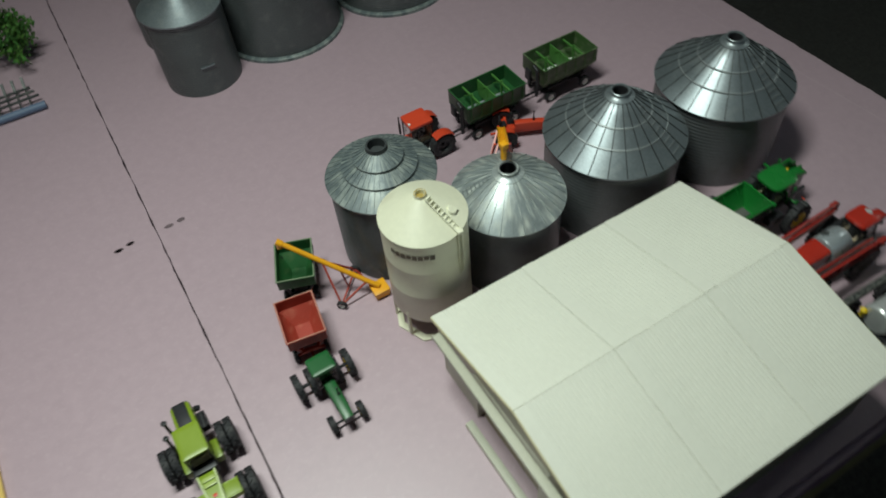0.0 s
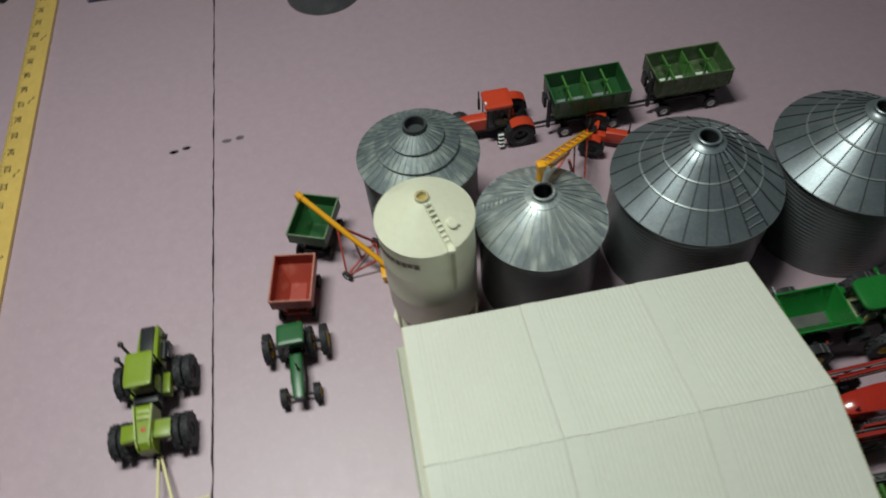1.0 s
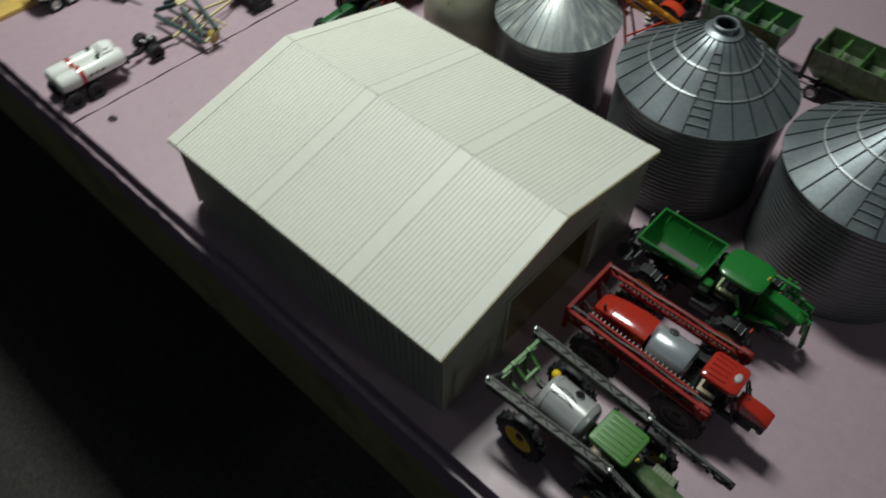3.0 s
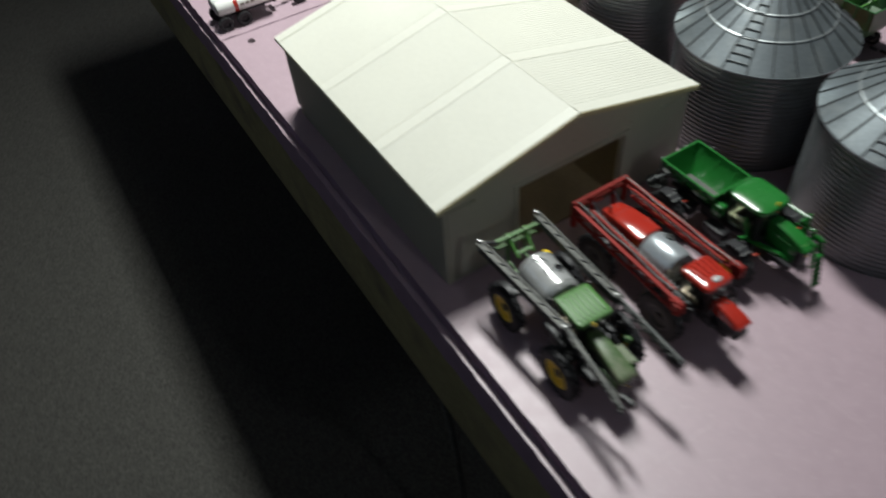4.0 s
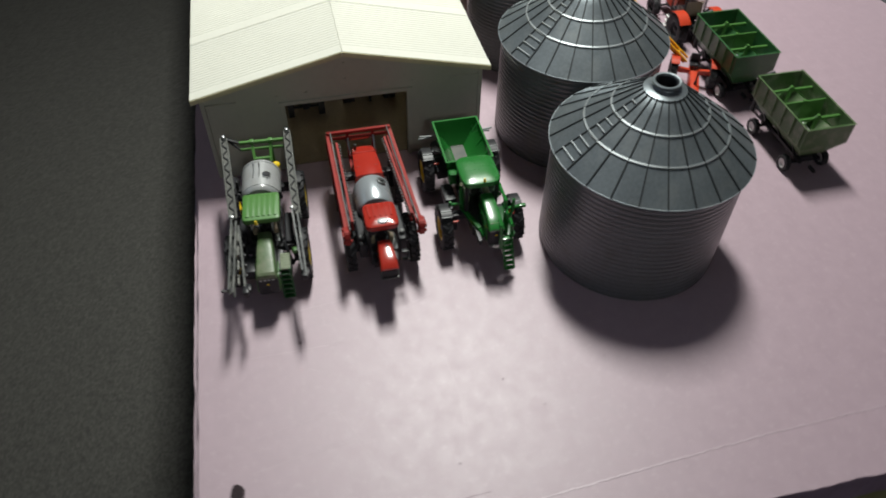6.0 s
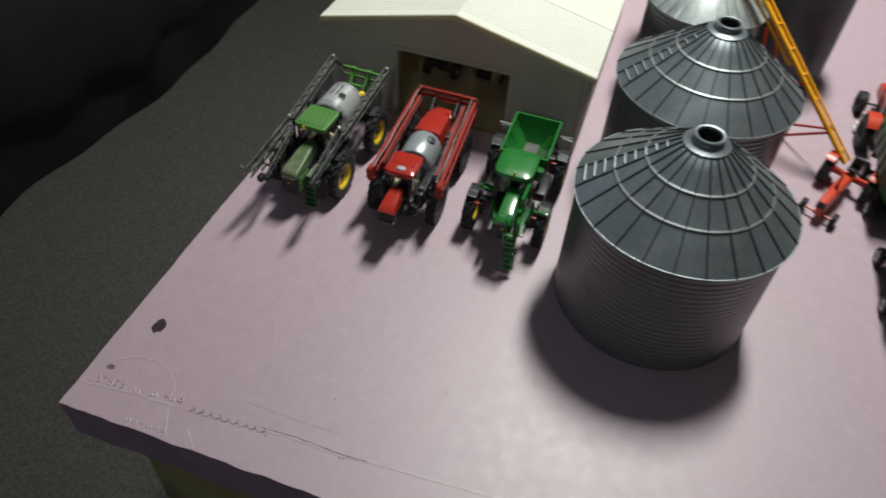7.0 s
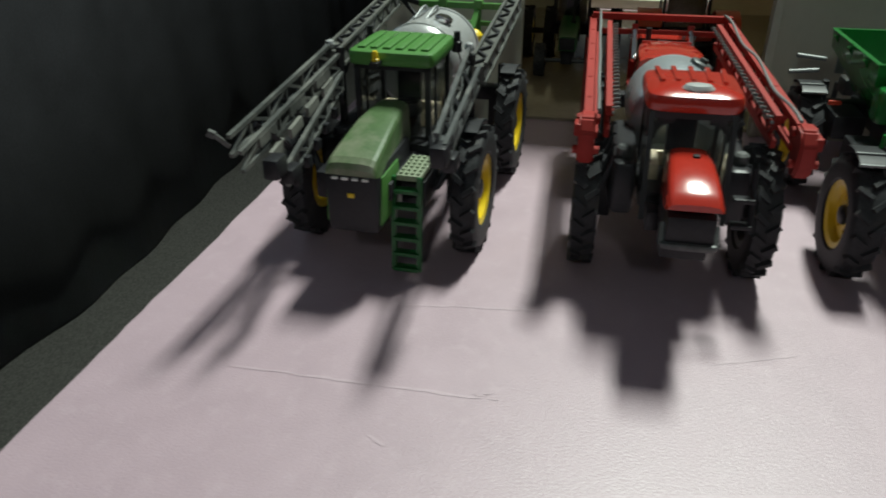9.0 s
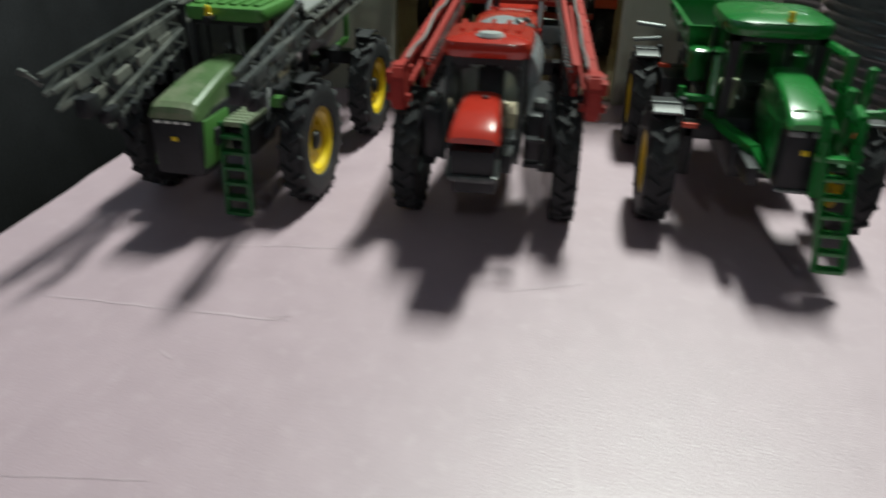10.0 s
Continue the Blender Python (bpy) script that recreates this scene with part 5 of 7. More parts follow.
        bm = bmesh.new()
        bar(bm, (0.020, s * 0.009, 0.0285), (0.020, y1 - s * 0.001, 0.0290), 0.0018)
        bar(bm, (0.020, y1 - s * 0.001, 0.0290), (0.020, y1 - s * 0.001, 0.0420), 0.0018)
        part("boom_rest", bm, BLACK, t)
    return t


def dry_spreader():
    t = thing("spreader_truck", "deep green toy dry-box spreader with an open hopper and yellow wheels", "spreader", pose(0.0805, 0.2005, 0))
    for x in (0.0290, -0.0370):
        for s in (-1, 1):
            wheel(t, x, s * 0.0272, 0.0172, 0.0085, YELLOW, lugs=16)
            bm = bmesh.new()
            box(bm, (x, s * 0.0200, 0.0225), (0.006, 0.0045, 0.015), 0.0008)
            box(bm, (x, s * 0.0135, 0.0285), (0.006, 0.016, 0.0045), 0.0008)
            part("wheel_leg", bm, BLACK, t)
            bm = bmesh.new()
            box(bm, (x, s * 0.0222, 0.0330), (0.003, 0.002, 0.009), 0.0003)
            part("fender_stay", bm, BLACK, t)
            fender(t, x, s * 0.0268, 0.0172, 0.0186, 0.0078, FENDER, 66, 112)
            boxpart("fender_trim", t, ROD_STEEL, (x + 0.0078, s * 0.0272, 0.0350), (0.0007, 0.0080, 0.0007), 0.0002)
            boxpart("fender_trim", t, ROD_STEEL, (x + 0.0030, s * 0.0272, 0.0366), (0.0006, 0.0080, 0.0006), 0.0002)
            boxpart("reflector", t, ORANGE_RED, (x + 0.0112, s * 0.0212, 0.0330), (0.0010, 0.0040, 0.0014), 0.0003, label="orange reflector")
    bm = bmesh.new()
    for y in (-0.007, 0.007):
        box(bm, (0.004, y, 0.0265), (0.110, 0.003, 0.005), 0.0005)
    box(bm, (0.012, 0, 0.0250), (0.066, 0.020, 0.009), 0.001)
    box(bm, (-0.030, -0.017, 0.0265), (0.022, 0.010, 0.008), 0.0012)
    box(bm, (0.004, -0.0185, 0.0255), (0.018, 0.009, 0.008), 0.0012)
    box(bm, (-0.004, 0.0185, 0.0255), (0.026, 0.009, 0.008), 0.0012)
    part("chassis", bm, BLACK, t, "black frame with side boxes")
    # hopper: an open box with sloping sides and wall thickness
    bm = bmesh.new()

    def ring(x0, x1, w, z):
        return [Vector((x0, -w, z)), Vector((x1, -w, z)), Vector((x1, w, z)), Vector((x0, w, z))]
    out = [ring(-0.0470, -0.0110, 0.0070, 0.0290), ring(-0.0552, -0.0058, 0.0178, 0.0450), ring(-0.0560, -0.0050, 0.0183, 0.0507), ring(-0.0565, -0.0045, 0.0188, 0.0512)]
    inn = [ring(-0.0550, -0.0060, 0.0173, 0.0512), ring(-0.0544, -0.0066, 0.0168, 0.0455), ring(-0.0465, -0.0120, 0.0055, 0.0310)]
    loft(bm, out + inn)
    hop = part("hopper", bm, GREEN, t, "open green hopper with sloping sides")
    bm = bmesh.new()
    for y in (-0.0188, 0.0188):
        for x in (-0.050, -0.033, -0.016):
            bar(bm, (x, y, 0.0500), (x, y * 0.42, 0.0310), 0.0013)
    link_bm("stay", bm, GREEN, hop)
    bm = bmesh.new()
    box(bm, (-0.0310, 0, 0.0309), (0.033, 0.0105, 0.0010))
    link_bm("conveyor", bm, BOOM_PALE, hop)
    for s in (-1, 1):
        cylpart("marker_rod", t, ROD_STEEL, (-0.0500, s * 0.0200, 0.0415), (-0.0500, s * 0.0300, 0.0425), 0.0008, n=8, label="short steel rod beside the hopper")
        cylpart("marker_rod", t, ROD_STEEL, (-0.0560, s * 0.0200, 0.0360), (-0.0560, s * 0.0300, 0.0350), 0.0008, n=8, label="short steel rod beside the hopper")
        boxpart("rod_bracket", t, ROD_STEEL, (-0.0610, s * 0.0115, 0.0400), (0.0016, 0.003, 0.012), 0.0004)
    bm = bmesh.new()
    box(bm, (-0.0600, 0, 0.0300), (0.009, 0.020, 0.006), 0.001)
    for s in (-1, 1):
        lathe(bm, [(0, 0), (0.0085, 0), (0.0085, 0.001), (0, 0.001)], 18, pose(-0.0640, s * 0.010, 0.0180))
        cyl(bm, (-0.0640, s * 0.010, 0.018), (-0.0640, s * 0.010, 0.030), 0.001, n=8)
    part("spinner", bm, BOOM_GREY, t)
    cab(t, 0.0030, 0.0310, 0.0246, 0.0290, 0.0560, GREEN, 0.0580, 0, 0.0022, 0.0024, slab=(0.42, 0.0046), pane=GLASS_GREEN, back=False)
    beacon(t, 0.0310, 0.0015, 0.0600)
    bonnet(t, GREEN, "glossy green bonnet", [(0.0310, 0.0094, 0.0390, 0.0480), (0.0390, 0.0098, 0.0392, 0.0478), (0.0470, 0.0102, 0.0394, 0.0468), (0.0540, 0.0107, 0.0398, 0.0454), (0.0596, 0.0110, 0.0402, 0.0438), (0.0618, 0.0108, 0.0405, 0.0428), (0.0628, 0.0102, 0.0407, 0.0420)], 0.0010, 0.0034)
    bm = bmesh.new()
    box(bm, (0.0470, 0.0034, 0.0322), (0.0280, 0.0104, 0.0168), 0.0020)
    part("grille", bm, BLACK, t)
    for y in (-0.0022, 0.0090):
        boxpart("side_panel", t, GREEN, (0.0440, y, 0.0328), (0.0240, 0.0008, 0.0150), 0.0003, label="green panel under the bonnet")
    bm = bmesh.new()
    soft_box(bm, 0.0600, 0.0034, 0.0030, 0.0100, 0.0236, 0.0246, 0.4, 0.0004)
    part("bumper", bm, ROD_STEEL, t, "dull steel bumper strip")
    boxpart("emblem", t, YELLOW, (0.0611, 0.0034, 0.0345), (0.0006, 0.0018, 0.0014), 0.0002)
    # green shoulder by the hopper, slanted post, stub and sill beside the cab door
    for s in (-1, 1):
        bm = bmesh.new()
        soft_box(bm, -0.0010, s * 0.0145, 0.0090, 0.0070, 0.0350, 0.0455, 0.5, 0.0016)
        part("shoulder_tank", bm, GREEN, t)
    cylpart("door_post", t, GREEN, (0.0258, -0.0138, 0.0335), (0.0195, -0.0128, 0.0475), 0.0016, 0.0014, n=12)
    bm = bmesh.new()
    cyl(bm, (0.0258, -0.0138, 0.0365), (0.0262, -0.0228, 0.0370), 0.0012, n=10)
    cyl(bm, (0.0262, -0.0226, 0.0362), (0.0262, -0.0226, 0.0400), 0.0013, 0.0010, n=10)
    part("door_stub", bm, GREEN, t)
    bm = bmesh.new()
    bar(bm, (0.0240, -0.0140, 0.0318), (0.0480, -0.0052, 0.0300), 0.0030, 0.0024)
    bar(bm, (0.0480, -0.0052, 0.0300), (0.0530, -0.0028, 0.0262), 0.0026, 0.0024)
    part("door_sill", bm, GREEN, t, "green sill under the cab door")
    for y in (-0.0034, 0.0034):
        boxpart("headlight", t, ROD_STEEL, (0.0606, y * 0.85 + 0.0034, 0.0393), (0.0020, 0.0040, 0.0016), 0.0004)
        boxpart("lamp_edge", t, GREEN_ROOF, (0.0585, y * 0.75 + 0.0034, 0.0444), (0.0008, 0.0036, 0.0006), 0.0002)
    # walkway, rails and ladder on the left-hand side
    bm = bmesh.new()
    box(bm, (0.0440, 0.0145, 0.0300), (0.030, 0.0085, 0.0016), 0.0004)
    part("platform", bm, GREEN_TRACTOR, t)
    for pts in (((0.0270, 0.0135, 0.0400), (0.0295, 0.0130, 0.0545), (0.0490, 0.0126, 0.0555), (0.0505, 0.0126, 0.0310)),
                ((0.0430, 0.0126, 0.0475), (0.0550, 0.0126, 0.0485), (0.0560, 0.0126, 0.0310)),
                ((0.0445, 0.0172, 0.0310), (0.0450, 0.0196, 0.0400), (0.0452, 0.0198, 0.0515)),
                ((0.0600, 0.0150, 0.0310), (0.0620, 0.0146, 0.0425), (0.0560, 0.0128, 0.0440))):
        bm = bmesh.new()
        for p, q in zip(pts, pts[1:]):
            cyl(bm, p, q, 0.0013, n=8)
        for p in pts[1:]:
            bmesh.ops.create_icosphere(bm, subdivisions=1, radius=0.0015, matrix=Matrix.Translation(p))
        part("handrail", bm, GREEN, t, "thick green handrail")
    bm = bmesh.new()
    cyl(bm, (0.0400, 0.0180, 0.0385), (0.0400, 0.0285, 0.0392), 0.0013, n=8)
    box(bm, (0.0400, 0.0290, 0.0392), (0.0026, 0.0050, 0.0026), 0.0006)
    part("mirror_arm", bm, GREEN, t)
    steps(t, (0.0650, 0.0095, 0.0390), (0.0705, 0.0130, 0.0068), 0.0066, 7, GREEN)
    for y in (0.0062, 0.0140):
        bm = bmesh.new()
        cyl(bm, (0.0655, y, 0.0250), (0.0625, y, 0.0440), 0.0013, n=8)
        cyl(bm, (0.0625, y, 0.0440), (0.0570, y, 0.0452), 0.0013, n=8)
        lathe(bm, [(0, -0.0018), (0.0015, -0.0010), (0.0018, 0), (0.0015, 0.0010), (0, 0.0018)], 10, pose(0.0640, y, 0.0350))
        part("grab_rail", bm, GREEN, t)
    return t


grey_boom_sprayer()
red_boom_sprayer()
dry_spreader()


# ---- tractors ----
def tractor(name, label, m, paint, rim, wheelbase, rear, front, half_rear, half_front, duals, roof, hood, group="tractors", open_seat=False, stack=None, roof_mat=None, grooves=0, dual_gap=0.0012):
    """rear and front: (radius, width) of the wheels; roof: (x0, x1, width, z); hood: (x0, x1, width, z low, z high, z nose)."""
    t = thing(name, label, "tractor", m, group)
    rr, rw = rear
    fr, fw = front
    for s in (-1, 1):
        wheel(t, 0, s * half_rear, rr, rw, rim)
        if duals:
            wheel(t, 0, s * (half_rear + rw + dual_gap), rr, rw, rim)
        wheel(t, wheelbase, s * half_front, fr, fw, rim, lugs=12)
    bm = bmesh.new()
    cyl(bm, (0, -half_rear - (rw + dual_gap if duals else 0), rr), (0, half_rear + (rw + dual_gap if duals else 0), rr), 0.0016, n=10)
    cyl(bm, (wheelbase, -half_front, fr), (wheelbase, half_front, fr), 0.0011, n=8)
    box(bm, (wheelbase * 0.42, 0, rr * 0.95), (wheelbase * 1.15, 0.0075, 0.0075), 0.0008)
    box(bm, (wheelbase, 0, (fr + rr) / 2), (0.006, 0.006, 0.008), 0.0006)
    bar(bm, (-0.004, 0, 0.008), (-0.016, 0, 0.007), 0.0022)
    part("chassis", bm, BLACK if not open_seat else paint, t)
    x0, x1, w, lo, hi, nose = hood
    bm = bmesh.new()
    hood_loft(bm, [(x0, w, lo, hi), (x0 * 0.6 + x1 * 0.4, w, lo, hi), (x0 * 0.2 + x1 * 0.8, w * 0.94, lo, hi * 0.45 + nose * 0.55), (x1, w * 0.84, lo, nose)])
    part("bonnet", bm, paint, t)
    bm = bmesh.new()
    box(bm, (x1 + 0.0002, 0, (lo + nose) / 2), (0.0016, w * 0.74, (nose - lo) * 0.8), 0.0003)
    part("grille", bm, BLACK, t)
    if open_seat:
        bm = bmesh.new()
        box(bm, (roof[0], 0, roof[3] - 0.009), (0.008, 0.009, 0.002), 0.0006)
        box(bm, (roof[0] - 0.0035, 0, roof[3] - 0.004), (0.002, 0.009, 0.009), 0.0006)
        part("seat", bm, BLACK, t)
        bm = bmesh.new()
        cyl(bm, (roof[1] + 0.004, 0, hi - 0.003), (roof[1] + 0.001, 0, hi + 0.005), 0.0007, n=8)
        lathe(bm, [(0.0026, 0), (0.0032, 0.0003), (0.0028, 0.0008), (0.0026, 0)], 16, pose(roof[1] + 0.001, 0, hi + 0.005, 0, -25))
        part("steering_wheel", bm, BLACK, t)
    else:
        cab(t, roof[0], roof[1], roof[2], rr + 0.003, roof[3] - 0.0025, roof_mat or paint, roof[3], grooves, 0.0012)
    for s in (-1, 1) if not duals else ():
        fender(t, 0, s * half_rear, rr, rr + 0.0012, rw + 0.001, paint, 55, 140)
        bm = bmesh.new()
        bar(bm, (0.002, s * 0.003, rr + 0.003), (0.002, s * (half_rear - rw / 2), rr + 0.004), 0.003)
        part("fender_stay", bm, paint, t)
    if stack:
        bm = bmesh.new()
        cyl(bm, (stack[0], stack[1], stack[2] - 0.024), (stack[0], stack[1], stack[2] - 0.010), 0.0014, n=10)
        cyl(bm, (stack[0], stack[1], stack[2] - 0.010), (stack[0], stack[1], stack[2]), 0.0008, n=10)
        part("exhaust", bm, BLACK, t)
    return t


jd = tractor("row_crop_tractor", "dark green toy tractor with dual rear wheels beside the shed", pose(-0.3650, 0.2775, 0, 0, 0, -90), GREEN_TRACTOR, YELLOW, 0.0455, (0.0136, 0.0064), (0.0084, 0.0058), 0.0118, 0.0138, True,
             (-0.004, 0.013, 0.0200, 0.0400), (0.012, 0.053, 0.0104, 0.0150, 0.0250, 0.0222), stack=(0.030, 0.002, 0.036), dual_gap=0.0062)
for y in (-0.0058, 0.0058):
    boxpart("side_vent", jd, BLACK, (0.0320, y * 0.9, 0.0195), (0.0160, 0.0010, 0.0045), 0.0002)
ih = tractor("red_tractor", "orange-red toy tractor with a cab, pulling wagons", pose(-0.1210, 0.4915, 0, 0, 0, 180), ORANGE_RED, RIB_DARK, 0.0570, (0.0158, 0.0105), (0.0105, 0.0080), 0.0190, 0.0180, False,
             (0.0070, 0.0330, 0.0240, 0.0490), (0.0320, 0.0740, 0.0120, 0.0160, 0.0300, 0.0255), stack=(0.0360, -0.0130, 0.0510))
boxpart("step_back", ih, BLACK, (0.0200, 0.0185, 0.0120), (0.0070, 0.0016, 0.0170), 0.0002)
for i in range(4):
    boxpart("step", ih, WHITE, (0.0200, 0.0225 - i * 0.0008, 0.0050 + i * 0.0046), (0.0060, 0.0030, 0.0009), 0.0002)
boxpart("roof_light", ih, WHITE, (0.0325, 0.0060, 0.0515), (0.0022, 0.0035, 0.0018), 0.0003, label="white lamp on the cab roof")
small = tractor("small_tractor", "small open orange-red toy tractor hitched to the grain auger", pose(-0.0480, 0.4550, 0, 0, 0, -26), ORANGE_RED, RIB_DARK, 0.0520, (0.0130, 0.0070), (0.0062, 0.0042), 0.0185, 0.0130, False,
                (-0.002, 0.008, 0.018, 0.0300), (0.0120, 0.0560, 0.0085, 0.0130, 0.0225, 0.0200), open_seat=True, stack=(0.034, 0.0, 0.0350))


def articulated():
    t = thing("articulated_tractor", "lime green toy four-wheel-drive tractor with large tyres", "tractor", pose(-0.4835, 0.2450, 0, 0, 0, 90), "tractors")
    for x in (0.0250, -0.0270):
        for s in (-1, 1):
            for y in (0.0205, 0.0283):
                wheel(t, x, s * y, 0.0150, 0.0068, RIB_DARK, lugs=13)
    bm = bmesh.new()
    for x in (0.0250, -0.0270):
        cyl(bm, (x, -0.028, 0.0150), (x, 0.028, 0.0150), 0.0025, n=10)
    box(bm, (0.026, 0, 0.0165), (0.060, 0.012, 0.009), 0.001)
    box(bm, (-0.028, 0, 0.0155), (0.030, 0.012, 0.008), 0.001)
    cyl(bm, (-0.009, 0, 0.010), (-0.009, 0, 0.022), 0.003, n=10)
    bar(bm, (-0.042, 0, 0.010), (-0.050, 0, 0.009), 0.003)
    part("chassis", bm, BLACK, t)
    bm = bmesh.new()
    hood_loft(bm, [(0.0270, 0.0185, 0.020, 0.0405), (0.045, 0.0180, 0.020, 0.0402), (0.0600, 0.0172, 0.020, 0.0385), (0.0625, 0.0160, 0.021, 0.0360)])
    part("bonnet", bm, LIME, t, "lime bonnet sides")
    bm = bmesh.new()
    box(bm, (0.0480, 0, 0.0406), (0.0240, 0.0110, 0.0010), 0.0003)
    box(bm, (0.0628, 0, 0.0285), (0.0014, 0.0140, 0.0130), 0.0003)
    part("bonnet_panel", bm, BLACK, t, "black panel along the bonnet")
    bm = bmesh.new()
    prism(bm, [(-0.0440, 0.0205), (-0.0440, 0.0300), (-0.0400, 0.0350), (-0.0140, 0.0390), (-0.0100, 0.0380), (-0.0090, 0.0205)], -0.0068, 0.0068)
    deck = part("rear_deck", bm, LIME, t)
    for y in (-1, 1):
        bm = bmesh.new()
        bar(bm, (-0.0430, y * 0.0046, 0.0345), (-0.0380, y * 0.0052, 0.0372), 0.0013, 0.0030)
        bar(bm, (-0.0380, y * 0.0052, 0.0372), (-0.0110, y * 0.0072, 0.0405), 0.0013, 0.0034)
        link_bm("deck_rail", bm, LIME_SHEEN, deck)
    # pale plates: the deck's reflected light is put into their colour
    for x in (-0.0155, -0.0205):
        bm = bmesh.new()
        box(bm, (x, 0, 0.0390), (0.0036, 0.0100, 0.0012), 0.0003)
        link_bm("deck_plate", bm, LIME_SHEEN, deck)
    bm = bmesh.new()
    box(bm, (0.0400, -0.0128, 0.0300), (0.0150, 0.0070, 0.0090), 0.0008)
    cyl(bm, (0.0300, -0.0125, 0.0350), (0.0440, -0.0135, 0.0365), 0.0022, n=12)
    cyl(bm, (0.0520, -0.0100, 0.0350), (0.0520, -0.0140, 0.0330), 0.0026, n=12)
    part("engine_side", bm, BLACK, t, "black engine parts beside the bonnet")
    bm = bmesh.new()
    box(bm, (-0.0020, 0, 0.0300), (0.0090, 0.0190, 0.0110), 0.0010)
    part("cab_base", bm, BLACK, t)
    for s in (-1, 1):
        bm = bmesh.new()
        m = pose(-0.0290, s * 0.0068, 0.0330, -s * 4)
        box(bm, (0, s * 0.0060, 0), (0.0130, 0.0130, 0.0012), 0.0003, (0.9, 1), m)
        box(bm, (-0.0065, s * 0.0060, -0.0028), (0.0012, 0.0130, 0.0060), 0.0003, (1, 1), m)
        box(bm, (0.0065, s * 0.0060, -0.0018), (0.0012, 0.0130, 0.0040), 0.0003, (1, 1), m)
        part("fender", bm, LIME, t, "flat lime mudguard")
        bm = bmesh.new()
        box(bm, (0.0120, s * 0.0130, 0.0240), (0.0180, 0.0060, 0.0090), 0.0008)
        part("side_tank", bm, LIME, t)
    boxpart("emblem", t, ORANGE_RED, (-0.0300, 0, 0.0370), (0.0030, 0.0035, 0.0006), 0.0002)
    cab(t, 0.0000, 0.0280, 0.0200, 0.0240, 0.0520, LIME, 0.0537, 0, 0.0010, plush=False)
    for x, y, z in ((0.0345, 0.0120, 0.0640), (0.0230, 0.0150, 0.0610)):
        bm = bmesh.new()
        cyl(bm, (x, y, 0.0260), (x, y, z - 0.003), 0.0013, n=10)
        lathe(bm, [(0, 0), (0.0022, 0), (0.0025, 0.0012), (0.0020, 0.0022), (0, 0.0026)], 16, pose(x, y, z - 0.003))
        part("stack", bm, BLACK, t, "black stack with a round cap")
    return t


articulated()


# ---- wagons ----
def gravity_wagon(label, m, paint, L=0.048, W=0.036, top=0.0400):
    t = thing("grain_wagon", label, "wagon", m, "grain wagons")
    bm = bmesh.new()

    def ring(l0, l1, w, z):
        return [Vector((l0, -w, z)), Vector((l1, -w, z)), Vector((l1, w, z)), Vector((l0, w, z))]
    a, b, w = -L / 2, L / 2, W / 2
    out = [ring(a * 0.45, b * 0.55, w * 0.45, 0.0130), ring(a, b, w, 0.0270), ring(a, b, w, top - 0.001), ring(a - 0.0008, b + 0.0008, w + 0.0008, top)]
    inn = [ring(a + 0.0010, b - 0.0010, w - 0.0010, top), ring(a + 0.0012, b - 0.0012, w - 0.0012, 0.0275), ring(a * 0.42, b * 0.5, w * 0.4, 0.0145)]
    loft(bm, out + inn)
    part("box", bm, paint, t, "open wagon box with sloping floor")
    bm = bmesh.new()
    for s in (-1, 1):
        bar(bm, (a, s * w, top + 0.0002), (b, s * w, top + 0.0002), 0.0008)
    for x in (a, b):
        bar(bm, (x, -w, top + 0.0002), (x, w, top + 0.0002), 0.0008)
    part("rim", bm, WORN_RED if paint is RED_WAGON else WORN_GREEN, t, "scuffed pale rim")
    bm = bmesh.new()
    for s in (-1, 1):
        bar(bm, (a * 0.8, s * 0.008, 0.0100), (b * 0.8, s * 0.008, 0.0100), 0.0022)
        for x in (a * 0.7, b * 0.7):
            bar(bm, (x, s * 0.008, 0.0100), (x * 1.15, s * w * 0.85, 0.0250), 0.0018)
    for x in (a * 0.68, b * 0.68):
        bar(bm, (x, -0.0130, 0.0062), (x, 0.0130, 0.0062), 0.0018)
        box(bm, (x, 0, 0.0085), (0.0030, 0.0180, 0.0030), 0.0004)
    bar(bm, (b * 0.68, 0, 0.0070), (b + 0.0150, 0, 0.0055), 0.0018)
    part("running_gear", bm, BLACK if paint is GREEN_WAGON else paint, t)
    for x in (a * 0.68, b * 0.68):
        for s in (-1, 1):
            wheel(t, x, s * 0.0148, 0.0064, 0.0042, BOOM_GREY, lugs=10)
    return t


gravity_wagon("weathered red toy gravity wagon behind the green tractor", pose(-0.3600, 0.3290, 0, 0, 0, -99), RED_WAGON)
gravity_wagon("dull green toy gravity wagon under the auger spout", pose(-0.3370, 0.3930, 0, 0, 0, -111), GREEN_WAGON)


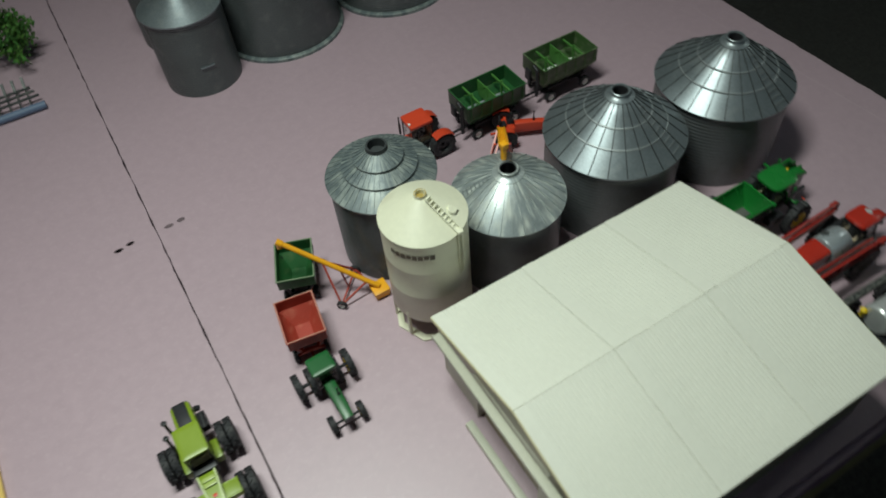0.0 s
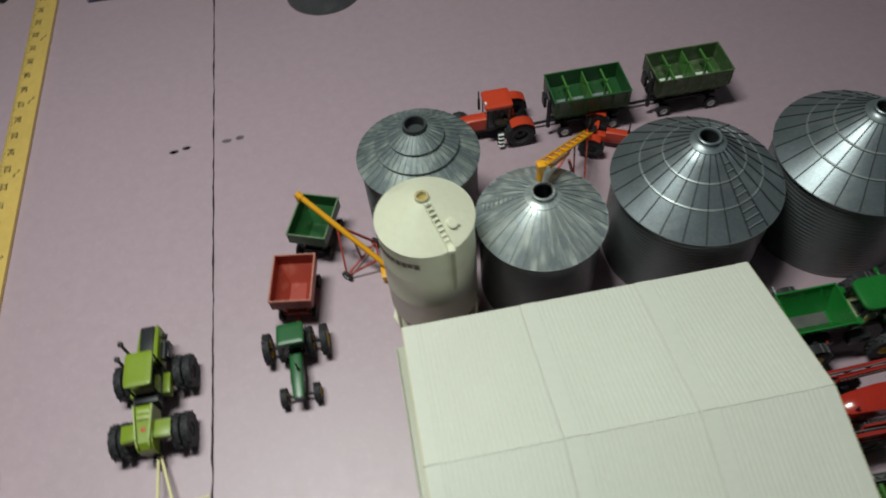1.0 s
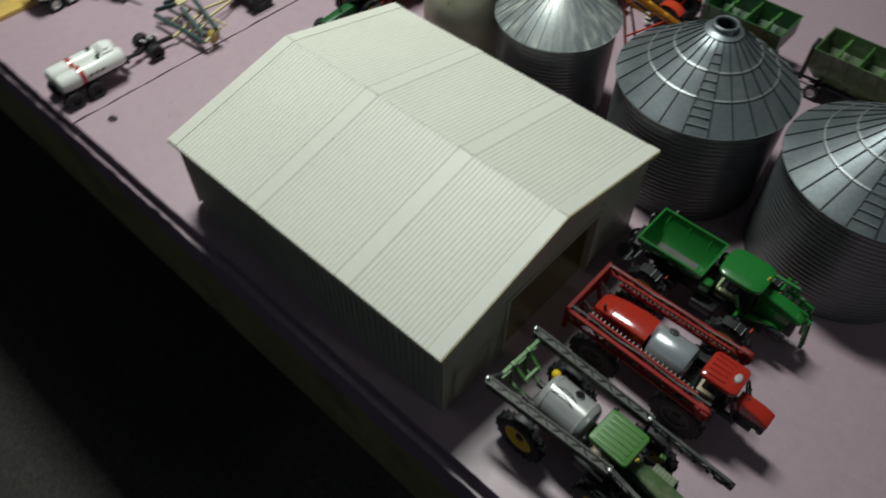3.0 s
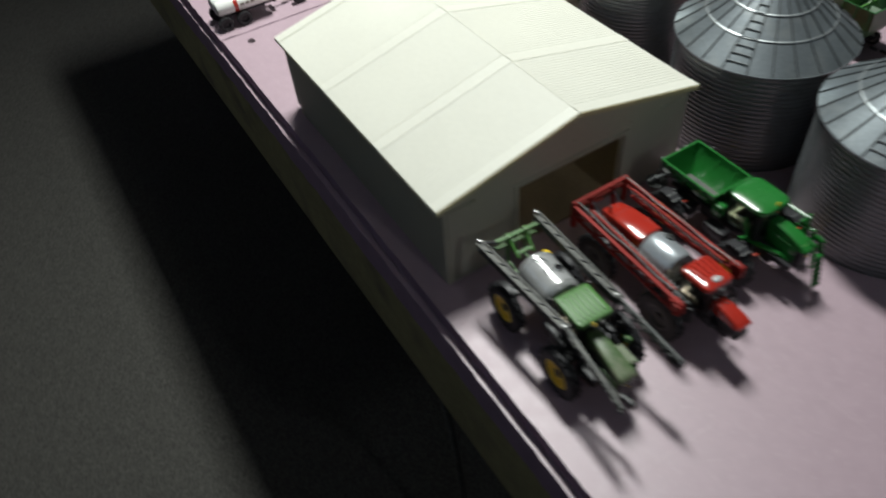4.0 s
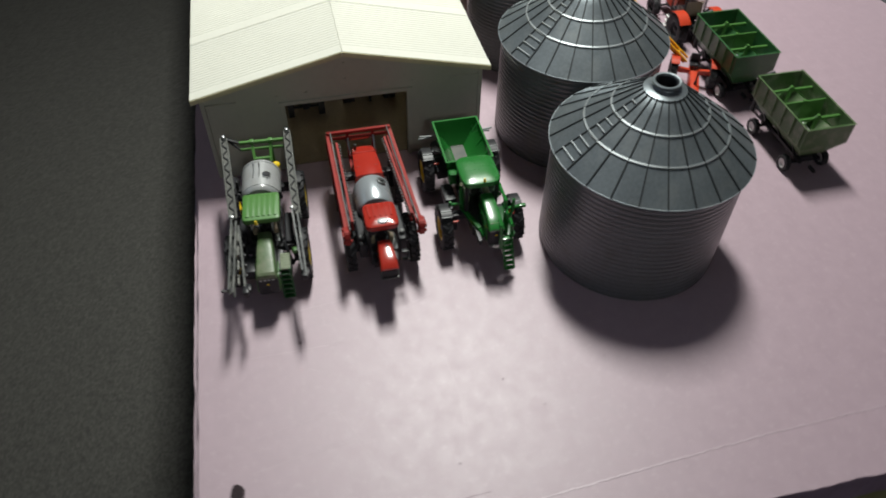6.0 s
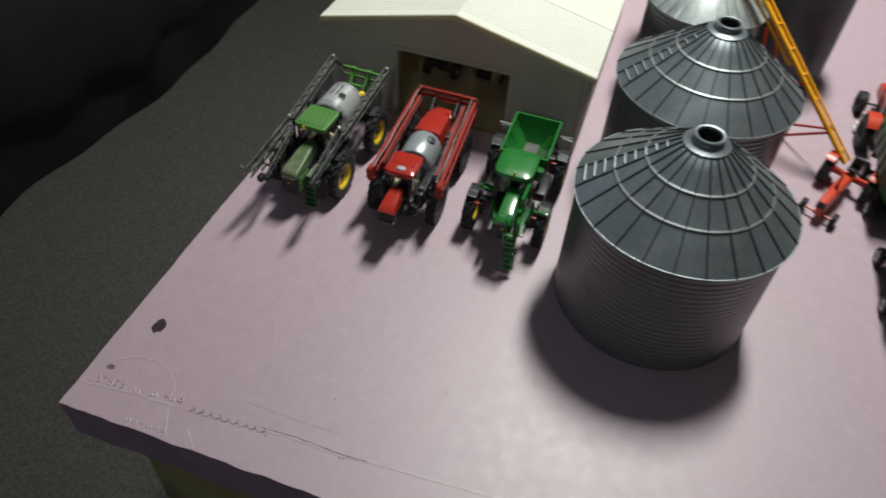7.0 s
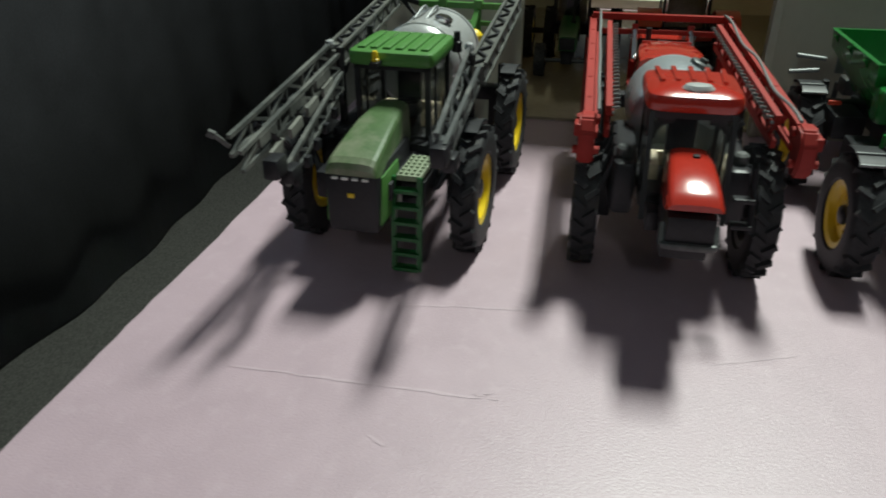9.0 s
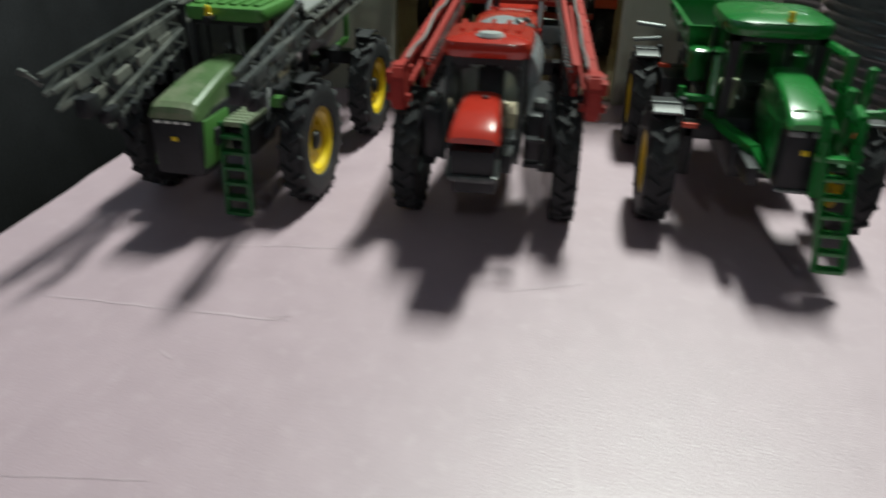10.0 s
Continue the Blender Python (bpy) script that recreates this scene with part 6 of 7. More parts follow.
def auger_wagon(label, m, paint=GREEN_WAGON):
    t = thing("seed_wagon", label, "wagon", m, "green seed wagons")
    L, W, top = 0.0780, 0.0430, 0.0520
    a, b, w = -L / 2, L / 2, W / 2
    bm = bmesh.new()

    def ring(l0, l1, w, z):
        return [Vector((l0, -w, z)), Vector((l1, -w, z)), Vector((l1, w, z)), Vector((l0, w, z))]
    out = [ring(a * 0.80, b * 0.80, w * 0.50, 0.0180), ring(a, b, w, 0.0330), ring(a, b, w, top - 0.001), ring(a - 0.0007, b + 0.0007, w + 0.0007, top)]
    inn = [ring(a + 0.0009, b - 0.0009, w - 0.0009, top), ring(a + 0.0010, b - 0.0010, w - 0.0010, 0.0335), ring(a * 0.78, b * 0.78, w * 0.46, 0.0240)]
    loft(bm, out + inn)
    part("box", bm, paint, t, "open green box with ribbed sides")
    for x in (a * 0.52, 0.0, b * 0.52):
        bm = bmesh.new()
        if x == 0.0:
            box(bm, (x, 0, 0.0395), (0.0012, W - 0.003, 0.0210), 0.0002, (1, 1))
        else:
            bar(bm, (x, -w + 0.001, 0.0470), (x, w - 0.001, 0.0470), 0.0018, 0.0022)
        bar(bm, (x, 0, 0.0250), (x, 0, 0.0510), 0.0022)
        for s in (-1, 1):
            bar(bm, (x, 0, 0.0500), (x, s * w * 0.8, 0.0370), 0.0012)
        part("divider", bm, GREEN_ROOF, t, "green cross brace inside the box")
    bm = bmesh.new()
    box(bm, (0, 0, 0.0255), (L * 0.74, W * 0.42, 0.0012))
    part("grain_floor", bm, GREY_TANK if paint is GREEN_WAGON else WHITE, t, "grey floor of the box")
    bm = bmesh.new()
    bar(bm, (0, 0, 0.0330), (0, 0, 0.0510), 0.0012)
    rib = part("rib", bm, paint, t)
    spots = [pose(a * 0.9 + i * L * 0.9 / 5, s * (w + 0.0003), 0) for s in (-1, 1) for i in range(6)]
    rib.matrix_basis = spots[0]
    for m in spots[1:]:
        again(rib, m)
    bm = bmesh.new()
    for s in (-1, 1):
        bar(bm, (a * 0.85, s * 0.0085, 0.0120), (b * 0.85, s * 0.0085, 0.0120), 0.0026)
        for x in (a * 0.6, 0, b * 0.6):
            bar(bm, (x, s * 0.0085, 0.0120), (x, s * w * 0.8, 0.0300), 0.0018)
    for x in (a * 0.66, b * 0.66):
        bar(bm, (x, -0.0160, 0.0070), (x, 0.0160, 0.0070), 0.0022)
        box(bm, (x, 0, 0.0098), (0.004, 0.020, 0.004), 0.0004)
    bar(bm, (b * 0.66, 0, 0.0080), (b + 0.0250, 0, 0.0065), 0.0022)
    bar(bm, (a * 0.9, 0, 0.0080), (a - 0.004, 0, 0.0080), 0.0022)
    part("running_gear", bm, BLACK, t)
    for x in (a * 0.66, b * 0.66):
        for s in (-1, 1):
            wheel(t, x, s * 0.0180, 0.0072, 0.0050, WHITE, lugs=10)
    bm = bmesh.new()
    cyl(bm, (b + 0.0030, 0.012, 0.0120), (b + 0.0030, 0.012, 0.0480), 0.0022, n=12)
    cyl(bm, (b + 0.0030, 0.012, 0.0480), (b + 0.0030, 0.004, 0.0510), 0.0020, n=12)
    box(bm, (b + 0.0030, -0.006, 0.0330), (0.003, 0.010, 0.014), 0.0005)
    part("unloading_auger", bm, BLACK, t)
    return t


auger_wagon("large dark green toy wagon hitched to the red tractor", pose(-0.0480, 0.4900, 0, 0, 0, 180))
auger_wagon("large green toy wagon at the tail of the train", pose(0.0600, 0.4945, 0, 0, 0, 180), GREEN_OLD)


# ---- grain augers ----
def tube_auger():
    tip, foot = Vector((-0.3445, 0.3985, 0.0660)), Vector((-0.2760, 0.3390, 0.0120))
    t = thing("grain_auger", "yellow toy grain auger on a red wheeled frame", "auger", pose(-0.3000, 0.3600, 0), "augers")
    o = Vector((-0.3000, 0.3600, 0))
    tip, foot = tip - o, foot - o
    d = (foot - tip).normalized()
    bm = bmesh.new()
    cyl(bm, tip, foot, 0.0026, n=16)
    cyl(bm, tip - d * 0.002, tip + d * 0.004, 0.0034, n=16)
    cyl(bm, tip, tip + Vector((0, 0, -0.007)), 0.0027, 0.0030, n=14)
    part("tube", bm, AMBER, t, "amber yellow tube with spout")
    bm = bmesh.new()
    box(bm, (foot.x, foot.y, 0.0060), (0.014, 0.014, 0.010), 0.001, (1.2, 1.2))
    part("hopper", bm, AMBER, t)
    w1, w2 = Vector((-0.3156, 0.3437, 0.0052)) - o, Vector((-0.2850, 0.3760, 0.0052)) - o
    hang = tip.lerp(foot, 0.42)
    low = tip.lerp(foot, 0.88)
    bm = bmesh.new()
    bar(bm, w1, w2, 0.0016)
    for w in (w1, w2):
        bar(bm, w, hang, 0.0018)
        bar(bm, w, low, 0.0016)
    bar(bm, (w1 + w2) / 2, tip.lerp(foot, 0.6), 0.0014)
    part("undercarriage", bm, RED_WAGON, t, "red tubular frame")
    for w in (w1, w2):
        wh = wheel(t, w.x, w.y, 0.0052, 0.0034, WHITE, lugs=10)
        wh.rotation_euler = (0, 0, math.atan2((w2 - w1).y, (w2 - w1).x) - math.pi / 2)
    return t


def lattice_auger():
    o = Vector((-0.0960, 0.3880, 0))
    t = thing("grain_auger", "yellow toy grain elevator on a red frame by the bins", "auger", pose(o.x, o.y, 0), "augers")
    hi, lo = Vector((-0.1480, 0.3105, 0.1500)) - o, Vector((-0.0560, 0.4500, 0.0220)) - o
    d = (hi - lo).normalized()
    side = d.cross(Vector((0, 0, 1))).normalized()
    up = side.cross(d).normalized()
    if up.z < 0:
        up = -up
    bm = bmesh.new()
    cyl(bm, lo - up * 0.003, hi - up * 0.003, 0.0012, n=10)
    for s in (-1, 1):
        bar(bm, lo + side * s * 0.0038 + up * 0.001, hi + side * s * 0.0038 + up * 0.001, 0.0016)
    for i in range(9):
        p = lo.lerp(hi, (i + 0.5) / 9) + up * 0.001
        bar(bm, p - side * 0.0038, p + side * 0.0038, 0.0013)
    bar(bm, lo - up * 0.0008, hi - up * 0.0008, 0.0050, 0.0008)
    part("elevator", bm, AMBER, t, "amber trough with rungs")
    bm = bmesh.new()
    box(bm, tuple(hi), (0.0065, 0.0065, 0.0055), 0.0010)
    cyl(bm, hi, hi + Vector((-0.0010, -0.0015, -0.0140)), 0.0029, 0.0026, n=16)
    part("spout", bm, AMBER, t)
    bm = bmesh.new()
    p, q = lo.lerp(hi, 0.45), lo.lerp(hi, 0.80)
    bar(bm, p - up * 0.008, q - up * 0.008, 0.0018)
    bar(bm, p - up * 0.008, p - up * 0.001, 0.0018)
    bar(bm, q - up * 0.008, q - up * 0.001, 0.0018)
    part("brace", bm, AMBER, t)
    w1, w2 = Vector((-0.0840, 0.3730, 0.0055)) - o, Vector((-0.1180, 0.3960, 0.0055)) - o
    top = lo.lerp(hi, 0.62) - up * 0.006
    bm = bmesh.new()
    bar(bm, w1, w2, 0.0018)
    for w in (w1, w2):
        bar(bm, w, top + (w - (w1 + w2) / 2) * 0.35, 0.0020)
        bar(bm, w, lo.lerp(hi, 0.14) + (w - (w1 + w2) / 2) * 0.2, 0.0018)
        bar(bm, w.lerp(top, 0.45), lo.lerp(hi, 0.35), 0.0014)
    part("undercarriage", bm, ORANGE_RED, t, "orange-red frame")
    for w in (w1, w2):
        wh = wheel(t, w.x, w.y, 0.0055, 0.0036, BOOM_GREY, lugs=10)
        wh.rotation_euler = (0, 0, math.atan2((w2 - w1).y, (w2 - w1).x) - math.pi / 2)
    return t


tube_auger()
lattice_auger()


# ---- implements on the second board ----
def folding_cultivator():
    o = Vector((-0.4720, 0.1420, 0))
    t = thing("cultivator", "toy folding cultivator with teal beams and cream frame bars", "cultivator", pose(o.x, o.y, 0))

    def bars(name, mat, rows, label=""):
        for a, b, w in rows:
            bm = bmesh.new()
            bar(bm, Vector(a) - o, Vector(b) - o, w)
            part(name, bm, mat, t, label)
    bars("beam", TEAL, (((-0.5173, 0.1414, 0.0160), (-0.4912, 0.1561, 0.0290), 0.0034),
                        ((-0.4836, 0.1577, 0.0280), (-0.4340, 0.1474, 0.0220), 0.0038),
                        ((-0.4829, 0.1415, 0.0260), (-0.4388, 0.1353, 0.0180), 0.0038),
                        ((-0.5158, 0.1298, 0.0140), (-0.4898, 0.1434, 0.0270), 0.0036),
                        ((-0.5120, 0.1254, 0.0125), (-0.4365, 0.1325, 0.0125), 0.0034),
                        ((-0.5126, 0.1418, 0.0110), (-0.4492, 0.1489, 0.0110), 0.0026)), "dark teal beam")
    bars("frame_bar", CREAM, (((-0.4810, 0.2056, 0.0105), (-0.4775, 0.1622, 0.0170), 0.0021),
                              ((-0.4799, 0.2057, 0.0105), (-0.4637, 0.1514, 0.0150), 0.0021),
                              ((-0.5001, 0.1524, 0.0180), (-0.4711, 0.1555, 0.0180), 0.0018),
                              ((-0.4554, 0.1579, 0.0180), (-0.4376, 0.1599, 0.0180), 0.0018),
                              ((-0.4903, 0.1317, 0.0120), (-0.4852, 0.1520, 0.0180), 0.0018),
                              ((-0.4733, 0.1331, 0.0120), (-0.4711, 0.1543, 0.0180), 0.0020),
                              ((-0.4628, 0.1326, 0.0120), (-0.4640, 0.1547, 0.0180), 0.0020),
                              ((-0.4569, 0.1356, 0.0120), (-0.4556, 0.1506, 0.0170), 0.0018),
                              ((-0.4356, 0.1334, 0.0130), (-0.4361, 0.1531, 0.0200), 0.0028),
                              ((-0.4711, 0.1191, 0.0090), (-0.4750, 0.1548, 0.0160), 0.0026)), "cream bar")
    bm = bmesh.new()
    m = pose(-0.4861 - o.x, 0.1498 - o.y, 0.0310, 12, 8, -12)
    box(bm, (0, 0, 0), (0.0085, 0.0190, 0.0014), 0.0003, (1, 1), m)
    part("hinge_plate", bm, CREAM, t)
    bm = bmesh.new()
    lathe(bm, [(0, -0.0030), (0.0058, -0.0030), (0.0064, 0.0000), (0.0058, 0.0030), (0, 0.0030)], 20, pose(-0.4377 - o.x, 0.1442 - o.y, 0.0140, 0, 90, 10))
    part("hub", bm, OCHRE, t, "ochre end wheel")
    bm = bmesh.new()
    for x in (0.0, 0.030):
        bar(bm, (x - 0.014, -0.004, 0.0110), (x - 0.014, -0.004, 0.0006), 0.0016)
        box(bm, (x - 0.014, -0.004, 0.0006), (0.0050, 0.0030, 0.0010), 0.0002)
    part("stand", bm, BLACK, t)
    return t


folding_cultivator()


def transport_axle():
    o = Vector((-0.4765, 0.0930, 0))
    t = thing("transport_dolly", "black toy wheeled dolly linking cultivator and tank trailer", "dolly", pose(o.x, o.y, 0))
    bm = bmesh.new()
    bar(bm, (-0.0150, 0, 0.0085), (0.0150, 0, 0.0085), 0.0030)
    bar(bm, (0, -0.016, 0.0100), (0.0030, 0.0270, 0.0085), 0.0032)
    box(bm, (0, 0.003, 0.0140), (0.0050, 0.0140, 0.0050), 0.0006)
    part("frame", bm, BLACK, t)
    bm = bmesh.new()
    for y in (-0.004, 0.003, 0.009):
        bar(bm, (-0.0030, y, 0.0172), (0.0030, y + 0.002, 0.0172), 0.0012)
    part("clip", bm, WHITE, t)
    for s in (-1, 1):
        wheel(t, s * 0.0125, 0, 0.0085, 0.0080, BLACK, lugs=12).rotation_euler = (0, 0, math.pi / 2)
    return t


transport_axle()


def tank_trailer(label, m, tanks, length, r, red):
    t = thing("tank_trailer", label, "tank trailer", m, "tank trailers")
    zc = 0.0240
    for y in tanks:
        bm = bmesh.new()
        h = length / 2
        lathe(bm, [(0, -h), (r * .5, -h * .985), (r * .85, -h * .94), (r, -h * .86), (r, h * .86), (r * .85, h * .94), (r * .5, h * .985), (0, h)], 28, pose(0, y, zc, 0, 90))
        tank = part("tank", bm, WHITE, t, "white pressure tank")
        bm = bmesh.new()
        lathe(bm, [(0.0022, 0), (0.0022, 0.0022), (0.0010, 0.0030), (0, 0.0030)], 12, pose(h * 0.3, y, zc + r - 0.0004))
        link_bm("valve", bm, BLACK if red else WHITE, tank)
        if red:
            bm = bmesh.new()
            lathe(bm, [(r + 0.0002, -0.0022), (r + 0.0005, -0.0022), (r + 0.0005, 0.0022), (r + 0.0002, 0.0022)], 24, pose(-h * 0.32, y, zc, 0, 90))
            link_bm("band", bm, RED, tank)
            bm = bmesh.new()
            for k in range(3):
                a = math.radians(-20)
                box(bm, (-0.004 + k * 0.006, y + (1 if y > 0 else -1) * (r + 0.0001), zc + 0.001), (0.0042, 0.0006, 0.0022))
            link_bm("lettering", bm, BROWN_INK, tank)
    if red:
        bm = bmesh.new()
        box(bm, (0.0207, 0.0000, zc + r + 0.0022), (0.0075, 0.0150, 0.0040), 0.0008, (0.8, 0.9))
        box(bm, (0.0207, 0.0000, zc + r + 0.0006), (0.0110, 0.0190, 0.0024), 0.0006)
        part("saddle_box", bm, WHITE, t, "white box across both tanks")
    bm = bmesh.new()
    w = max(abs(y) for y in tanks)
    for s in (-1, 1):
        bar(bm, (-length * .45, s * 0.006, 0.0125), (length * .5, s * 0.006, 0.0125), 0.0026)
    for x in (-length * .3, length * .3):
        box(bm, (x, 0, 0.0150), (0.0030, 2 * w + r, 0.0050), 0.0004)
    bar(bm, (length * .45, 0, 0.0120), (length * .5 + 0.020, 0, 0.0095), 0.0026)
    box(bm, (length * .5 + 0.001, 0, 0.0140), (0.0040, 0.0180, 0.0060), 0.0006)
    for x in (-length * .40, -length * .08):
        bar(bm, (x, -0.014, 0.0085), (x, 0.014, 0.0085), 0.0020)
    part("frame", bm, BLACK, t)
    for x in (-length * .40, -length * .08):
        for s in (-1, 1):
            wheel(t, x, s * 0.0155, 0.0085, 0.0070, BLACK, lugs=12)
    return t


tank_trailer("white twin-tank toy nurse trailer with red bands", pose(-0.4730, 0.0290, 0, 0, 0, 90), (-0.0085, 0.0085), 0.0680, 0.0083, True)
tank_trailer("white single-tank toy trailer standing on the second board", pose(-0.6040, 0.1250, 0, 0, 0, 12), (0.0,), 0.0600, 0.0100, False)


def box_trailer():
    t = thing("semi_trailer", "white toy semi trailer with a teal stripe and tan tarpaulin edge", "trailer", pose(-0.6270, 0.1380, 0, 0, 0, 92))
    L, W = 0.1660, 0.0300
    bm = bmesh.new()
    prism(bm, [(-L / 2, 0.0190), (-L / 2 * .72, 0.0120), (L / 2 * .72, 0.0120), (L / 2, 0.0190), (L / 2, 0.0400), (-L / 2, 0.0400)], -W / 2, W / 2)
    part("body", bm, WHITE, t, "white hopper body")
    for s in (-1, 1):
        bm = bmesh.new()
        box(bm, (0, s * (W / 2 + 0.0002), 0.0330), (L * 0.98, 0.0005, 0.0058))
        part("stripe", bm, TEAL_STRIPE, t, "teal green stripe")
    bm = bmesh.new()
    for i in range(12):
        a0, a1 = math.pi * i / 12, math.pi * (i + 1) / 12
        p = [(W / 2 * math.cos(a), 0.0400 + 0.0055 * math.sin(a)) for a in (a0, a1)]
        bm.faces.new([bm.verts.new(v) for v in ((-L / 2, p[0][0], p[0][1]), (L / 2, p[0][0], p[0][1]), (L / 2, p[1][0], p[1][1]), (-L / 2, p[1][0], p[1][1]))])
    for x in (-L / 2, L / 2):
        bm.faces.new([bm.verts.new((x, W / 2 * math.cos(math.pi * i / 12), 0.0400 + 0.0055 * math.sin(math.pi * i / 12))) for i in range(13)])
    part("tarpaulin", bm, PLASTIC_WHITE, t)
    bm = bmesh.new()
    for s in (-1, 1):
        bar(bm, (-L / 2, s * 0.008, 0.0110), (L / 2, s * 0.008, 0.0110), 0.0022)
    for x in (-0.070, -0.052):
        bar(bm, (x, -0.0120, 0.0075), (x, 0.0120, 0.0075), 0.0020)
        box(bm, (x, 0, 0.0095), (0.003, 0.017, 0.004), 0.0003)
    for s in (-1, 1):
        bar(bm, (0.045, s * 0.008, 0.0110), (0.045, s * 0.009, 0.0005), 0.0022)
    part("chassis", bm, BLACK, t)
    for x in (-0.070, -0.052):
        for s in (-1, 1):
            wheel(t, x, s * 0.0130, 0.0078, 0.0055, WHITE, lugs=12)
    return t


box_trailer()


def harrow():
    o = Vector((-0.5450, 0.8720, 0))
    t = thing("tillage_tool", "grey toy tillage tool with a faded blue roller bar", "tillage tool", pose(o.x, o.y, 0))
    cylpart("roller", t, BLUE, (-0.060, -0.0230, 0.0060), (0.0490, -0.0260, 0.0060), 0.0052, n=14, label="faded blue roller bar")
    for y, z in ((-0.006, 0.0100), (0.006, 0.0100), (0.018, 0.0095)):
        bm = bmesh.new()
        bar(bm, (-0.060, y, z), (0.0440 - y * 0.3, y, z), 0.0026)
        part("beam", bm, BOOM_GREY, t)
    for i in range(8):
        x = -0.055 + i * 0.0125
        bm = bmesh.new()
        bar(bm, (x, -0.0230, 0.0080), (x, 0.0200, 0.0090), 0.0016)
        bar(bm, (x, 0.0180, 0.0090), (x + 0.002, 0.0300, 0.0200), 0.0034, 0.0024)
        bar(bm, (x, 0.0060, 0.0090), (x, 0.0080, 0.0004), 0.0014)
        part("shank", bm, BOOM_GREY, t)
    return t


harrow()


def toy_tree(x, y, h, spread, seed):
    t = thing("model_tree", "small green foam-leaf model tree", "tree", pose(x, y, 0))
    rnd = random.Random(seed)
    bm = bmesh.new()
    cyl(bm, (0, 0, 0), (0.001, 0, h * 0.45), 0.0032, 0.0020, n=10)
    cyl(bm, (0.001, 0, h * 0.45), (0, 0.001, h * 0.92), 0.0020, 0.0005, n=8)
    tips = []
    for i in range(14):
        a = rnd.uniform(0, 6.28)
        z0 = h * rnd.uniform(0.12, 0.75)
        l = spread * rnd.uniform(0.6, 1.0) * (1.1 - z0 / h)
        tip = Vector((l * math.cos(a), l * math.sin(a), z0 + h * rnd.uniform(0.05, 0.22)))
        cyl(bm, (0, 0, z0), tip, 0.0011, 0.0004, n=6)
        tips.append((Vector((0, 0, z0)), tip))
    part("trunk", bm, BARK, t)
    bm = bmesh.new()
    for i in range(1500):
        p, q = rnd.choice(tips)
        c = p.lerp(q, rnd.uniform(0.35, 1.08)) + Vector((rnd.gauss(0, 1), rnd.gauss(0, 1), rnd.gauss(0, 1))) * spread * 0.13
        m = Matrix.Translation(c) @ Euler((rnd.uniform(0, 6), rnd.uniform(0, 6), rnd.uniform(0, 6))).to_matrix().to_4x4()
        s = rnd.uniform(0.0016, 0.0036)
        vs = [bm.verts.new(m @ Vector(v) * 1.0) for v in ((-s, -s * .6, 0), (s, -s * .5, s * .3), (s * .8, s * .7, 0), (-s * .7, s * .6, s * .4))]
        bm.faces.new((vs[0], vs[1], vs[2]))
        bm.faces.new((vs[0], vs[2], vs[3]))
    tagged(part("crown", bm, LEAF, t, "ragged crown of green foam leaves"), kind="stuff")
    return t


toy_tree(-0.5050, 0.9750, 0.1000, 0.0480, 5)
toy_tree(-0.5750, 1.0300, 0.1050, 0.0480, 8)


def yellow_machine():
    t = thing("loader", "small yellow toy machine with black tyres beside the ruler", "loader", pose(-0.7400, 0.8750, 0, 0, 0, 60))
    for x in (0.018, -0.018):
        for s in (-1, 1):
            wheel(t, x, s * 0.0150, 0.0110, 0.0080, YELLOW, lugs=12)
    boxpart("body", t, YELLOW, (0, 0, 0.0190), (0.0480, 0.0180, 0.0120), 0.0020, (0.85, 0.9))
    boxpart("cab", t, BLACK, (-0.004, 0, 0.0310), (0.0160, 0.0150, 0.0140), 0.0015, (0.85, 0.9))
    boxpart("cab_roof", t, YELLOW, (-0.004, 0, 0.0387), (0.0170, 0.0160, 0.0020), 0.0006)
    return t


yellow_machine()


# ---- the yardstick ----
def glyphs(name, text, size, m, mat, parent):
    cu = bpy.data.curves.new("digits", "FONT")
    cu.body, cu.size, cu.align_x, cu.align_y, cu.extrude = text, size, "CENTER", "CENTER", 0.00008
    cu.offset = size * 0.018
    tmp = new("digits_source", cu)
    bpy.context.view_layer.update()
    me = bpy.data.meshes.new_from_object(tmp.evaluated_get(bpy.context.evaluated_depsgraph_get()))
    bpy.data.objects.remove(tmp)
    me.materials.clear()
    me.materials.append(mat)
    ob = new(name, me)
    ob.parent, ob.matrix_basis = parent, m
    return ob


def yardstick():
    IN = 0.0254
    t = thing("yardstick", "varnished wooden yardstick with black inch marks on the board", "ruler", pose(-0.6500, -0.0200, 0.0003, 0, 0, 0.6))
    bm = bmesh.new()
    box(bm, (0, 18 * IN, 0.0025), (0.0280, 36 * IN + 0.004, 0.0050), 0.0006)
    part("stick", bm, WOOD, t)
    bm = bmesh.new()
    for i in range(36 * 8 + 1):
        w = 0.0075 if i % 8 == 0 else 0.0055 if i % 4 == 0 else 0.0040 if i % 2 == 0 else 0.0028
        box(bm, (-0.0138 + w / 2, i * IN / 8, 0.00505), (w, 0.00050, 0.0001))
    tagged(part("scale_marks", bm, INK, t, "fine black inch graduations"), kind="stuff")
    for i in range(12, 36):
        glyphs("numeral", str(i), 0.0098, pose(-0.0040, i * IN - 0.0048, 0.00508, 0, 0, 90), INK, t)
    for k in range(3, 8):
        bm = bmesh.new()
        y = k * 4.5 * IN
        bar(bm, (0.0035, y - 0.002, 0.0051), (0.0080, y + 0.002, 0.0051), 0.0007, 0.0001)
        box(bm, (0.0040, y - 0.004, 0.00508), (0.0022, 0.0022, 0.0001))
        box(bm, (0.0085, y + 0.003, 0.00508), (0.0022, 0.0022, 0.0001))
        part("fraction_mark", bm, INK, t)
    return t


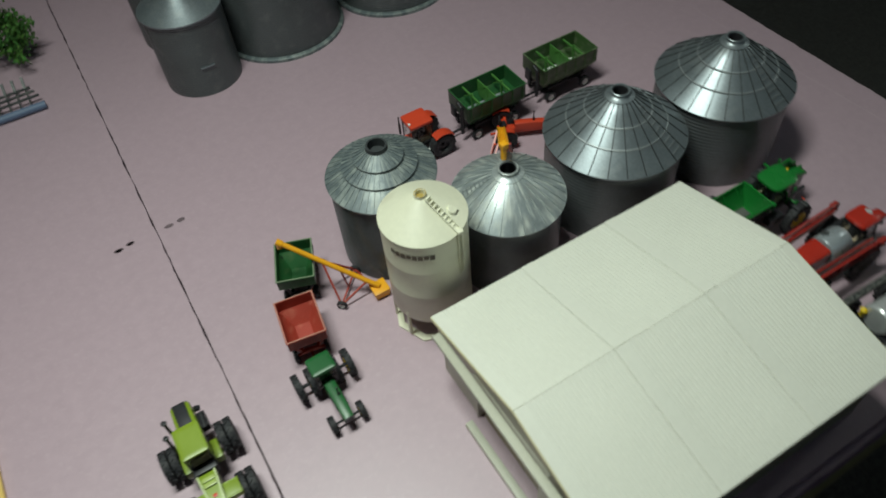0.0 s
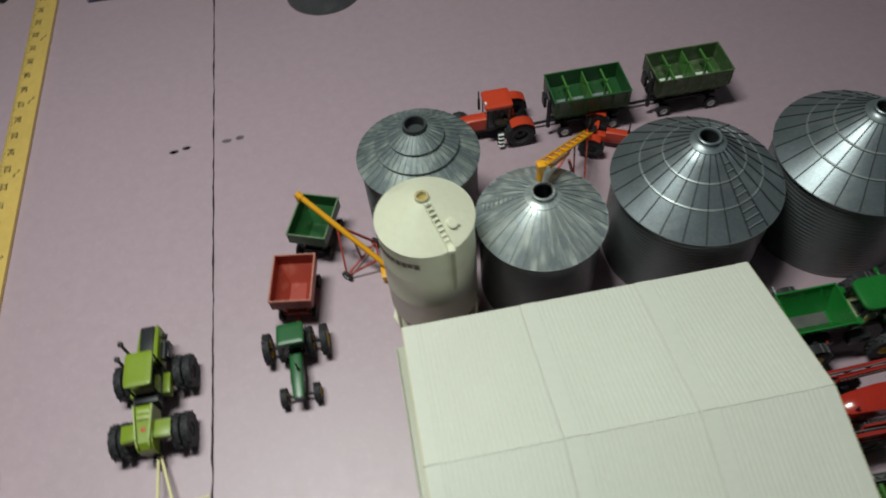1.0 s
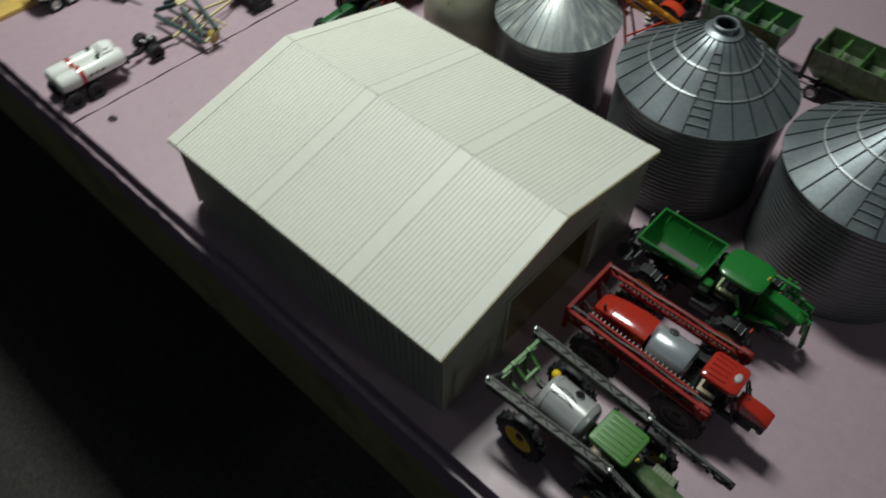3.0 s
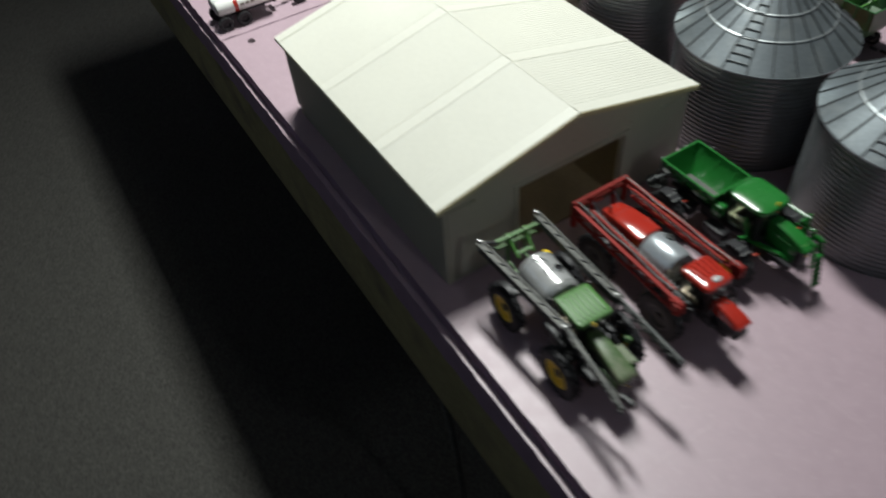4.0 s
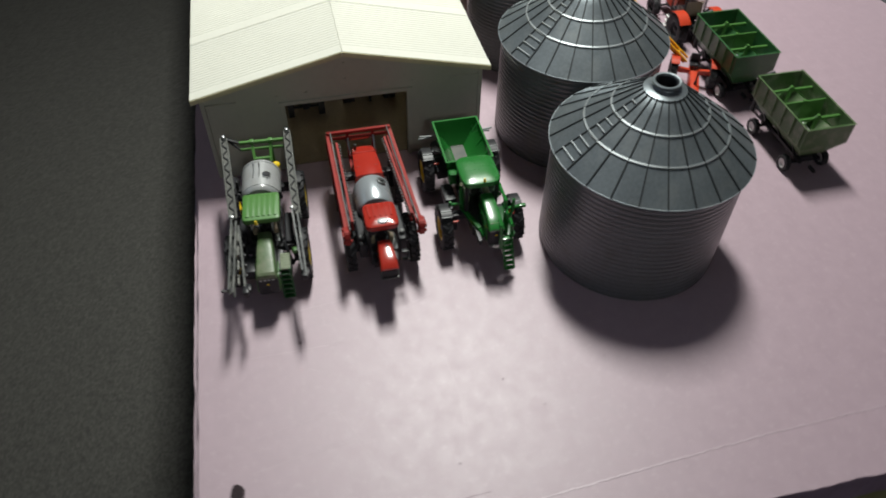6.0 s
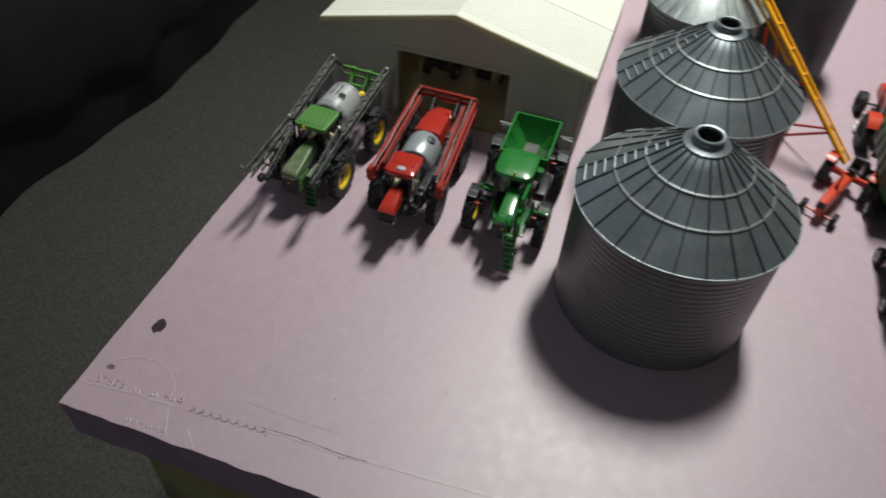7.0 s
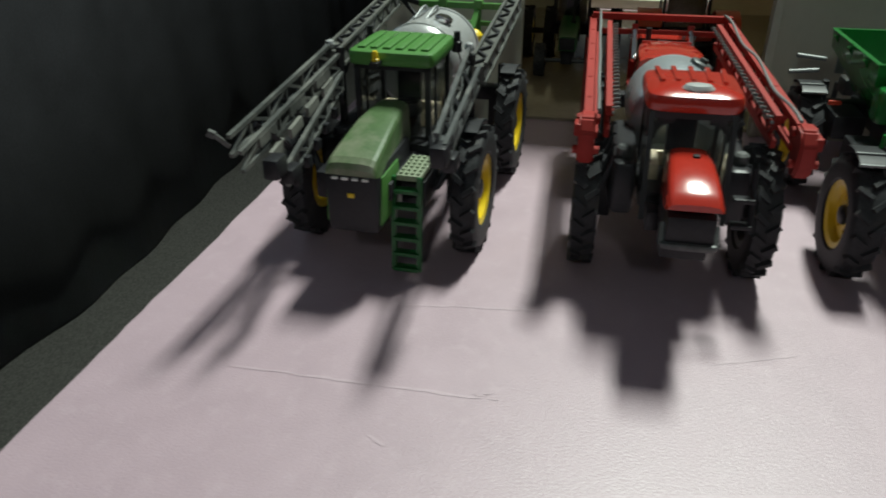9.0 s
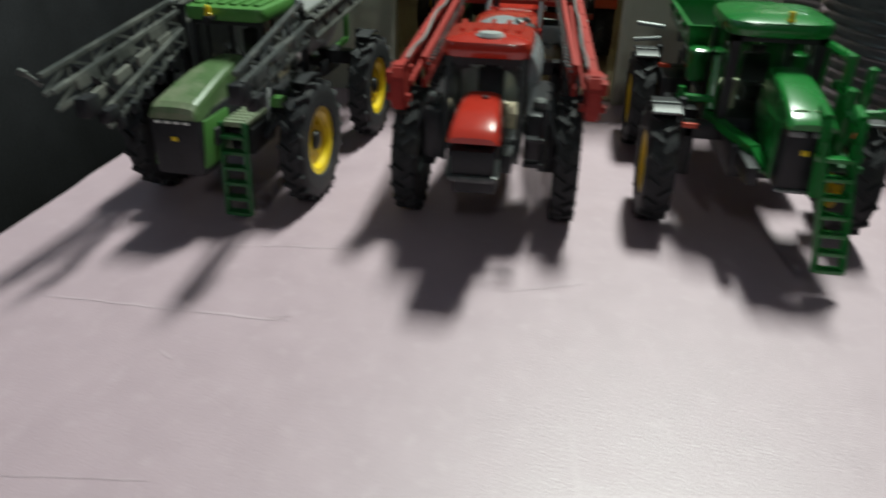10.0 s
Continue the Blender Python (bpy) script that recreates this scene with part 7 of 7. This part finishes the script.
yardstick()


# ---- machines parked inside the shed ----
inside = copy_thing(ih, pose(-0.0890, 0.1450, 0.0016, 0, 0, 180))
tagged(inside, "orange-red toy tractor parked inside the dark shed")
inside = copy_thing(jd, pose(-0.1200, 0.0860, 0.0016, 0, 0, 0))
tagged(inside, "dark green toy tractor parked inside the dark shed")


# ---- wear on the foam boards ----
def scuff(parent, pts, w, mat, name="scratch", z=0.00008, seed=1, lift=0.0):
    """A thin ribbon along pts with an uneven width."""
    rnd = random.Random(seed)
    bm = bmesh.new()
    line = []
    for (ax, ay), (bx, by) in zip(pts, pts[1:]):
        n = max(2, int(math.hypot(bx - ax, by - ay) / 0.003))
        line += [Vector((ax + (bx - ax) * i / n, ay + (by - ay) * i / n, 0)) for i in range(n)]
    line.append(Vector((*pts[-1], 0)))
    left, right = [], []
    for i, p in enumerate(line):
        d = (line[min(i + 1, len(line) - 1)] - line[max(i - 1, 0)]).normalized()
        nrm = Vector((-d.y, d.x, 0))
        k = w / 2 * rnd.uniform(0.4, 1.1) * (0.4 if i in (0, len(line) - 1) else 1)
        j = nrm * rnd.uniform(-0.25, 0.25) * w
        left.append(bm.verts.new(p + j + nrm * k + Vector((0, 0, z))))
        right.append(bm.verts.new(p + j - nrm * k + Vector((0, 0, z + lift))))
    for i in range(len(line) - 1):
        bm.faces.new((left[i], left[i + 1], right[i + 1], right[i]))
    return part(name, bm, mat, parent)


def pit(parent, x, y, rx, ry, seed, mat=SEAM, name="hole", rim=True):
    """A small ragged hole with a pushed-up rim; flat dark colour stands in for its shaded depth."""
    rnd = random.Random(seed)
    bm = bmesh.new()
    n = 14
    rings = []
    for k, z in ((1.35, 0.0001), (1.05, 0.0004), (0.8, 0.0002), (0.0, 0.0002)):
        rings.append([bm.verts.new((x + rx * k * math.cos(2 * math.pi * i / n) * rnd.uniform(.85, 1.15), y + ry * k * math.sin(2 * math.pi * i / n) * rnd.uniform(.85, 1.15), z)) for i in range(n)])
    for u, v in list(zip(rings, rings[1:]))[0 if rim else 1:]:
        for i in range(n):
            j = (i + 1) % n
            bm.faces.new((u[i], u[j], v[j], v[i]))
    return part(name, bm, mat, parent, "dark ragged hole in the foam")


pit(board, -0.4208, 0.0148, 0.0040, 0.0032, 1)
pit(board, 0.2802, 0.0103, 0.0042, 0.0033, 2)
pit(board, 0.3185, 0.0010, 0.0014, 0.0020, 3, GOUGE)
pit(board_left, -0.4843, 0.5470, 0.0052, 0.0026, 4, GOUGE, "gouge", False)
pit(board_left, -0.4709, 0.5497, 0.0047, 0.0024, 5, GOUGE, "gouge", False)
pit(board, -0.4269, 0.5501, 0.0052, 0.0025, 6, GOUGE, "gouge", False)
pit(board, -0.4127, 0.5518, 0.0044, 0.0030, 7, GOUGE, "gouge", False)
for i, (x, y) in enumerate(((0.238, 0.1839), (0.262, 0.205), (-0.392, 0.113), (-0.335, 0.28), (0.235, 0.256), (0.29, 0.142))):
    pit(board, x, y, 0.0005, 0.0005, 20 + i, FOAM_DARK, "speck", False)
def blister(x, y, r, h, seed):
    """A small raised ring pressed into the foam, with a grimy middle."""
    rnd = random.Random(seed)
    n = 12
    wob = [rnd.uniform(0.85, 1.15) for _ in range(n)]
    bm = bmesh.new()
    rings = [[bm.verts.new((x + r * k * wob[i] * math.cos(2 * math.pi * i / n), y + r * k * wob[i] * 1.2 * math.sin(2 * math.pi * i / n), z)) for i in range(n)]
             for k, z in ((1.5, 0.0), (1.15, h * 0.8), (0.9, h), (0.6, h * 0.45), (0.35, 0.0001))]
    for u, v in zip(rings, rings[1:]):
        for i in range(n):
            j = (i + 1) % n
            bm.faces.new((u[i], u[j], v[j], v[i]))
    bm.faces.new(rings[-1])
    part("blister", bm, FOAM, board)


marks = random.Random(12)
for i in range(12):
    u = min(1.0, max(0.0, (i + marks.uniform(-0.4, 0.4)) / 11))
    blister(0.3300 - 0.0050 * u + marks.uniform(-0.0010, 0.0010), -0.003 + 0.058 * u, marks.uniform(0.0006, 0.0017), marks.uniform(0.0003, 0.0007), 60 + i)
for i in range(5):
    blister(0.3260 + marks.uniform(-0.001, 0.001), -0.002 + 0.0045 * i, marks.uniform(0.0006, 0.0014), 0.0006, 80 + i)
for i in range(6):
    blister(0.3465 - 0.0002 * i, 0.033 + 0.0047 * i, marks.uniform(0.0006, 0.0013), 0.0004, 90 + i)
for i in range(9):
    y = 0.064 + 0.0058 * i
    scuff(board, [(0.3295 - 0.0003 * i, y - 0.0012), (0.3268 - 0.0002 * i, y + 0.0022)], 0.0010, GOUGE, "gouge", 0.00012, 100 + i)
    scuff(board, [(0.3268 - 0.0002 * i, y + 0.0022), (0.3250 - 0.0001 * i, y + 0.0004)], 0.0008, FOAM_PALE, "gouge_lip", 0.0002, 120 + i, 0.0003)
    blister(0.3284 - 0.0002 * i + marks.uniform(-0.001, 0.001), y + 0.0034, marks.uniform(0.0004, 0.0009), 0.0004, 140 + i)
scuff(board, [(0.3236, 0.1080), (0.3222, 0.1340), (0.3230, 0.1550), (0.3232, 0.1620), (0.3218, 0.1780)], 0.0007, GOUGE, "crack", 0.00012, 31)
scuff(board, [(0.3246, 0.1080), (0.3232, 0.1340), (0.3240, 0.1620), (0.3212, 0.1850), (0.3172, 0.2490), (0.3120, 0.3400), (0.3080, 0.5200)], 0.0016, FOAM_PALE, "ridge", 0.0001, 33, 0.00010)
scuff(board, [(0.3232, 0.1620), (0.3252, 0.1632), (0.3258, 0.1612), (0.3244, 0.1600)], 0.0005, GOUGE, "crack", 0.00014, 32)
scuff(board, [(0.3108, 0.0910), (0.3120, 0.1250), (0.3110, 0.1560)], 0.0005, FOAM_DARK, "scratch", 0.00008, 34)
scuff(board, [(0.3340, -0.0060), (0.3300, 0.0200), (0.3290, 0.0560)], 0.0016, FOAM_PALE, "ridge", 0.0001, 35, 0.00012)
scuff(board, [(0.3400, 0.0690), (0.3440, 0.0735), (0.3500, 0.0800)], 0.0010, FOAM_PALE, "ridge", 0.0001, 36, 0.00012)
arc = [(0.3250 - 0.0200 * math.sin(a), 0.0220 + 0.0260 * -math.cos(a)) for a in [math.pi * i / 16 for i in range(17)]] + [(0.3350, 0.0530), (0.3490, 0.0605)]
scuff(board, arc, 0.0013, FOAM_PALE, "ring_mark", 0.0001, 43, 0.00008)
scuff(board, [(0.2066, 0.1498), (0.2443, 0.1534), (0.2700, 0.1500)], 0.0008, FOAM_PALE, "scratch", 0.00008, 35)
scuff(board, [(0.2383, 0.0764), (0.2420, 0.0480), (0.2460, 0.0261)], 0.0004, FOAM_PALE, "scratch", 0.00008, 36)
scuff(board, [(0.2700, 0.0180), (0.2640, 0.0520), (0.2600, 0.0840)], 0.0004, FOAM_PALE, "scratch", 0.00008, 37)
scuff(board, [(0.2400, 0.0760), (0.2700, 0.0900), (0.2960, 0.1000)], 0.0006, FOAM_PALE, "scratch", 0.00008, 38)
scuff(board, [(0.1864, 0.0200), (0.1864, 0.0816)], 0.0011, FOAM_PALE, "scratch", 0.00008, 39)
scuff(board, [(0.1531, 0.0531), (0.1478, 0.0960)], 0.0009, FOAM_PALE, "scratch", 0.00008, 40)
scuff(board, [(0.1640, 0.1330), (0.1560, 0.1540)], 0.0008, FOAM_PALE, "scratch", 0.00008, 41)
scuff(board, [(0.2020, 0.0600), (0.2050, 0.0640)], 0.0016, FOAM_PALE, "scratch", 0.00008, 42)
for i in range(4):
    scuff(board, [(0.1850 + 0.0014 * (i % 2), 0.0790 + 0.0013 * i), (0.1862 - 0.0010 * (i % 3), 0.0812 + 0.0013 * i)], 0.0005, FOAM_PALE, "scratch", 0.00009, 160 + i)
for i, (x, y) in enumerate(((-0.4045, 0.0671), (-0.3950, 0.0700), (-0.3824, 0.0589), (-0.3900, 0.0540), (-0.3720, 0.0620))):
    scuff(board, [(x, y), (x + 0.006, y - 0.003 + 0.002 * (i % 3))], 0.0014, FOAM_DARK, "smudge", 0.00015, 50 + i, 0.0)


# ---- a loose cable under the table ----
bm = bmesh.new()
rings = []
for i in range(33):
    u = i / 32
    p = Vector((-0.035 + 0.018 * u + 0.008 * math.sin(u * 7), -0.004 + 0.03 * u, -0.10 - (0.645 - 0.002) * u))
    rings.append([p + Vector((0.0035 * math.cos(2 * math.pi * k / 10), 0.0035 * math.sin(2 * math.pi * k / 10), 0)) for k in range(10)])
loft(bm, rings)
cable = thing("cable", "grey cable hanging from the table to the carpet", "cable", pose(0, 0, 0))
part("cord", bm, BOOM_GREY, cable)
